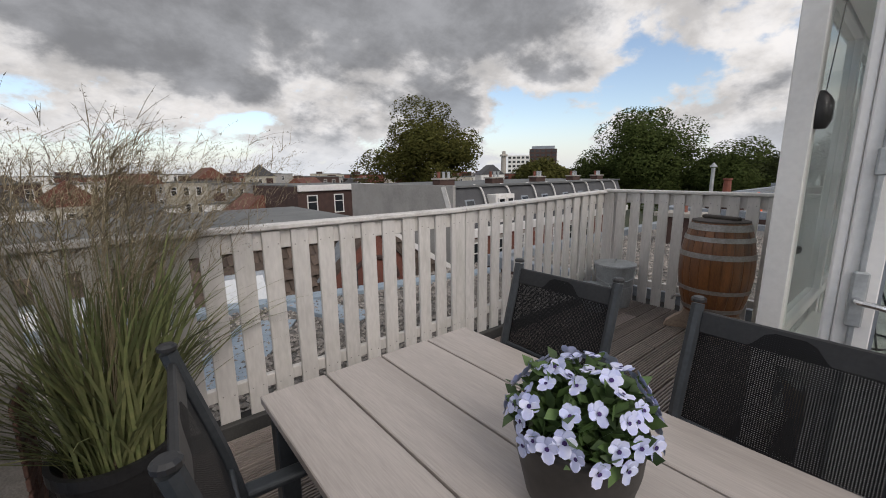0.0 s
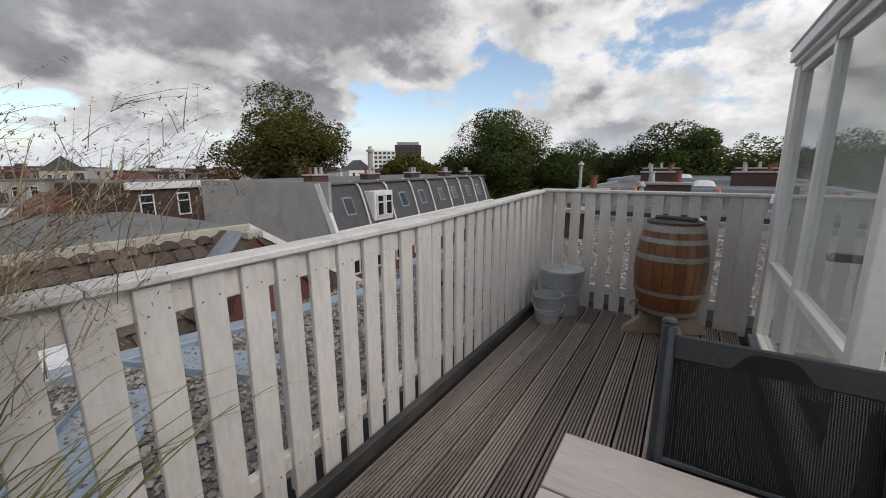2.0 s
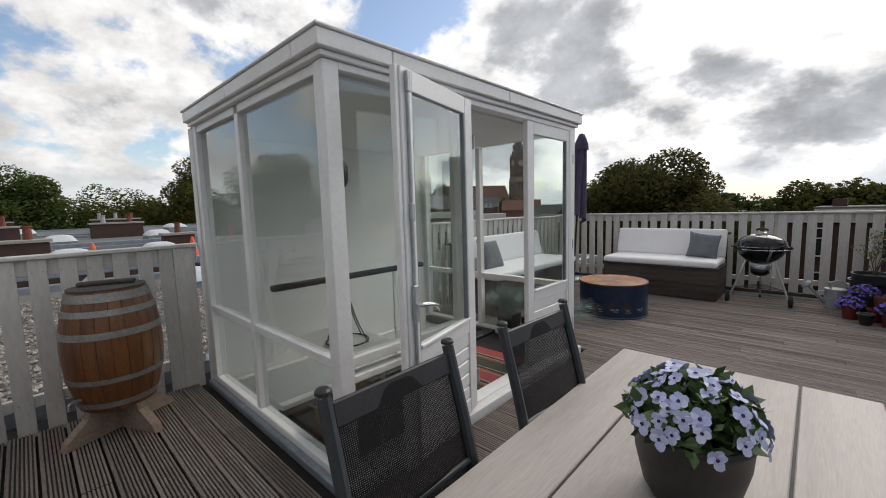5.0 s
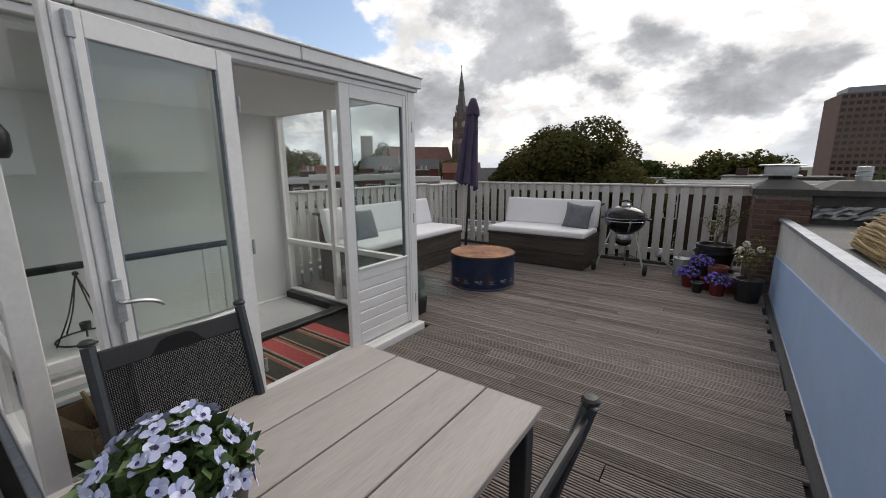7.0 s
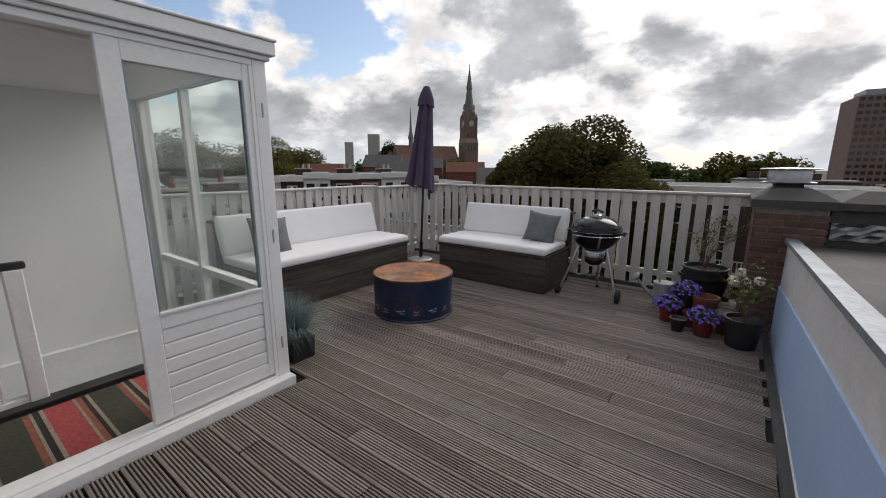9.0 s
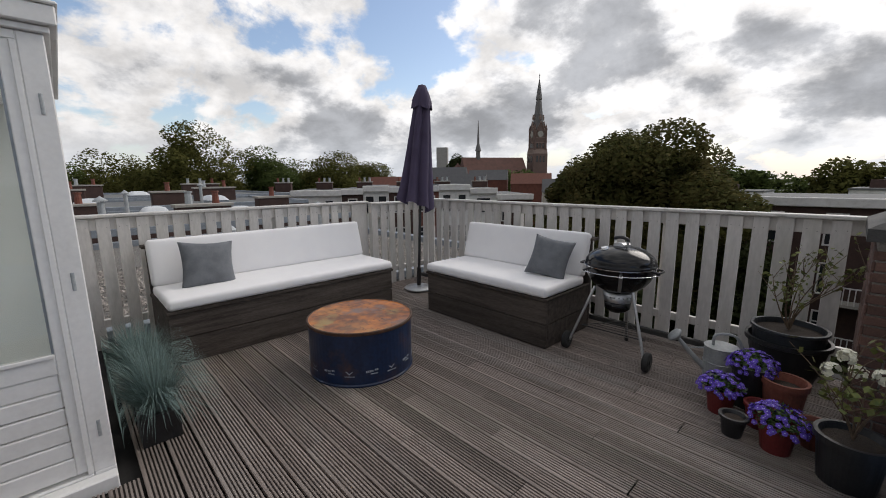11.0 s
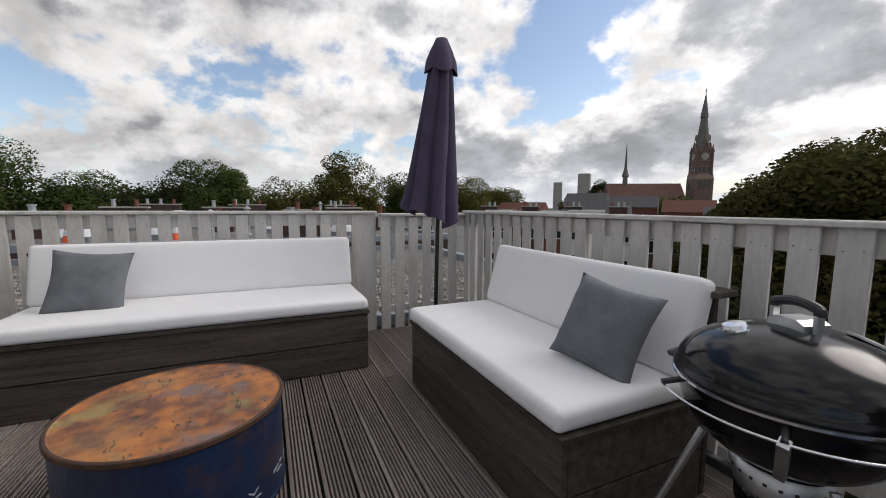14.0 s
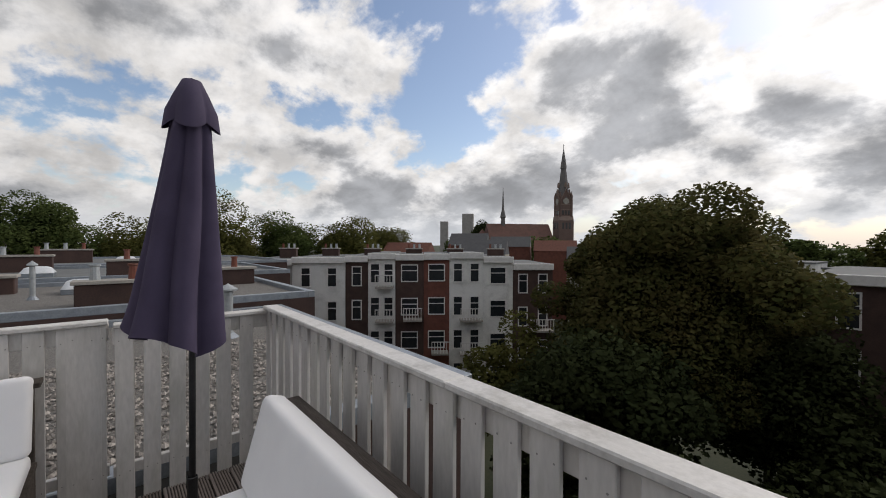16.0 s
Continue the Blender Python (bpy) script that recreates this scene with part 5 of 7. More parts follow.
part("flashing", prism([(-1.0, -0.46), (-0.02, 0.505), (-0.02, 0.53), (-1.03, -0.44)], -0.75, -0.30), LEAD, gab, "pale lead flashing")
part("cheek", prism([(0.98, -0.52), (0.02, 0.42), (0.02, 0.50), (1.02, -0.47)], -1.0, 0.1), TILEBROWN, gab)
part("finial", box(-0.12, 0.12, -0.99, -0.80, 0.44, 0.56, 0.02), STONE, gab)


def slate_leanto():
    """A slated slope falling away beyond the gravel roof, with a zinc edge."""
    t = empty("lean_to_roof", pose(1.9, 4.95, -0.14, 0, 0, -12), "grey slate lean-to roof with a pale zinc edge", "roof")
    part("edge", box(-3.2, 2.9, -0.10, 0.12, -0.06, 0.035, 0.01), BLUEZINC, t, "pale zinc edge")
    g = random.Random(3)
    bm = bmesh.new()
    for r in range(5):
        x = -3.2 + 0.2 * (r % 2)
        while x < 2.6:
            y0, z0 = 0.13 + 0.36 * r, -0.02 - 0.13 * r
            q = [bm.verts.new(p) for p in ((x, y0, z0 + g.uniform(0, 0.012)), (x + 0.39, y0, z0 + g.uniform(0, 0.012)), (x + 0.39, y0 + 0.38, z0 - 0.16), (x, y0 + 0.38, z0 - 0.16))]
            bm.faces.new(q)
            x += 0.40
    bmesh.ops.solidify(bm, geom=bm.faces[:], thickness=0.014)
    part("slates", bm, surface("pale_slates", (0.15, 0.165, 0.18), (0.10, 0.11, 0.12), 0.6, 3, 30, 0.3, island=True, rand=0.3), t)["kind"] = "stuff"
    part("bracket", tube(smooth_path([(0.55, -0.02, 0.03), (0.55, 0.0, 0.30), (0.55, 0.10, 0.36), (0.55, 0.16, 0.30)]), 0.012, 6), BLACKPL, t, "black iron bracket")
    part("bracket", tube(smooth_path([(-1.1, -0.02, 0.03), (-1.1, 0.0, 0.30), (-1.1, 0.10, 0.36), (-1.1, 0.16, 0.30)]), 0.012, 6), BLACKPL, t, "black iron bracket")


north = house("house", pose(15.2, 17.0, 0, 0, 0, 5.2), 24.5, 11.0, -2.0, REDBRICK, "long red brick terrace with a dark mansard roof", 4, 10, 3.1, (1.05, 1.9), mansard=2.55, bands=True)
part("gable", box(-0.22, -0.001, 0.3, 11.0, GZ, 0.72), GREYWALL, north, "grey rendered end wall")
part("gable_slope", prism([(0.25, -2.0), (1.25, 0.62), (0.9, 0.66), (-0.12, -2.0)], -0.26, -0.02), WHITE, north, "white verge board", m=pose(0, 0, 0, 0, 0, 90) @ Matrix.Scale(-1, 4, (0, 1, 0)))
for k, x in enumerate((1.6, 4.4, 7.5, 10.2, 13.4, 16.0, 19.2, 21.8)):
    if k == 1:
        part("dormer", box(x - 1.0, x + 1.0, 0.0, 1.2, -1.75, 0.05, 0.03), WHITE, north, "white dormer")
        put_window(north, x - 0.45, -0.06, -1.5, 0.75, 1.35)
        put_window(north, x + 0.45, -0.06, -1.5, 0.75, 1.35)
    else:
        w = part("roof_window", box(-0.42, 0.42, -0.06, 0.04, -0.55, 0.55, 0.02), LEAD, north, m=pose(x, 0.50, -0.72, -21, 0, 0))
        part("pane", box(-0.33, 0.33, -0.075, -0.062, -0.45, 0.45), DARKPANE, w)
    part("drain_arch", tube(smooth_path([(x + 1.35, 0.0, -1.9), (x + 1.32, 0.45, -0.4), (x + 1.2, 0.75, 0.45), (x + 1.0, 1.2, 0.66)]), 0.06, 6), WHITE, north)
for x in (0.9, 6.0, 11.6, 17.6, 22.5):
    chimney(15.2 + x, 18.4 + x * 0.09 + 1.0, 0.6, 1.3, 0.7, 0.42, 5, 3)
house("house", pose(2.6, 27, 0, 0, 0, 12), 9, 9, -1.6, GREYWALL, "grey rendered house with white windows", 3, 4, 3.0, (0.9, 1.6), roofm=SLATE)
house("house", pose(12, 34, 0, 0, 0, 8), 8, 9, 0.4, BROWNBRICK, "dark brick house with a flat roof", 3, 3, 3.0, (1.0, 1.7))

# rows of far houses all round the northern and western side, gables and flat roofs in turn
rr = random.Random(11)
wallset = (CREAMWALL, REDBRICK, BROWNBRICK, GREYWALL, WHITEWALL)


def far_house(x, y, w, d, top, mat, rz, gable):
    h = empty("house", pose(x, y, 0, 0, 0, rz), {True: "gabled town house with a tiled roof, far off", False: "flat-roofed town house, far off"}[gable], "house", "far houses")
    part("wall", box(-w / 2, w / 2, 0, d, GZ, top), mat, h)
    if gable:
        part("roof", prism([(-w / 2 - 0.2, top), (0, top + w * 0.42), (w / 2 + 0.2, top)], -0.1, d), rr.choice((REDTILE, SLATE)), h)
    else:
        part("roof", box(-w / 2 - 0.1, w / 2 + 0.1, -0.15, d, top, top + 0.25), ROOFGREY, h)
    if not gable and rr.random() < 0.6:
        part("chimney", box(-w * 0.3, -w * 0.1, d * 0.3, d * 0.5, top + 0.25, top + 1.3), BROWNBRICK, h)
    for f in range(2):
        for b in range(3):
            put_window(h, w * (b - 1) * 0.3, -0.01, top - 2.3 - 3 * f, 0.95, 1.6)


for ring, (dist, n) in enumerate(((42, 8), (60, 10), (85, 14), (120, 16), (170, 24), (240, 26))):
    for k in range(n):
        a = radians(-38 + (64 if ring < 3 else 90) * (k + rr.uniform(-0.2, 0.2)) / (n - 1))
        far_house(dist * math.sin(a), dist * math.cos(a), rr.uniform(5, 8) * (1 if ring < 4 else 2.4), rr.uniform(7, 10), rr.uniform(-3.6, -0.6) + ring * 0.62, rr.choice(wallset), -math.degrees(a) + rr.choice((0, 15, -20)), ring < 4 and rr.random() < 0.4)

# the row across the gardens to the south-east
row_a, row_b = Vector((37.0, -13.5, 0)), Vector((21.6, -34.2, 0))
row_dir = (row_b - row_a).normalized()
row_rz = math.degrees(math.atan2(row_dir.y, row_dir.x))
row_back = Vector((-row_dir.y, row_dir.x, 0))
spec = [(4.2, 0.35, GREYWALL, "grey house with a flat roof in the row", (), 2), (4.4, 0.55, WHITEWALL, "white rendered house in the row", (), 2), (1.9, 0.65, BROWNBRICK, "narrow dark brick house in the row", (), 1), (2.3, 0.9, WHITEWALL, "white house with a bay and balconies in the row", (0, 1, 2), 2), (2.4, 0.8, BROWNBRICK, "brown brick house with a wide window in the row", (1,), 1), (2.2, 0.85, REDBRICK, "red-brown brick house in the row", (2,), 1), (2.9, 0.95, WHITEWALL, "white house with balconies at the row's end", (1, 2), 2), (2.6, 0.6, WHITEWALL, "plain white end house of the row", (), 1), (3.5, 0.0, BROWNBRICK, "dark brick house beyond the row", (1,), 2)]
pos = 0.0
for w, top, mat, lab, bal, bays in spec:
    p = row_a + row_dir * pos
    house("house", pose(p.x, p.y, 0, 0, 0, row_rz), w - 0.02, 9.0, top, mat, lab, 4, bays, 2.85, (1.45, 1.5) if bays == 1 and w > 2 else (0.85, 1.7), balcony=bal)
    pos += w
for k in range(6):
    p = row_a + row_dir * (2.6 + 3.9 * k) + row_back * 4
    chimney(p.x, p.y, 0.75, 1.5, 0.6, 0.55, row_rz, 3)
# taller old houses and slate roofs behind the row
for x, y, w, top in ((60, -42, 9, 1.6), (52, -52, 9, 2.0), (66, -62, 10, 3.4), (58, -66, 8, 3.2), (50, -70, 8, 2.4), (40, -66, 9, 1.0)):
    far_house(x, y, w * 0.62, 8, top - 1.9, REDBRICK if x % 4 else CREAMWALL, 124, True)
# houses on the far side of the garden to the south
house("house", pose(4.6, -34.0, 0, 0, 0, 180), 14, 8, 0.2, BROWNBRICK, "dark brick garden-side house with balconies", 4, 5, 2.9, (0.95, 1.9), balcony=(1, 2, 3))
house("house", pose(-10, -40, 0, 0, 0, 180), 14, 8, -0.6, CREAMWALL, "low pale house across the garden", 3, 5, 2.9, (1.0, 1.6))
for k in range(9):
    far_house(-30 + 9.0 * k, -74 - (k % 3) * 8, 7.5, 9, -1.6 + (k % 4) * 0.45, rr.choice(wallset), 180 + rr.uniform(-12, 12), False)


# ---- the church and the towers on the skyline ----
def church():
    c = empty("church", pose(111, -172.5, 0, 0, 0, -32), "brown brick church with a slate spire on the skyline", "church")
    W = 3.7
    # brick and slate are paler than near ones: distance haze put into their colours
    brick = surface("hazed_church_brick", (0.170, 0.110, 0.092), (0.130, 0.088, 0.076), 0.9, 0.6, 8, 0.1)
    slate = surface("hazed_church_slate", (0.165, 0.155, 0.150), (0.125, 0.118, 0.116), 0.8, 0.6, 8, 0.1)
    band = surface("church_stone_bands", (0.26, 0.19, 0.16), None, 0.9, 0.6, 8, 0.1)
    part("tower", box(-W, W, -W, W, GZ, 13.2, 0.1), brick, c)
    part("tower_slope", prism([(-W * 1.02, 13.2), (W * 1.02, 13.2), (W * 0.8, 15.4), (-W * 0.8, 15.4)], -W * 0.98, W * 0.98), band, c)
    U = W * 0.80
    part("belfry", box(-U, U, -U, U, 13.2, 24.2, 0.1), brick, c)
    for z in (18.2, 20.6):
        part("string_course", box(-U * 1.03, U * 1.03, -U * 1.03, U * 1.03, z, z + 0.35), band, c)
    part("spire", lathe([(U * 1.12, 24.0), (U * 0.98, 25.5), (U * 0.42, 38.4), (U * 0.52, 38.6), (U * 0.50, 39.6), (0.10, 48.2)], 8), slate, c)
    for a in range(4):
        turn = pose(0, 0, 0, 0, 0, 90 * a)
        gable = part("gable", prism([(-U * 0.75, 23.6), (U * 0.75, 23.6), (0, 28.2)], U * 0.55, U * 1.05), brick, c, m=turn)
        part("gable_coping", tube([(-U * 0.8, U * 1.05, 23.5), (0, U * 1.05, 28.5), (U * 0.8, U * 1.05, 23.5)], 0.22, 6), band, gable)
        part("corner_turret", lathe([(0.6, 15.0), (0.6, 24.2), (0.75, 24.4), (0, 27.4)], 8), brick, c, m=pose(0, 0, 0, 0, 0, 90 * a + 45) @ pose(U * 1.36, 0, 0))
        part("clock", lathe([(1.45, 0), (1.45, 0.25), (1.1, 0.26), (0, 0.26)], 20), STONE, c, m=turn @ pose(U * 1.0, 0, 22.4, 0, 90, 0))
        part("spire_dormer", prism([(-0.5, 29.0), (0.5, 29.0), (0.5, 30.4), (0, 31.6), (-0.5, 30.4)], U * 0.4, U * 0.98), band, c, m=turn)
        for s in (-1, 0, 1):
            part("belfry_opening", box(-0.05, 0.15, -0.42, 0.42, 9.2, 12.2, 0.1), DARKPANE, c, m=turn @ pose(W - 0.02, s * 1.7, 0))
            part("belfry_opening", box(-0.05, 0.15, -0.36, 0.36, 16.0, 18.0, 0.1), DARKPANE, c, m=turn @ pose(U - 0.02, s * 1.5, 0))
    part("cross", tube([(0, 0, 48), (0, 0, 50.2)], 0.13, 6), BLACKPL, c)
    part("cross_arm", tube([(-0.6, 0, 49.4), (0.6, 0, 49.4)], 0.11, 6), BLACKPL, c)
    tile = surface("dull_brown_tile", (0.150, 0.072, 0.055), (0.105, 0.056, 0.045), 0.85, 0.6, 8, 0.2)
    part("nave", prism([(-9, GZ), (9, GZ), (9, 1.0), (0, 10.4), (-9, 1.0)], 8, 37), brick, c)
    part("nave_roof", prism([(-9.8, 0.6), (9.8, 0.6), (0, 11.5)], 7.5, 38), tile, c)
    part("fleche", lathe([(1.1, 10.0), (1.0, 14.2), (1.5, 14.5), (0.62, 18.0), (0.08, 28.5)], 8), slate, c, "slender slate roof turret", m=pose(0, 30, 0))
    part("apse", lathe([(7, GZ), (7, 0), (7.4, 0.2), (0, 9.0)], 10), tile, c, m=pose(0, 40, 0))


church()


def tower_block(x, y, w, d, top, mat, rz, floors, bays, label, crown=0.0):
    t = empty("tower_block", pose(x, y, 0, 0, 0, rz), label, "tower block")
    part("wall", box(-w / 2, w / 2, -d / 2, d / 2, GZ, top), mat, t)
    fh = (top + 6) / floors
    for f in range(floors):
        for b in range(bays):
            part("window", box(-w / bays * 0.32, w / bays * 0.32, -0.1, 0.02, 0, fh * 0.5), DARKPANE, t, m=pose(-w / 2 + w * (b + 0.5) / bays, -d / 2, top - fh * (f + 1) + fh * 0.25))
    if crown:
        part("roof_plant", box(-w * 0.42, w * 0.42, -d * 0.3, d * 0.3, top, top + crown), LEAD, t)


# brown brick with the far haze mixed into its colour
TOWERBRICK = surface("hazed_tower_brick", (0.21, 0.135, 0.115), (0.17, 0.11, 0.095), 0.9, 0.5, 6, 0.1)
tower_block(-45, -221, 30, 20, 27.0, TOWERBRICK, 186, 14, 15, "tall brown brick office tower on the skyline", 2.5)
tower_block(268, 224, 18, 14, 15.0, WHITEWALL, -52, 6, 5, "pale high-rise block on the skyline")
tower_block(282, 210, 22, 14, 20.0, BROWNBRICK, -52, 8, 5, "brown high-rise block on the skyline", 2.5)
tower_block(190, -184, 7, 7, 21.5, GREYWALL, 40, 6, 3, "slim grey tower on the skyline")
tower_block(200.5, -172.5, 5, 5, 16.5, GREYWALL, 45, 6, 3, "slim grey tower on the skyline")
st = empty("smokestack", pose(149, 134, 0), "pale slim chimney tower on the skyline", "smokestack")
part("shaft", lathe([(1.6, GZ), (1.2, 9.0)], 14), STONE, st, smooth=True)
part("head", lathe([(1.9, 9.0), (1.9, 9.8), (0.9, 10.2), (0.8, 11.5), (0, 11.6)], 14), STONE, st)


# ---- trees ----
def leaf_material(name, c1, c2):
    m = surface(name, c1, c2, 0.85, 0.6, 3, 0.0, island=True, rand=0.28, spec=0.08)
    nt = m.node_tree
    b = nt.nodes["Principled BSDF"]
    tr = nt.nodes.new("ShaderNodeBsdfTranslucent")
    mx = nt.nodes.new("ShaderNodeMixShader")
    mx.inputs[0].default_value = 0.38
    nt.links.new(b.inputs["Base Color"].links[0].from_socket, tr.inputs["Color"])
    nt.links.new(b.outputs[0], mx.inputs[1])
    nt.links.new(tr.outputs[0], mx.inputs[2])
    nt.links.new(mx.outputs[0], nt.nodes["Material Output"].inputs["Surface"])
    return m


LEAF_A = leaf_material("green_leaves", (0.068, 0.096, 0.030), (0.092, 0.115, 0.036))
LEAF_B = leaf_material("olive_leaves", (0.090, 0.098, 0.028), (0.120, 0.112, 0.034))
LEAF_C = leaf_material("chestnut_leaves", (0.076, 0.088, 0.028), (0.118, 0.097, 0.036))
LEAF_D = leaf_material("dark_leaves", (0.040, 0.052, 0.020), (0.056, 0.066, 0.026))
BARK = surface("bark", (0.045, 0.036, 0.028), (0.07, 0.058, 0.046), 0.95, 3, 30, 0.6)


def tree(x, y, top, rx, ry, crown_h, mat, label, clumps=60, per=160, leaf=0.35, seed=1, gap=0.0, name="tree", flat=0.0, rz=0):
    """A trunk with limbs, and a crown of many clumps of small leaves."""
    g = np.random.default_rng(seed)
    t = empty(name, pose(x, y, GZ), label, "tree", "trees")
    H = top - GZ
    cz = H - crown_h / 2
    # clump centres inside a lumpy ellipsoid
    cen = []
    while len(cen) < clumps:
        v = g.normal(size=3)
        v /= np.linalg.norm(v)
        lump = (0.76 if gap else 0.82) + (0.80 if gap else 0.50) * noise.noise(Vector((v[0] * 2.7 + seed, v[1] * 2.7, v[2] * 2.7)))
        r = g.uniform(0.35, 0.97) ** 0.7 * lump
        p = v * r
        if p[2] < 0:
            p[2] *= 1.0 - flat
        if gap and noise.noise(Vector((p[0] * 2.5, p[1] * 2.5, p[2] * 2.5 + seed))) < -gap:
            continue
        cen.append((p[0] * rx, p[1] * ry, cz + p[2] * crown_h / 2))
    cen = np.array(cen)
    size = (rx * ry * crown_h / 2) ** (1 / 3) * (1.65 if gap else 1.95) / clumps ** (1 / 3)
    rad = size * g.uniform(0.55, 1.0, clumps)
    per = int(per * (5.0 if 0.4 < leaf < 0.65 else 2.0))
    leaf = leaf * (0.58 if 0.4 < leaf < 0.65 else 1.0)
    n = clumps * per
    v = g.normal(size=(n, 3))
    v /= np.linalg.norm(v, axis=1)[:, None]
    v[:, 2] = v[:, 2] * 0.75 + 0.12
    c = np.repeat(cen, per, 0) + v * np.repeat(rad, per)[:, None] * g.uniform(0.5, 1.03, (n, 1)) ** 0.5
    a = g.normal(size=(n, 3))
    a /= np.linalg.norm(a, axis=1)[:, None]
    a[:, 2] *= 0.5
    b = np.cross(a, v + g.normal(size=(n, 3)) * 0.5)
    b /= np.linalg.norm(b, axis=1)[:, None] + 1e-9
    s = leaf * 1.05 * g.uniform(0.6, 1.25, (n, 1))
    verts = np.stack([c - a * s * 0.6, c + b * s * 0.34, c + a * s * 0.6, c - b * s * 0.34], 1).reshape(-1, 3)
    me = bpy.data.meshes.new("crown")
    me.vertices.add(n * 4)
    me.vertices.foreach_set("co", verts.ravel())
    me.loops.add(n * 4)
    me.loops.foreach_set("vertex_index", np.arange(n * 4))
    me.polygons.add(n)
    me.polygons.foreach_set("loop_start", np.arange(0, n * 4, 4))
    me.update()
    me.materials.append(mat)
    out = c - np.array([0, 0, cz])
    out /= np.linalg.norm(out, axis=1)[:, None] + 1e-9
    nr = v * 0.8 + out * 0.5 + g.normal(size=(n, 3)) * 0.17
    nr /= np.linalg.norm(nr, axis=1)[:, None] + 1e-9
    me.normals_split_custom_set_from_vertices(np.repeat(nr, 4, 0).tolist())
    share("crown", me, t, pose(0, 0, 0))
    bm = bmesh.new()
    tube(smooth_path([(0, 0, 0), (0.15, 0.1, H * 0.3), (0.0, 0.2, cz)]), max(0.2, rx * 0.06), 8, bm, taper=0.08)
    part("trunk", bm, BARK, t, smooth=True)
    for k in range(min(12, clumps // 4)):
        e = cen[k * 4]
        part("limb", tube(smooth_path([(0.05, 0.1, cz - crown_h * 0.38), (e[0] * 0.5, e[1] * 0.5, (cz - crown_h * 0.3 + e[2]) / 2), tuple(e)]), rx * 0.022 + 0.03, 6, taper=0.03), BARK, t)
    return t


tree(37, 48, 11.4, 8.6, 8.0, 15, LEAF_B, "tall poplar with a loose ragged crown", 75, 110, 0.55, 3, 0.12, "poplar_tree")
tree(64, 29, 10.6, 8.6, 8.0, 17, LEAF_A, "dense round green tree among the roofs", 90, 130, 0.55, 4)
tree(69, 19, 6.2, 5.5, 5.0, 14, LEAF_A, "green tree among the roofs", 50, 120, 0.5, 5)
tree(66, 36, 3.6, 4.0, 4.0, 10, LEAF_A, "green tree among the roofs", 40, 100, 0.5, 6)
tree(74, 9, 6.0, 7.5, 6.0, 13, LEAF_D, "dark green tree behind the flat roofs", 70, 120, 0.55, 7)
tree(66, 2.0, 8.0, 6.0, 6.0, 14, LEAF_A, "green tree behind the flat roofs", 70, 120, 0.5, 8, 0.1)
tree(70, -7.5, 5.5, 6.5, 6.0, 12, LEAF_B, "olive green tree behind the flat roofs", 60, 110, 0.55, 9)
tree(58, -14, 8.0, 7.0, 7.0, 14, LEAF_B, "olive green tree with a ragged crown", 80, 120, 0.5, 10, 0.1)
tree(60, -25, 5.6, 5.0, 5.0, 12, LEAF_A, "dark green tree behind the flat roofs", 50, 120, 0.5, 11)
tree(56, -33, 5.6, 5.5, 5.0, 12, LEAF_B, "olive green tree behind the row of houses", 50, 120, 0.5, 12)
tree(64, -44, 5.4, 5.5, 5.0, 11, LEAF_B, "olive green tree behind the row of houses", 50, 110, 0.5, 13)
tree(90, 24, 5.0, 9.0, 8.0, 12, LEAF_D, "dark green tree far off", 60, 100, 0.7, 14)
tree(110, 80, 5.0, 9.0, 8.0, 12, LEAF_B, "olive tree far off", 60, 100, 0.8, 15)
tree(136, 106, 6.0, 12.0, 9.0, 14, LEAF_B, "olive trees before the high-rise", 60, 100, 0.9, 16)
tree(150, 92, 7.0, 5.0, 5.0, 14, LEAF_D, "dark conical tree far off", 40, 100, 0.8, 17)
tree(1.0, -27.0, -5.0, 4.2, 4.0, 9.0, LEAF_D, "dark green garden tree below the terrace", 80, 180, 0.26, 25)
tree(-4.5, -23.5, -2.4, 4.0, 3.6, 9.0, LEAF_D, "dark green garden tree below the terrace", 80, 180, 0.26, 26)
tree(9.8, -28.6, 5.0, 6.3, 6.0, 13.5, LEAF_C, "huge chestnut tree with browning leaves in the garden", 240, 560, 0.23, 18, 0, "chestnut_tree", 0.1)
tree(10.2, -21.5, -1.6, 4.6, 4.0, 9.5, LEAF_D, "dark green garden tree below the terrace", 90, 220, 0.26, 19)
tree(5.6, -31.0, -1.8, 4.4, 4.0, 9.0, LEAF_D, "dark green garden tree below the terrace", 80, 180, 0.26, 28)
tree(2.5, -22.0, -5.2, 4.0, 4.0, 8.5, LEAF_D, "dark green garden tree below the terrace", 80, 200, 0.26, 20)
tree(15.8, -22.5, -2.6, 2.9, 2.6, 7.5, LEAF_B, "small garden tree below the terrace", 50, 160, 0.24, 21, 0.1)
tree(-1.5, -17.5, -3.0, 3.6, 3.2, 8.5, LEAF_B, "garden tree with yellowing leaves below the terrace", 70, 200, 0.22, 22, 0.05)
tree(5.0, -14.5, -4.2, 3.4, 3.0, 7.5, LEAF_D, "dark garden shrub tree below the terrace", 60, 180, 0.22, 27)
tree(-11.5, -27, 4.0, 5.6, 5.0, 12, LEAF_A, "fresh green tree beyond the chimney", 80, 170, 0.34, 23, 0.1)
tree(-19.0, -34, 4.0, 7.0, 6.0, 13, LEAF_B, "olive green tree beyond the chimney", 80, 150, 0.42, 24, 0.1)
tree(142, -147, 16.0, 4.5, 4.0, 22, LEAF_D, "dark tall tree beside the church", 50, 90, 0.8, 29)
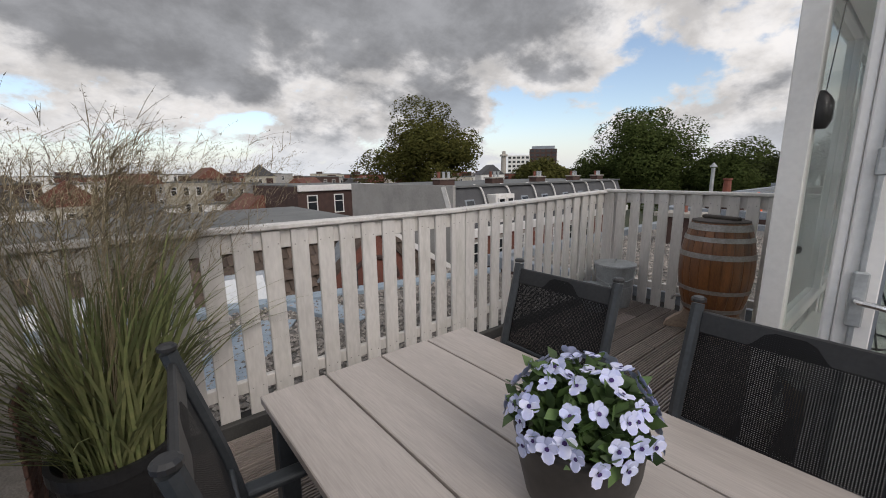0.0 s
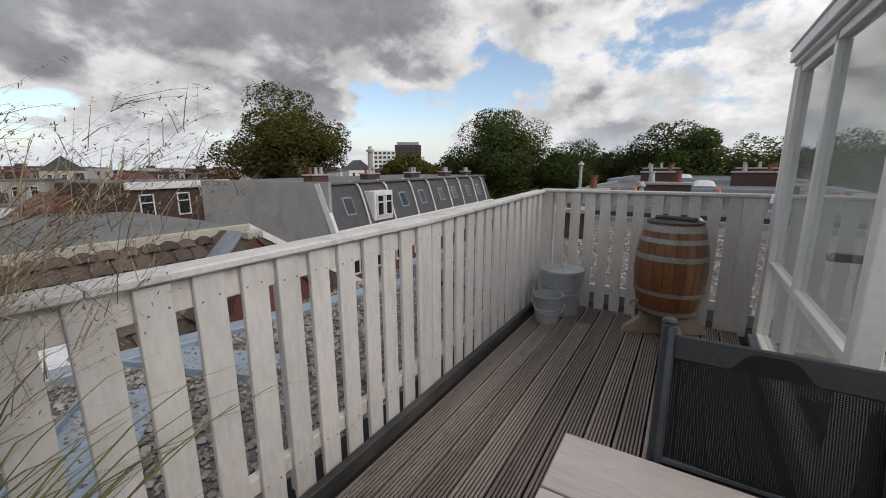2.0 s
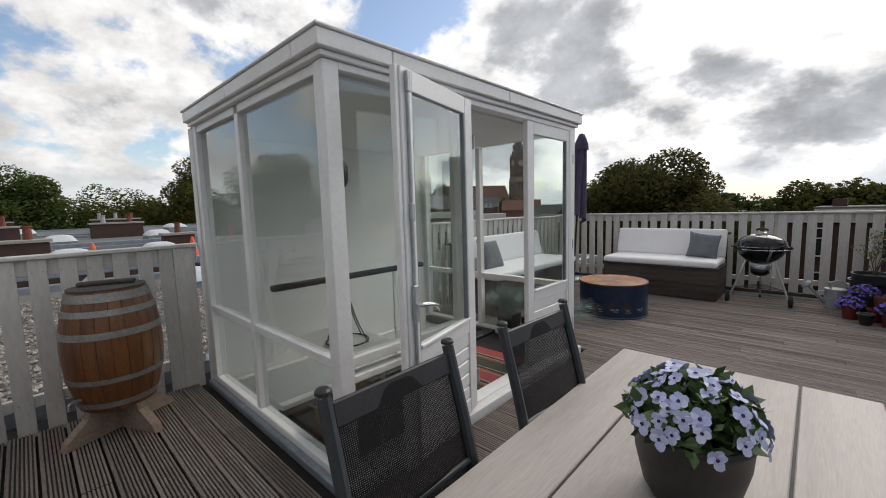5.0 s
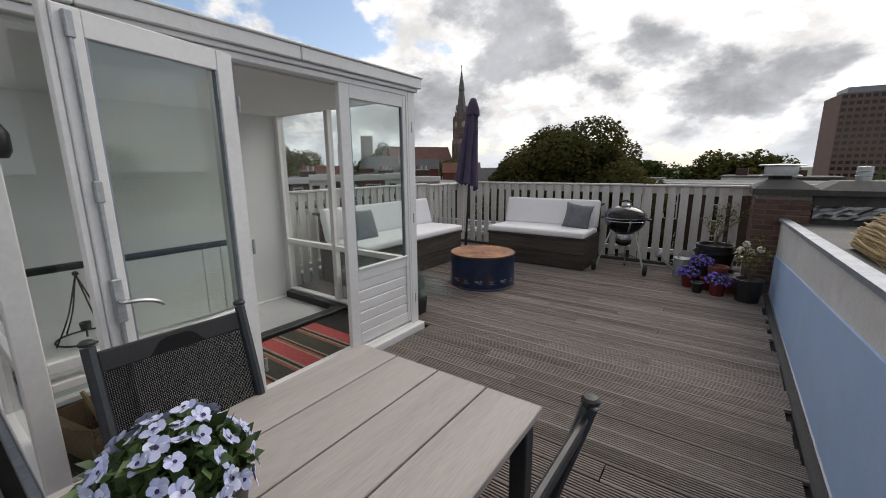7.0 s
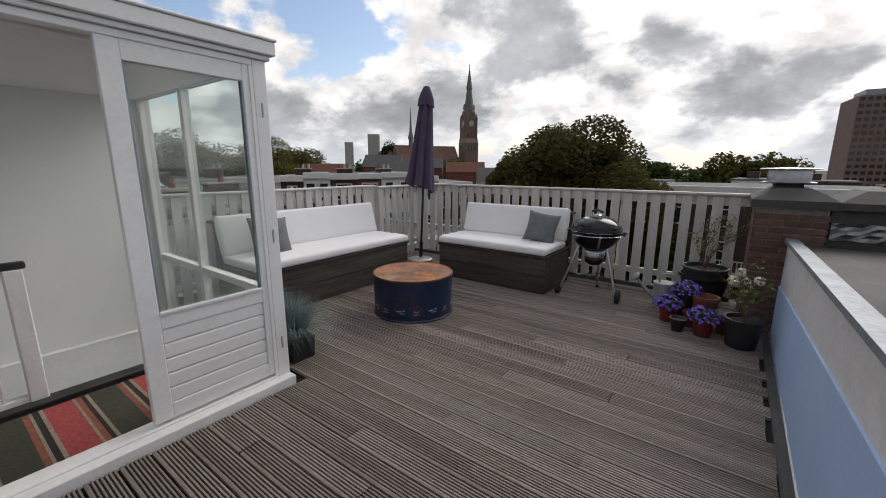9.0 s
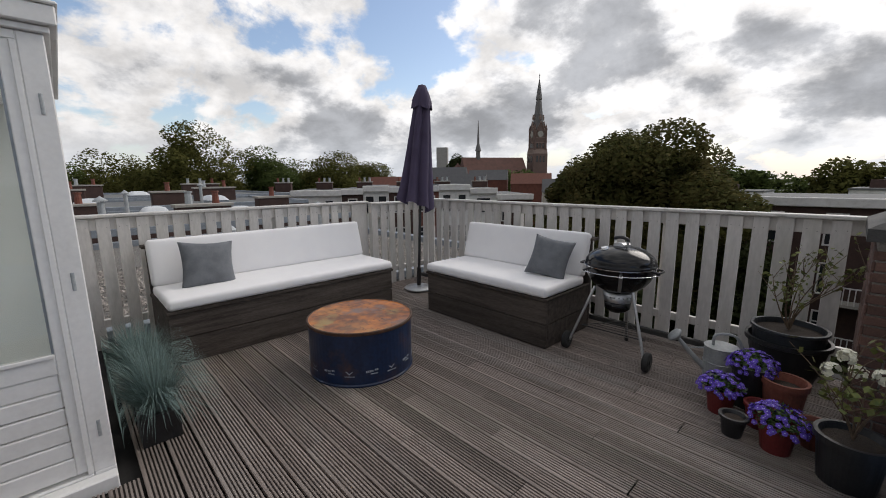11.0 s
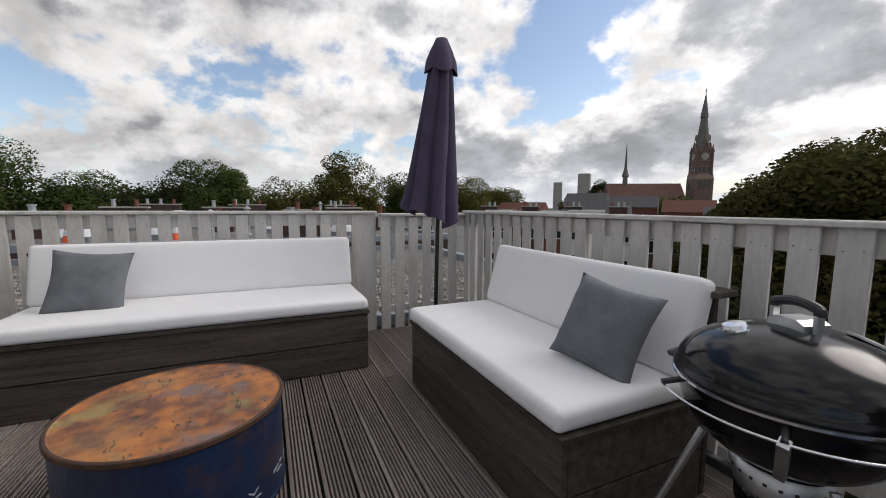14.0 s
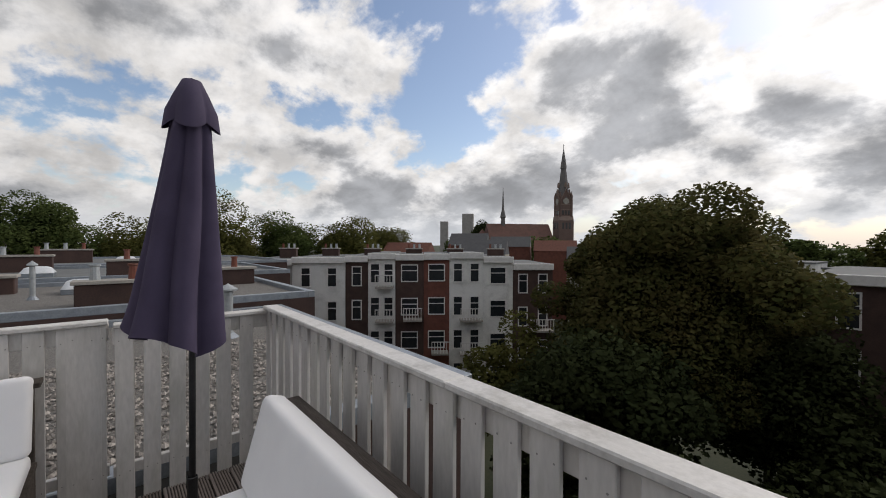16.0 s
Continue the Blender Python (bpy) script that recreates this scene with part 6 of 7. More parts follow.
for k, (x, y, top, r) in enumerate(((20, -110, 4.4, 12), (-2, -118, 4.0, 12), (44, -118, 3.0, 11), (70, -100, 3.4, 10), (-60, -100, 5, 14), (-90, -80, 5, 14), (95, -92, 4.5, 8), (118, -60, 4.5, 12), (120, -20, 4.2, 14), (126, 20, 4.2, 14), (130, 55, 3.6, 12))):
    tree(x, y, top, r, r * 0.7, 11, (LEAF_A, LEAF_B, LEAF_D)[k % 3], "green trees along the skyline", 60, 90, 0.9, 30 + k)


# ---- plants and small things on the terrace ----
GRASSBLADE = surface("dry_green_blades", (0.105, 0.130, 0.046), (0.19, 0.19, 0.08), 0.7, 3, 30, 0.0, island=True, rand=0.4)
PLUME = surface("straw_plumes", (0.30, 0.25, 0.16), (0.20, 0.16, 0.10), 0.9, 5, 30, 0.0, island=True, rand=0.35)
FESCUE = surface("blue_fescue_blades", (0.19, 0.265, 0.25), (0.12, 0.175, 0.16), 0.7, 6, 40, 0.0, island=True, rand=0.4)
PLEAF = surface("pansy_leaves", (0.045, 0.085, 0.022), (0.075, 0.125, 0.035), 0.55, 12, 60, 0.1, island=True, rand=0.35)
PETAL = surface("lilac_petals", (0.40, 0.44, 0.70), (0.60, 0.63, 0.80), 0.7, 18, 60, 0.0, island=True, rand=0.22)
PETALW = surface("pale_petals", (0.66, 0.67, 0.82), (0.48, 0.51, 0.78), 0.7, 18, 60, 0.0, island=True, rand=0.12)
PETALP = surface("violet_petals", (0.10, 0.055, 0.42), (0.17, 0.09, 0.52), 0.7, 18, 60, 0.0, island=True, rand=0.35)
PETALC = surface("white_petals", (0.75, 0.74, 0.62), (0.66, 0.64, 0.50), 0.7, 18, 60, 0.0)
EYE = surface("flower_eye", (0.025, 0.012, 0.09), (0.05, 0.02, 0.12), 0.8, 20, 60, 0.0)
TWIG = surface("twig_bark", (0.16, 0.11, 0.07), (0.10, 0.07, 0.045), 0.9, 20, 80, 0.3)
YLEAF = surface("yellow_green_leaves", (0.17, 0.17, 0.035), (0.09, 0.12, 0.03), 0.6, 12, 60, 0.1, island=True, rand=0.35)
STRAW = surface("straw", (0.42, 0.31, 0.15), (0.27, 0.19, 0.085), 0.9, 10, 60, 0.2, island=True, rand=0.3)
CARD = surface("brown_cardboard", (0.22, 0.145, 0.075), (0.16, 0.10, 0.055), 0.85, 8, 60, 0.1)


def from_quads(name, quads, mat, parent, label=""):
    q = np.asarray(quads, float)
    n = len(q)
    me = bpy.data.meshes.new(name)
    me.vertices.add(n * 4)
    me.vertices.foreach_set("co", q.reshape(-1))
    me.loops.add(n * 4)
    me.loops.foreach_set("vertex_index", np.arange(n * 4))
    me.polygons.add(n)
    me.polygons.foreach_set("loop_start", np.arange(0, n * 4, 4))
    me.update()
    me.materials.append(mat)
    ob = new(name, me)
    ob.parent = parent
    return tagged(ob, label)


def ribbons(name, paths, width, mat, parent, label="", taper=True):
    """Thin blades along paths, joined strip by strip so that each blade is one island."""
    verts, faces = [], []
    for path, w in zip(paths, width):
        p = [Vector(q) for q in path]
        side = (p[-1] - p[0]).cross(Vector((0.3, 0.2, 1)))
        side = side.normalized() if side.length > 1e-6 else Vector((1, 0, 0))
        for i, q in enumerate(p):
            ww = w * (1 - (i / (len(p) - 1)) ** 2 * 0.92) if taper else w
            verts += [q - side * ww / 2, q + side * ww / 2]
            if i:
                k = len(verts)
                faces.append((k - 4, k - 3, k - 1, k - 2))
    me = bpy.data.meshes.new(name)
    me.from_pydata([tuple(v) for v in verts], [], faces)
    me.materials.append(mat)
    ob = new(name, me)
    ob.parent = parent
    return tagged(ob, label)


def pot_mesh(r0, r1, h, rim=0.012, n=36):
    return lathe([(0, 0), (r0, 0), (r0 + (r1 - r0) * 0.9, h * 0.86), (r1 + rim, h * 0.87), (r1 + rim, h), (r1 - 0.008, h), (r0 * 0.97, h * 0.80), (0, h * 0.80)], n)


def soil(r, z):
    return lathe([(r, z), (r * 0.6, z + 0.006), (0, z + 0.010)], 24)


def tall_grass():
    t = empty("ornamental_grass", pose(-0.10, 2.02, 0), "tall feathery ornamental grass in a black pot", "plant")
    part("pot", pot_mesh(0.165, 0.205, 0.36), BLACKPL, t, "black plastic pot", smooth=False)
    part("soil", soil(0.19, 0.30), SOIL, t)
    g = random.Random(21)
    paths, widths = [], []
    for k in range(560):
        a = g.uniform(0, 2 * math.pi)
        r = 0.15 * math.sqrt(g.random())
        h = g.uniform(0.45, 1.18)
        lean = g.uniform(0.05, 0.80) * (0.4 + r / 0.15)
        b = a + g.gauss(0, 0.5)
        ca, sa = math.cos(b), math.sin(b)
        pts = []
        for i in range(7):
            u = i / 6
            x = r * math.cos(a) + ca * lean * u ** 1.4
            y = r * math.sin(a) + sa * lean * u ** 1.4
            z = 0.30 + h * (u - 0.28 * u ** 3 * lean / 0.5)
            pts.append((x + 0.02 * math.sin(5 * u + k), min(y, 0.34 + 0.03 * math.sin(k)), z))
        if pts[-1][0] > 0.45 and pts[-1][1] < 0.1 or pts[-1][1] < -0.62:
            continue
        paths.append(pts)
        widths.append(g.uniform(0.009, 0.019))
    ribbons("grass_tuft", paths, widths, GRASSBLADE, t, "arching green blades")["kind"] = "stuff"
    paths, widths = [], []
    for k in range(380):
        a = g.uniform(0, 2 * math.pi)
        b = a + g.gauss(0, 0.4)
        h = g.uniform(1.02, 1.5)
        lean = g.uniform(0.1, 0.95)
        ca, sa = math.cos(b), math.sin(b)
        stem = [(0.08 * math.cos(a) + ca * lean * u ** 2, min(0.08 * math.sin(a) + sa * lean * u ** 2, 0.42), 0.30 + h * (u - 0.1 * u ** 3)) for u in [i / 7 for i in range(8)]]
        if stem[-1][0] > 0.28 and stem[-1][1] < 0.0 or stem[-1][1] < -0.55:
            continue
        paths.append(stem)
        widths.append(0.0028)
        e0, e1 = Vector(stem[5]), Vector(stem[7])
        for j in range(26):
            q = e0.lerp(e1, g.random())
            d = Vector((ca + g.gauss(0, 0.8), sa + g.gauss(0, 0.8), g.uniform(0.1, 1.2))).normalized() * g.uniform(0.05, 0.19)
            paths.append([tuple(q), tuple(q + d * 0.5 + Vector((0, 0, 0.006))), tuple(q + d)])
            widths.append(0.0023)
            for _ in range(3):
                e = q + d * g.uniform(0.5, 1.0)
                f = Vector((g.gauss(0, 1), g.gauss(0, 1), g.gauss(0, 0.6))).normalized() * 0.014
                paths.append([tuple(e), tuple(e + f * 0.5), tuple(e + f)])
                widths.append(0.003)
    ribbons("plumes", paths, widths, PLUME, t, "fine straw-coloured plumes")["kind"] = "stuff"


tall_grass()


def leaves_on(g, centres, size, up=0.5):
    quads = []
    for c in centres:
        a = Vector((g.gauss(0, 1), g.gauss(0, 1), g.gauss(up, 0.6))).normalized()
        b = a.cross(Vector((g.gauss(0, 1), g.gauss(0, 1), g.gauss(0, 1)))).normalized()
        s = size * g.uniform(0.7, 1.3)
        c = Vector(c)
        quads.append([tuple(c), tuple(c + a * s * 0.5 + b * s * 0.28), tuple(c + a * s), tuple(c + a * s * 0.5 - b * s * 0.28)])
    return quads


def bloom_mesh(name, petals, r, mats):
    """A five-petalled flower facing local +z, slightly cupped, with a dark eye."""
    bm = bmesh.new()
    for k, (ang, rr, mi) in enumerate(petals):
        ca, sa = math.cos(ang), math.sin(ang)
        vs = []
        for i in range(8):
            u = 2 * math.pi * i / 8
            px, py = rr * (0.55 + 0.52 * math.cos(u)), rr * 0.50 * math.sin(u)
            d = math.hypot(px, py)
            vs.append(bm.verts.new((ca * px - sa * py, sa * px + ca * py, 0.001 * k + 0.22 * d * d / r + 0.0012 * math.sin(3 * u))))
        f = bm.faces.new(vs)
        f.material_index = mi
    vs = [bm.verts.new((r * 0.20 * math.cos(2 * math.pi * i / 7), r * 0.20 * math.sin(2 * math.pi * i / 7), 0.0075)) for i in range(7)]
    f = bm.faces.new(vs)
    f.material_index = 2
    me = bpy.data.meshes.new(name)
    bm.normal_update(); bm.to_mesh(me); bm.free()
    for m in mats:
        me.materials.append(m)
    return me


def pansies():
    t = empty("pansy_pot", pose(0.705, 0.425, 0.7505), "dark bowl of lilac pansies on the garden table", "flower pot")
    part("pot", lathe([(0, 0), (0.088, 0), (0.105, 0.03), (0.124, 0.11), (0.128, 0.165), (0.134, 0.172), (0.132, 0.186), (0.122, 0.184), (0.112, 0.14), (0, 0.14)], 40), OLIVEPOT, t, "dark brown glazed bowl", smooth=True)
    part("soil", soil(0.113, 0.15), SOIL, t)
    g = random.Random(9)

    def dome(shrink):
        v = Vector((g.gauss(0, 1), g.gauss(0, 1), abs(g.gauss(0.25, 0.8)))).normalized()
        return v, Vector((v.x * 0.142, v.y * 0.142, 0.182 + v.z * 0.125)) * 1.0 if shrink == 1 else Vector((v.x * 0.142 * shrink, v.y * 0.142 * shrink, 0.182 + v.z * 0.125 * shrink))
    cen = [dome(g.uniform(0.45, 1.0))[1] for _ in range(850)]
    from_quads("leaves", leaves_on(g, cen, 0.042, 0.2), PLEAF, t, "fresh green leaves")["kind"] = "stuff"
    pet = [(math.pi / 2 + 0.55, 0.024, 0), (math.pi / 2 - 0.55, 0.024, 0), (math.pi - 0.1, 0.021, 1), (0.1, 0.021, 1), (-math.pi / 2, 0.025, 1)]
    meshes = [bloom_mesh("flower", [(a, r * s, (mi if k else 0)) for a, r, mi in pet], 0.024 * s, (PETAL, PETALW, EYE)) for k, s in ((0, 0.90), (1, 0.98), (1, 0.80))]
    placed = []
    tries = 0
    while len(placed) < 66 and tries < 4000:
        tries += 1
        v, c = dome(1)
        c = c * g.uniform(1.0, 1.05)
        if any((c - q).length < 0.026 for q in placed):
            continue
        placed.append(c)
        nrm = (v + Vector((g.gauss(0, 0.25), g.gauss(0, 0.25), -0.05))).normalized()
        rot = nrm.to_track_quat("Z", "Y").to_matrix().to_4x4()
        share("flower", meshes[g.randrange(3)], t, Matrix.Translation(c) @ rot @ pose(0, 0, 0, 0, 0, g.uniform(-25, 25)))


pansies()


def fescue(x, y, seed):
    t = empty("fescue_pot", pose(x, y, 0), "blue fescue grass in a dark square pot", "plant", "fescue pots")
    part("pot", prism([(-0.09, 0), (0.09, 0), (0.11, 0.19), (-0.11, 0.19)], -0.10, 0.10), BLACKPL, t, "dark square pot")
    g = random.Random(seed)
    paths, widths = [], []
    for k in range(1300):
        a = g.uniform(0, 2 * math.pi)
        lean = g.uniform(0.02, 0.42)
        h = g.uniform(0.24, 0.46)
        ca, sa = math.cos(a), math.sin(a)
        r = g.uniform(0, 0.07)
        paths.append([(ca * (r + lean * u ** 1.3), max(-0.3, min(sa * (r + lean * u ** 1.3), 0.19)), 0.18 + h * u - 0.62 * lean * u ** 3) for u in (0, 0.3, 0.6, 0.85, 1.0)])
        widths.append(0.0032)
    ribbons("grass_tuft", paths, widths, FESCUE, t, "blue-green needle blades")["kind"] = "stuff"


for k, x in enumerate((2.50, 2.84, 3.18)):
    fescue(x, -2.47, 40 + k)


def campanula(x, y, z, r0, r1, h, mat, seed, spread, label, potlabel):
    t = empty("flower_pot", pose(x, y, z), label, "flower pot", "flower pots")
    part("pot", pot_mesh(r0, r1, h, 0.008, 28), mat, t, potlabel)
    part("soil", soil(r1 * 0.93, h * 0.86), SOIL, t)
    g = random.Random(seed)

    def dome(s):
        v = Vector((g.gauss(0, 1), g.gauss(0, 1), abs(g.gauss(0.2, 0.8)))).normalized()
        return v, Vector((v.x * spread * s, v.y * spread * s, h * 0.92 + v.z * spread * 0.85 * s))
    from_quads("leaves", leaves_on(g, [dome(g.uniform(0.4, 0.98))[1] for _ in range(420)], 0.028, 0.3), PLEAF, t, "green leaves")["kind"] = "stuff"
    me = bloom_mesh("flower", [(2 * math.pi * k / 5, 0.0155, 0) for k in range(5)], 0.0155, (PETALP, PETALP, PETAL))
    for k in range(120):
        v, c = dome(g.uniform(0.94, 1.1))
        rot = (v + Vector((g.gauss(0, 0.4), g.gauss(0, 0.4), 0.2))).normalized().to_track_quat("Z", "Y").to_matrix().to_4x4()
        share("flower", me, t, Matrix.Translation(c) @ rot)


REDPOT = surface("red_plastic_pot", (0.17, 0.022, 0.020), (0.12, 0.016, 0.015), 0.5, 8, 60, 0.05)
campanula(0.15, -5.24, 0, 0.065, 0.088, 0.17, REDPOT, 61, 0.125, "violet bellflowers in a red pot", "dark red pot")
campanula(-0.17, -5.01, 0, 0.070, 0.092, 0.17, REDPOT, 62, 0.135, "violet bellflowers in a red pot", "dark red pot")
campanula(0.03, -5.46, 0, 0.090, 0.115, 0.30, BLACKPL, 63, 0.135, "violet bellflowers in a tall black pot", "black pot")


def plain_pot(x, y, r0, r1, h, mat, label):
    t = empty("empty_pot", pose(x, y, 0), label, "flower pot", "flower pots")
    part("pot", pot_mesh(r0, r1, h, 0.008, 28), mat, t)
    part("soil", soil(r1 * 0.92, h * 0.82), SOIL, t)


plain_pot(0.035, -5.00, 0.05, 0.07, 0.13, BLACKPL, "small black plastic pot on the deck")
plain_pot(-0.15, -5.40, 0.09, 0.115, 0.28, TERRA, "terracotta pot among the flowers")
plain_pot(-0.32, -5.20, 0.06, 0.08, 0.15, TERRA, "small terracotta pot among the flowers")
plain_pot(-0.06, -5.22, 0.06, 0.078, 0.15, REDPOT, "small red pot among the flowers")


def shrub(x, y, z, seed, n, height, spread, parent, leafmat, count, leafsize, bias=0.0):
    g = random.Random(seed)
    tips = []
    for k in range(n):
        a = 2 * math.pi * k / n + g.uniform(-0.3, 0.3)
        l = spread * g.uniform(0.45, 1.0)
        hh = height * g.uniform(0.65, 1.0)
        pts = smooth_path([(x, y, z), (x + 0.25 * l * math.cos(a), y + 0.25 * l * math.sin(a), z + hh * 0.35), (x + bias * 0.6 + 0.7 * l * math.cos(a + 0.2), y + 0.7 * l * math.sin(a + 0.2), z + hh * 0.7), (x + bias + l * math.cos(a), y + l * math.sin(a), z + hh)], 3)
        part("branch", tube(pts, 0.006, 5, taper=0.0018), TWIG, parent)
        for j in range(3):
            i = g.randrange(4, len(pts) - 1)
            e = Vector(pts[i]) + Vector((g.gauss(0, 0.10), g.gauss(0, 0.10), g.uniform(0.08, 0.22)))
            part("branch", tube([tuple(pts[i]), tuple(Vector(pts[i]).lerp(e, 0.5) + Vector((0.01, 0, 0.02))), tuple(e)], 0.003, 5, taper=0.0012), TWIG, parent)
            tips.append((Vector(pts[i]), e))
        tips.append((Vector(pts[-4]), Vector(pts[-1])))
    cen = []
    for k in range(count):
        a, b = g.choice(tips)
        cen.append(a.lerp(b, g.random()) + Vector((g.gauss(0, 0.018), g.gauss(0, 0.018), g.gauss(0, 0.018))))
    from_quads("leaves", leaves_on(g, cen, leafsize, 0.2), leafmat, parent)["kind"] = "stuff"
    return tips


def big_planter():
    t = empty("planter", pose(-0.09, -5.98, 0), "large dark bowl planter with a thin yellowing shrub", "planter")
    part("bowl", lathe([(0, 0), (0.15, 0), (0.195, 0.14), (0.235, 0.34), (0.255, 0.35), (0.255, 0.38), (0.235, 0.38), (0.225, 0.30), (0, 0.30)], 40), BLACKPL, t, "black outer bowl")
    part("inner_bowl", lathe([(0.20, 0.301), (0.218, 0.44), (0.23, 0.45), (0.228, 0.465), (0.208, 0.465), (0.20, 0.42), (0, 0.42)], 36), GREYMETAL, t, "dark grey inner pot")
    part("soil", soil(0.199, 0.425), SOIL, t)
    shrub(0, 0, 0.43, 71, 8, 0.62, 0.34, t, YLEAF, 260, 0.038, -0.13)


big_planter()


def white_flower_pot():
    t = empty("hydrangea_pot", pose(-0.46, -4.95, 0), "white flowering shrub in a big black nursery pot", "flower pot")
    part("pot", pot_mesh(0.115, 0.140, 0.26), BLACKPL, t, "black nursery pot")
    part("soil", soil(0.13, 0.225), SOIL, t)
    shrub(0, 0, 0.24, 74, 6, 0.40, 0.20, t, YLEAF, 110, 0.05)
    g = random.Random(4)
    me = bloom_mesh("flower", [(2 * math.pi * k / 5, 0.016, 0) for k in range(5)], 0.016, (PETALC, PETALC, PETALC))
    for c in ((0.12, 0.06, 0.60), (-0.06, 0.05, 0.62), (0.02, -0.10, 0.56), (0.07, -0.02, 0.66)):
        for k in range(16):
            v = Vector((g.gauss(0, 1), g.gauss(0, 1), g.gauss(0.4, 1))).normalized()
            share("flower", me, t, Matrix.Translation(Vector(c) + v * 0.032) @ v.to_track_quat("Z", "Y").to_matrix().to_4x4())


white_flower_pot()


def watering_can():
    w = empty("watering_can", pose(0.27, -5.78, 0, 0, 0, 28), "zinc watering can with a round rose, standing on the deck", "watering can")
    part("body", lathe([(0, 0), (0.105, 0), (0.108, 0.01), (0.112, 0.13), (0.116, 0.135), (0.112, 0.14), (0.112, 0.25), (0.116, 0.258), (0.0, 0.262)], 32), ZINC, w)
    part("spout", tube(smooth_path([(0.10, 0, 0.07), (0.19, 0, 0.16), (0.30, 0, 0.29)]), 0.024, 12, taper=0.014), ZINC, w)
    part("rose", lathe([(0.014, 0), (0.058, 0.035), (0.062, 0.045), (0.05, 0.060), (0, 0.066)], 24), ZINC, w, "round pale rose", smooth=True, m=pose(0.295, 0, 0.285, 0, 48, 0))
    part("strut", tube([(0.10, 0, 0.235), (0.235, 0, 0.215)], 0.006, 8), ZINC, w)
    part("handle", tube(smooth_path([(0.055, 0, 0.26), (0.045, 0, 0.345), (-0.06, 0, 0.355), (-0.115, 0, 0.31), (-0.15, 0, 0.20), (-0.11, 0, 0.09)]), 0.011, 8), ZINC, w)


watering_can()


# ---- the chimney pier at the deck's corner, brick by brick ----
def brick_pier(name, x0, x1, y0, y1, top, label):
    p = empty(name, pose(0, 0, 0), label, "brick pier", kind="structure")
    part("core", box(x0 + 0.012, x1 - 0.012, y0 + 0.012, y1 - 0.012, -0.2, top), MORTAR, p)
    L, H, D = 0.205, 0.050, 0.014
    me = {}

    def brick(w, d):
        k = (round(w, 3), round(d, 3))
        if k not in me:
            bm = box(-w / 2, w / 2, -d / 2, d / 2, 0, H, 0.003)
            me[k] = bpy.data.meshes.new("brick")
            bm.normal_update(); bm.to_mesh(me[k]); bm.free()
            me[k].materials.append(BRICKM)
        return me[k]
    z, row = -0.02, 0
    while z + H < top:
        for face in range(2):
            a, b = (x0, x1) if face == 0 else (y0, y1)
            s = a - (L / 2 if row % 2 else 0)
            while s < b:
                q0, q1 = max(s, a), min(s + L, b)
                if q1 - q0 > 0.03:
                    w = q1 - q0 - 0.010
                    if face == 0:
                        share("brick", brick(w, D), p, pose((q0 + q1) / 2, y1 - D / 2 + rnd.uniform(0, 0.003), z))
                    else:
                        share("brick", brick(D, w), p, pose(x1 - D / 2 + rnd.uniform(0, 0.003), (q0 + q1) / 2, z))
                s += L + 0.0
        z += H + 0.012
        row += 1
    return p


pier = brick_pier("chimney_pier", -0.95, -0.43, -6.30, -5.42, 1.20, "dark brick chimney pier with a weathered hipped capping")


def hipped(x0, x1, y0, y1, z0, z1, z2, inset):
    """A slab from z0 to z1 with a low hipped top up to z2."""
    bm = bmesh.new()
    rings = []
    for z, k in ((z0, 0.0), (z1, 0.0), (z2 - 0.02, inset * 0.8), (z2, inset)):
        rings.append([bm.verts.new(q) for q in ((x0 + k, y0 + k, z), (x1 - k, y0 + k, z), (x1 - k, y1 - k, z), (x0 + k, y1 - k, z))])
    for a, b in zip(rings, rings[1:]):
        for k in range(4):
            bm.faces.new((a[k], a[(k + 1) % 4], b[(k + 1) % 4], b[k]))
    bm.faces.new(rings[-1])
    bm.faces.new(rings[0][::-1])
    return bm


part("capping", hipped(-0.99, -0.39, -6.34, -5.38, 1.20, 1.27, 1.37, 0.17), BITUMEN, pier, "dark weathered capping")
part("stack", box(-1.75, -0.96, -6.28, -5.52, 0.6, 1.199), BITUMEN, pier, "black tarred lower stack")
part("capping", hipped(-1.79, -0.995, -6.32, -5.47, 1.20, 1.26, 1.36, 0.18), BITUMEN, pier, "dark weathered capping")
crumple = bmesh.new()
grid = [[crumple.verts.new((-1.74 + 0.77 * a / 16, -5.50 + 0.022 * noise.noise(Vector((a * 0.7, b * 0.9, 2.0))), 0.935 + 0.15 * b / 5 + 0.012 * noise.noise(Vector((a * 0.5, b, 7.0))))) for b in range(6)] for a in range(17)]
for a in range(16):
    for b in range(5):
        crumple.faces.new((grid[a + 1][b], grid[a][b], grid[a][b + 1], grid[a + 1][b + 1]))
bmesh.ops.solidify(crumple, geom=crumple.faces[:], thickness=0.006)
part("flashing", crumple, ALU, pier, "crumpled silver flashing")
v = empty("roof_vent", pose(-0.66, -5.86, 1.36), "pale round metal cowl between two plates on the chimney", "vent")
part("base", box(-0.11, 0.11, -0.11, 0.11, 0, 0.05, 0.01), BITUMEN, v)
part("plate", lathe([(0, 0.051), (0.21, 0.051), (0.215, 0.058), (0.19, 0.066), (0, 0.066)], 28), ALU, v)
part("body", lathe([(0.165, 0.066), (0.17, 0.12), (0.165, 0.175)], 28), ALU, v, smooth=True)
part("cap", lathe([(0.0, 0.176), (0.23, 0.176), (0.235, 0.184), (0.22, 0.192), (0, 0.20)], 28), ALU, v)
v = empty("roof_vent", pose(-1.40, -5.88, 1.361), "small grey ribbed flue on the chimney", "vent")
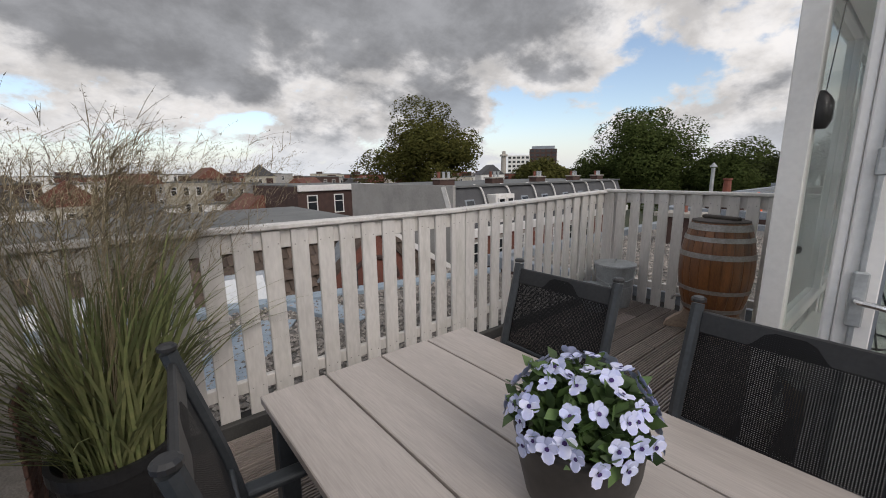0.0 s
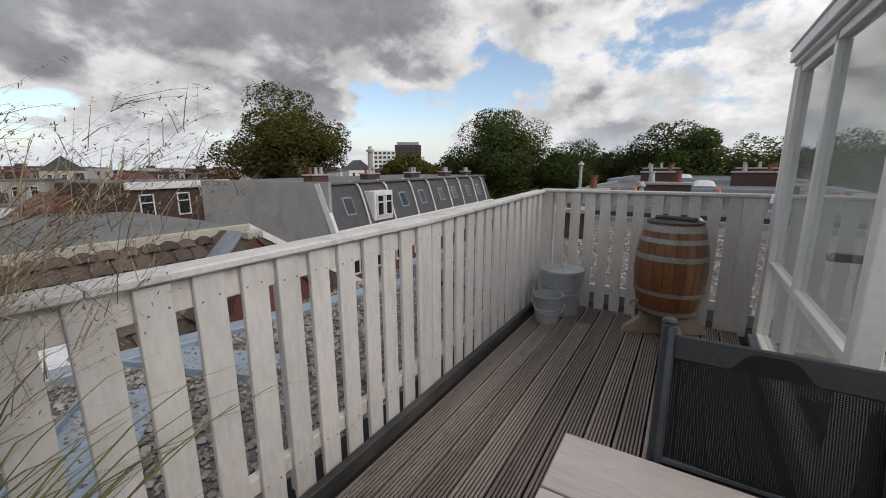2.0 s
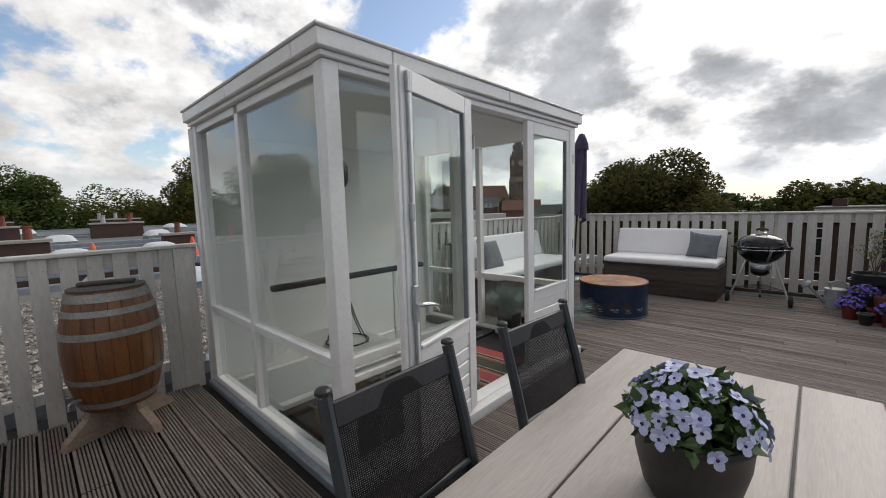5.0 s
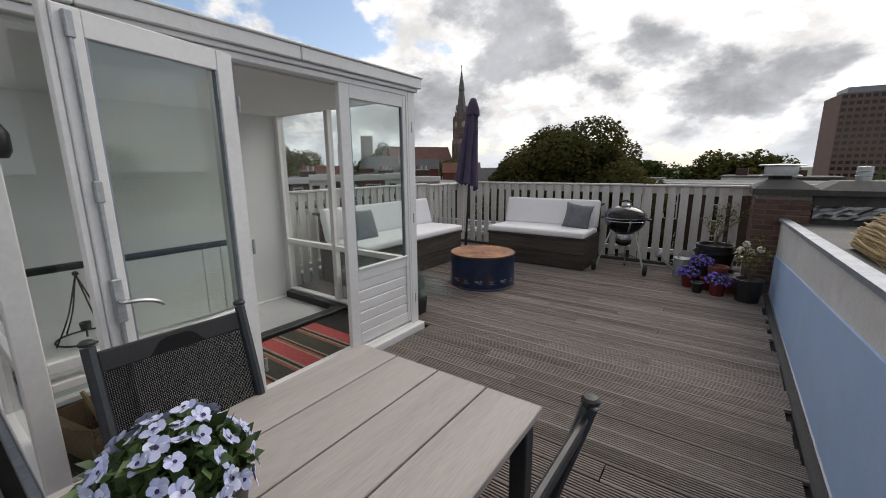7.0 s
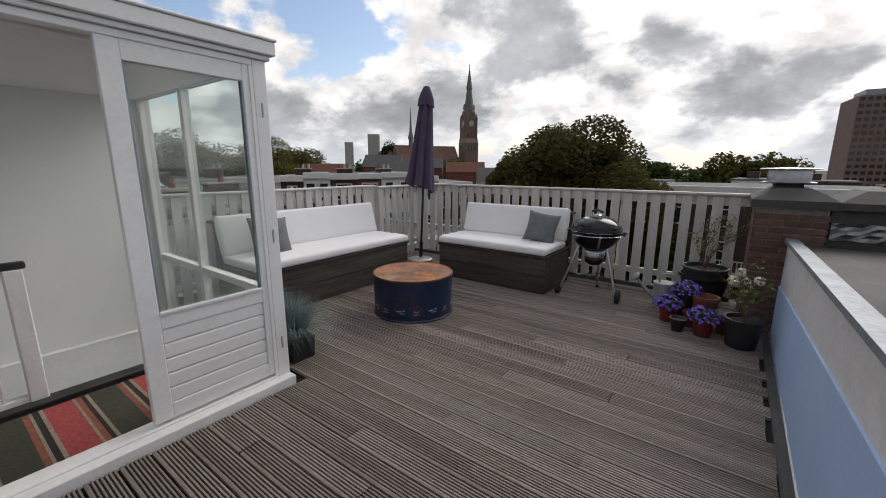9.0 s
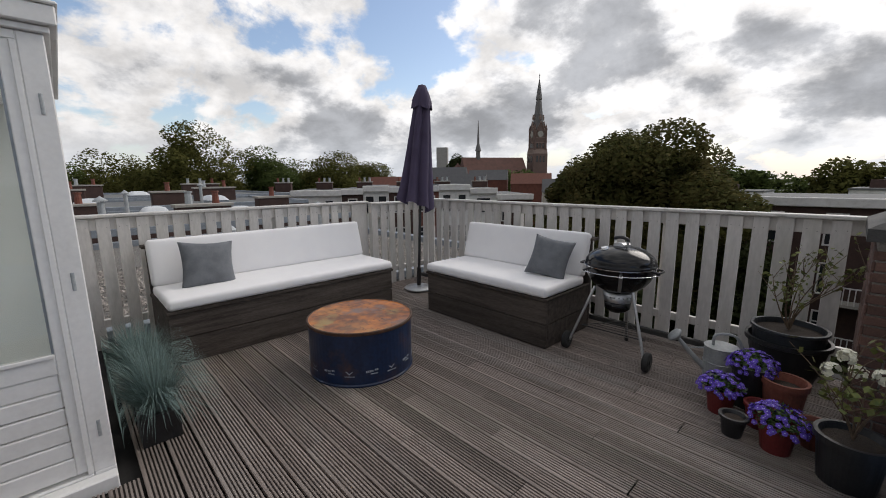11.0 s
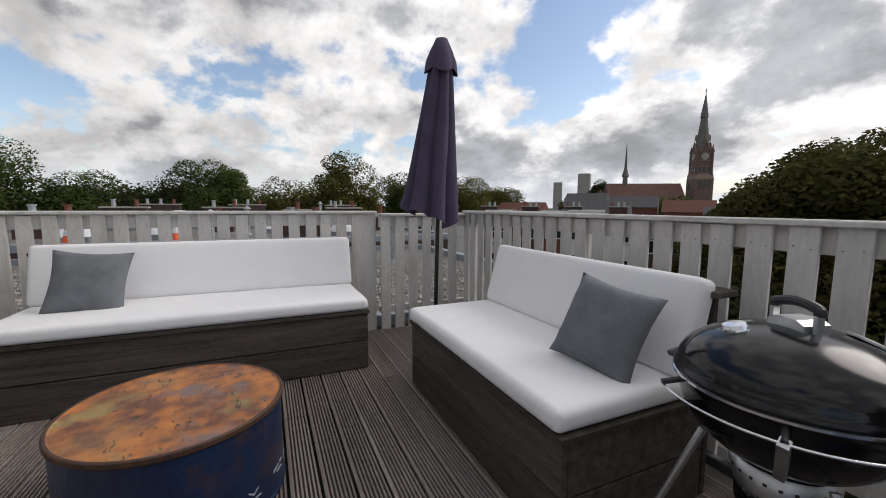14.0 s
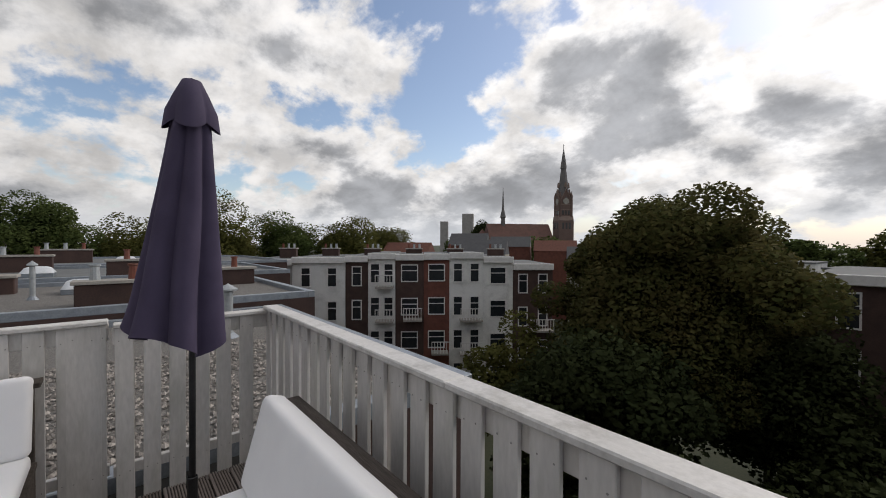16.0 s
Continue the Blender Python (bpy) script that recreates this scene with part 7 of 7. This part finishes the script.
part("flue", lathe([(0.07, 0), (0.07, 0.05), (0.078, 0.055), (0.07, 0.06), (0.07, 0.10), (0.078, 0.105), (0.07, 0.11), (0.07, 0.16), (0.0, 0.165)], 20), ALU, v)
brick_pier("brick_pier", -0.85, -0.37, 2.10, 2.36, 0.60, "low brown brick pier at the fence's end")


def straw_bundle():
    s = empty("straw_mat", pose(-1.14, -2.80, 0.973), "rolled straw mat lying on the neighbouring roof", "straw mat")
    g = random.Random(8)
    paths, widths = [], []
    for k in range(700):
        a = g.uniform(0, math.pi)
        r = 0.26 * math.sqrt(g.random())
        y = g.uniform(-0.55, -0.25)
        px, pz = r * math.cos(a), abs(r * math.sin(a)) + 0.004
        paths.append([(px, y, pz), (px + g.gauss(0, 0.02), y + 0.45, pz + abs(g.gauss(0, 0.01))), (px + g.gauss(0, 0.03), y + 0.9, pz + abs(g.gauss(0, 0.01)))])
        widths.append(0.012)
    ribbons("straw", paths, widths, STRAW, s, "loose yellow straws")["kind"] = "stuff"
    part("core", prism([(0.24 * math.cos(math.pi * k / 12), 0.24 * math.sin(math.pi * k / 12)) for k in range(13)], -0.5, 0.5), STRAW, s)


straw_bundle()


# ---- clutter in the stair house ----
def hanging_lamp():
    h = empty("hanging_lamp", pose(2.30, 0.365, 1.60), "small black lantern hanging on two cords", "lantern")
    part("body", lathe([(0, 0), (0.03, 0.0), (0.045, 0.03), (0.045, 0.10), (0.03, 0.13), (0.012, 0.15), (0, 0.15)], 16), BLACKPL, h, smooth=True)
    for s in (-1, 1):
        part("cord", tube([(0, s * 0.012, 0.14), (0, s * 0.03, 0.484)], 0.0022, 5), BLACKPL, h)


hanging_lamp()


def wire_stand():
    sh = part("shelf", box(2.34, 3.02, -0.06, 0.36, 0.62, 0.645, 0.004), TRIM_W)
    tagged(sh, "white painted window shelf inside the stair house", "shelf", kind="structure")
    w = empty("wire_stand", pose(2.66, 0.14, 0.6455), "black wire candle stand shaped like a small tower", "candle stand")
    part("ring", tube([(0.13 * math.cos(2 * math.pi * k / 24), 0.13 * math.sin(2 * math.pi * k / 24), 0.006) for k in range(25)], 0.005, 6), BLACKPL, w)
    for k in range(4):
        a = math.pi / 2 * k + 0.4
        part("wire", tube(smooth_path([(0.15 * math.cos(a), 0.15 * math.sin(a), 0.006), (0.075 * math.cos(a), 0.075 * math.sin(a), 0.14), (0.02 * math.cos(a), 0.02 * math.sin(a), 0.30), (0, 0, 0.36)]), 0.0042, 6), BLACKPL, w)
    part("candle_cup", lathe([(0, 0.05), (0.022, 0.05), (0.026, 0.09), (0.02, 0.09), (0, 0.06)], 14), BLACKPL, w)
    part("stem", tube([(0, 0, 0.006), (0, 0, 0.05)], 0.005, 6), BLACKPL, w)
    part("knob", lathe([(0, 0), (0.014, 0.005), (0.014, 0.02), (0, 0.028)], 12), BLACKPL, w, m=pose(0, 0, 0.352))


wire_stand()


def tool_box():
    b = empty("cardboard_box", pose(2.62, 0.16, 0.013, 0, 0, 12), "open cardboard box with garden tools", "box")
    for a in ((-0.2, 0.2, -0.13, -0.122), (-0.2, 0.2, 0.122, 0.13), (-0.2, -0.192, -0.121, 0.121), (0.192, 0.2, -0.121, 0.121)):
        part("side", box(*a, 0.001, 0.22), CARD, b)
    part("bottom", box(-0.19, 0.19, -0.12, 0.12, 0.001, 0.008), CARD, b)
    part("flap", box(-0.2, 0.2, 0, 0.10, 0, 0.004), CARD, b, m=pose(0, 0.13, 0.22, 35, 0, 0))
    part("flap", box(-0.2, 0.2, -0.10, 0, 0, 0.004), CARD, b, m=pose(0, -0.13, 0.22, -50, 0, 0))
    part("tool_handle", tube([(-0.1, 0, 0.02), (0.05, 0.04, 0.34)], 0.012, 8), STRAW, b, "yellow tool handle")
    part("tool_handle", tube([(0.12, 0.05, 0.02), (-0.02, -0.03, 0.31)], 0.012, 8), TERRA, b, "red tool handle")
    part("hose", tube(smooth_path([(-0.12, -0.05, 0.1), (-0.22, -0.05, 0.42), (-0.27, 0.0, 0.50), (-0.29, 0.03, 0.3), (-0.27, 0.05, 0.005)]), 0.009, 8), ZINC, b, "grey bent hose")


tool_box()


# ---- gravel outside the fences, and things on it ----
def gravel(x0, x1, y0, y1, z, n, seed, size):
    g = np.random.default_rng(seed)
    base = np.array([(1, 0, 0), (0, 1, 0), (-1, 0, 0), (0, -1, 0), (0, 0, 0.75), (0, 0, -0.5)], float)
    tri = np.array([(0, 1, 4), (1, 2, 4), (2, 3, 4), (3, 0, 4)])
    c = np.stack([g.uniform(x0, x1, n), g.uniform(y0, y1, n), np.full(n, z) + g.uniform(0, size * 0.5, n)], 1)
    s = size * g.uniform(0.5, 1.2, (n, 1, 1)) * g.uniform(0.7, 1.3, (n, 1, 3))
    a = g.uniform(0, 6.28, n)
    R = np.zeros((n, 3, 3))
    R[:, 0, 0], R[:, 0, 1], R[:, 1, 0], R[:, 1, 1], R[:, 2, 2] = np.cos(a), -np.sin(a), np.sin(a), np.cos(a), 1
    R[:, 0, 2] = g.normal(0, 0.3, n)
    R[:, 1, 2] = g.normal(0, 0.3, n)
    vv = np.einsum("nij,nkj->nki", R, base[None] * s) + c[:, None]
    me = bpy.data.meshes.new("gravel")
    me.from_pydata(vv.reshape(-1, 3).tolist(), [], (tri[None] + (np.arange(n) * 6)[:, None, None]).reshape(-1, 3).tolist())
    me.materials.append(GRAVEL)
    ob = new("gravel", me)
    return tagged(ob, "loose grey and brown roof gravel", "gravel", kind="stuff")


gravel(-0.4, 4.6, -6.9, -6.42, -0.165, 4200, 1, 0.024)
gravel(-1.0, 5.1, 2.52, 5.0, -0.165, 11000, 2, 0.028)
gravel(4.95, 11.0, -2.4, 4.3, -0.045, 9000, 3, 0.036)
gravel(4.95, 9.0, -8.7, -2.4, -0.045, 7000, 4, 0.034)


def zinc_gutter(m, w, ln, label):
    z = empty("zinc_sheet", m, label, "zinc sheet", "zinc sheets")
    part("sheet", box(-w / 2, w / 2, -ln / 2, ln / 2, 0, 0.02, 0.005), BLUEZINC, z)
    part("fold", box(-w / 2, -w / 2 + 0.02, -ln / 2, ln / 2, 0.021, 0.07, 0.004), BLUEZINC, z)


slate_leanto()
zinc_gutter(pose(0.75, 3.8, -0.165, 0, 0, -35), 0.5, 1.6, "folded blue-grey zinc sheet on the lower roof")
zinc_gutter(pose(1.75, 4.5, -0.165, 0, 0, 20), 0.45, 1.4, "folded blue-grey zinc sheet on the lower roof")
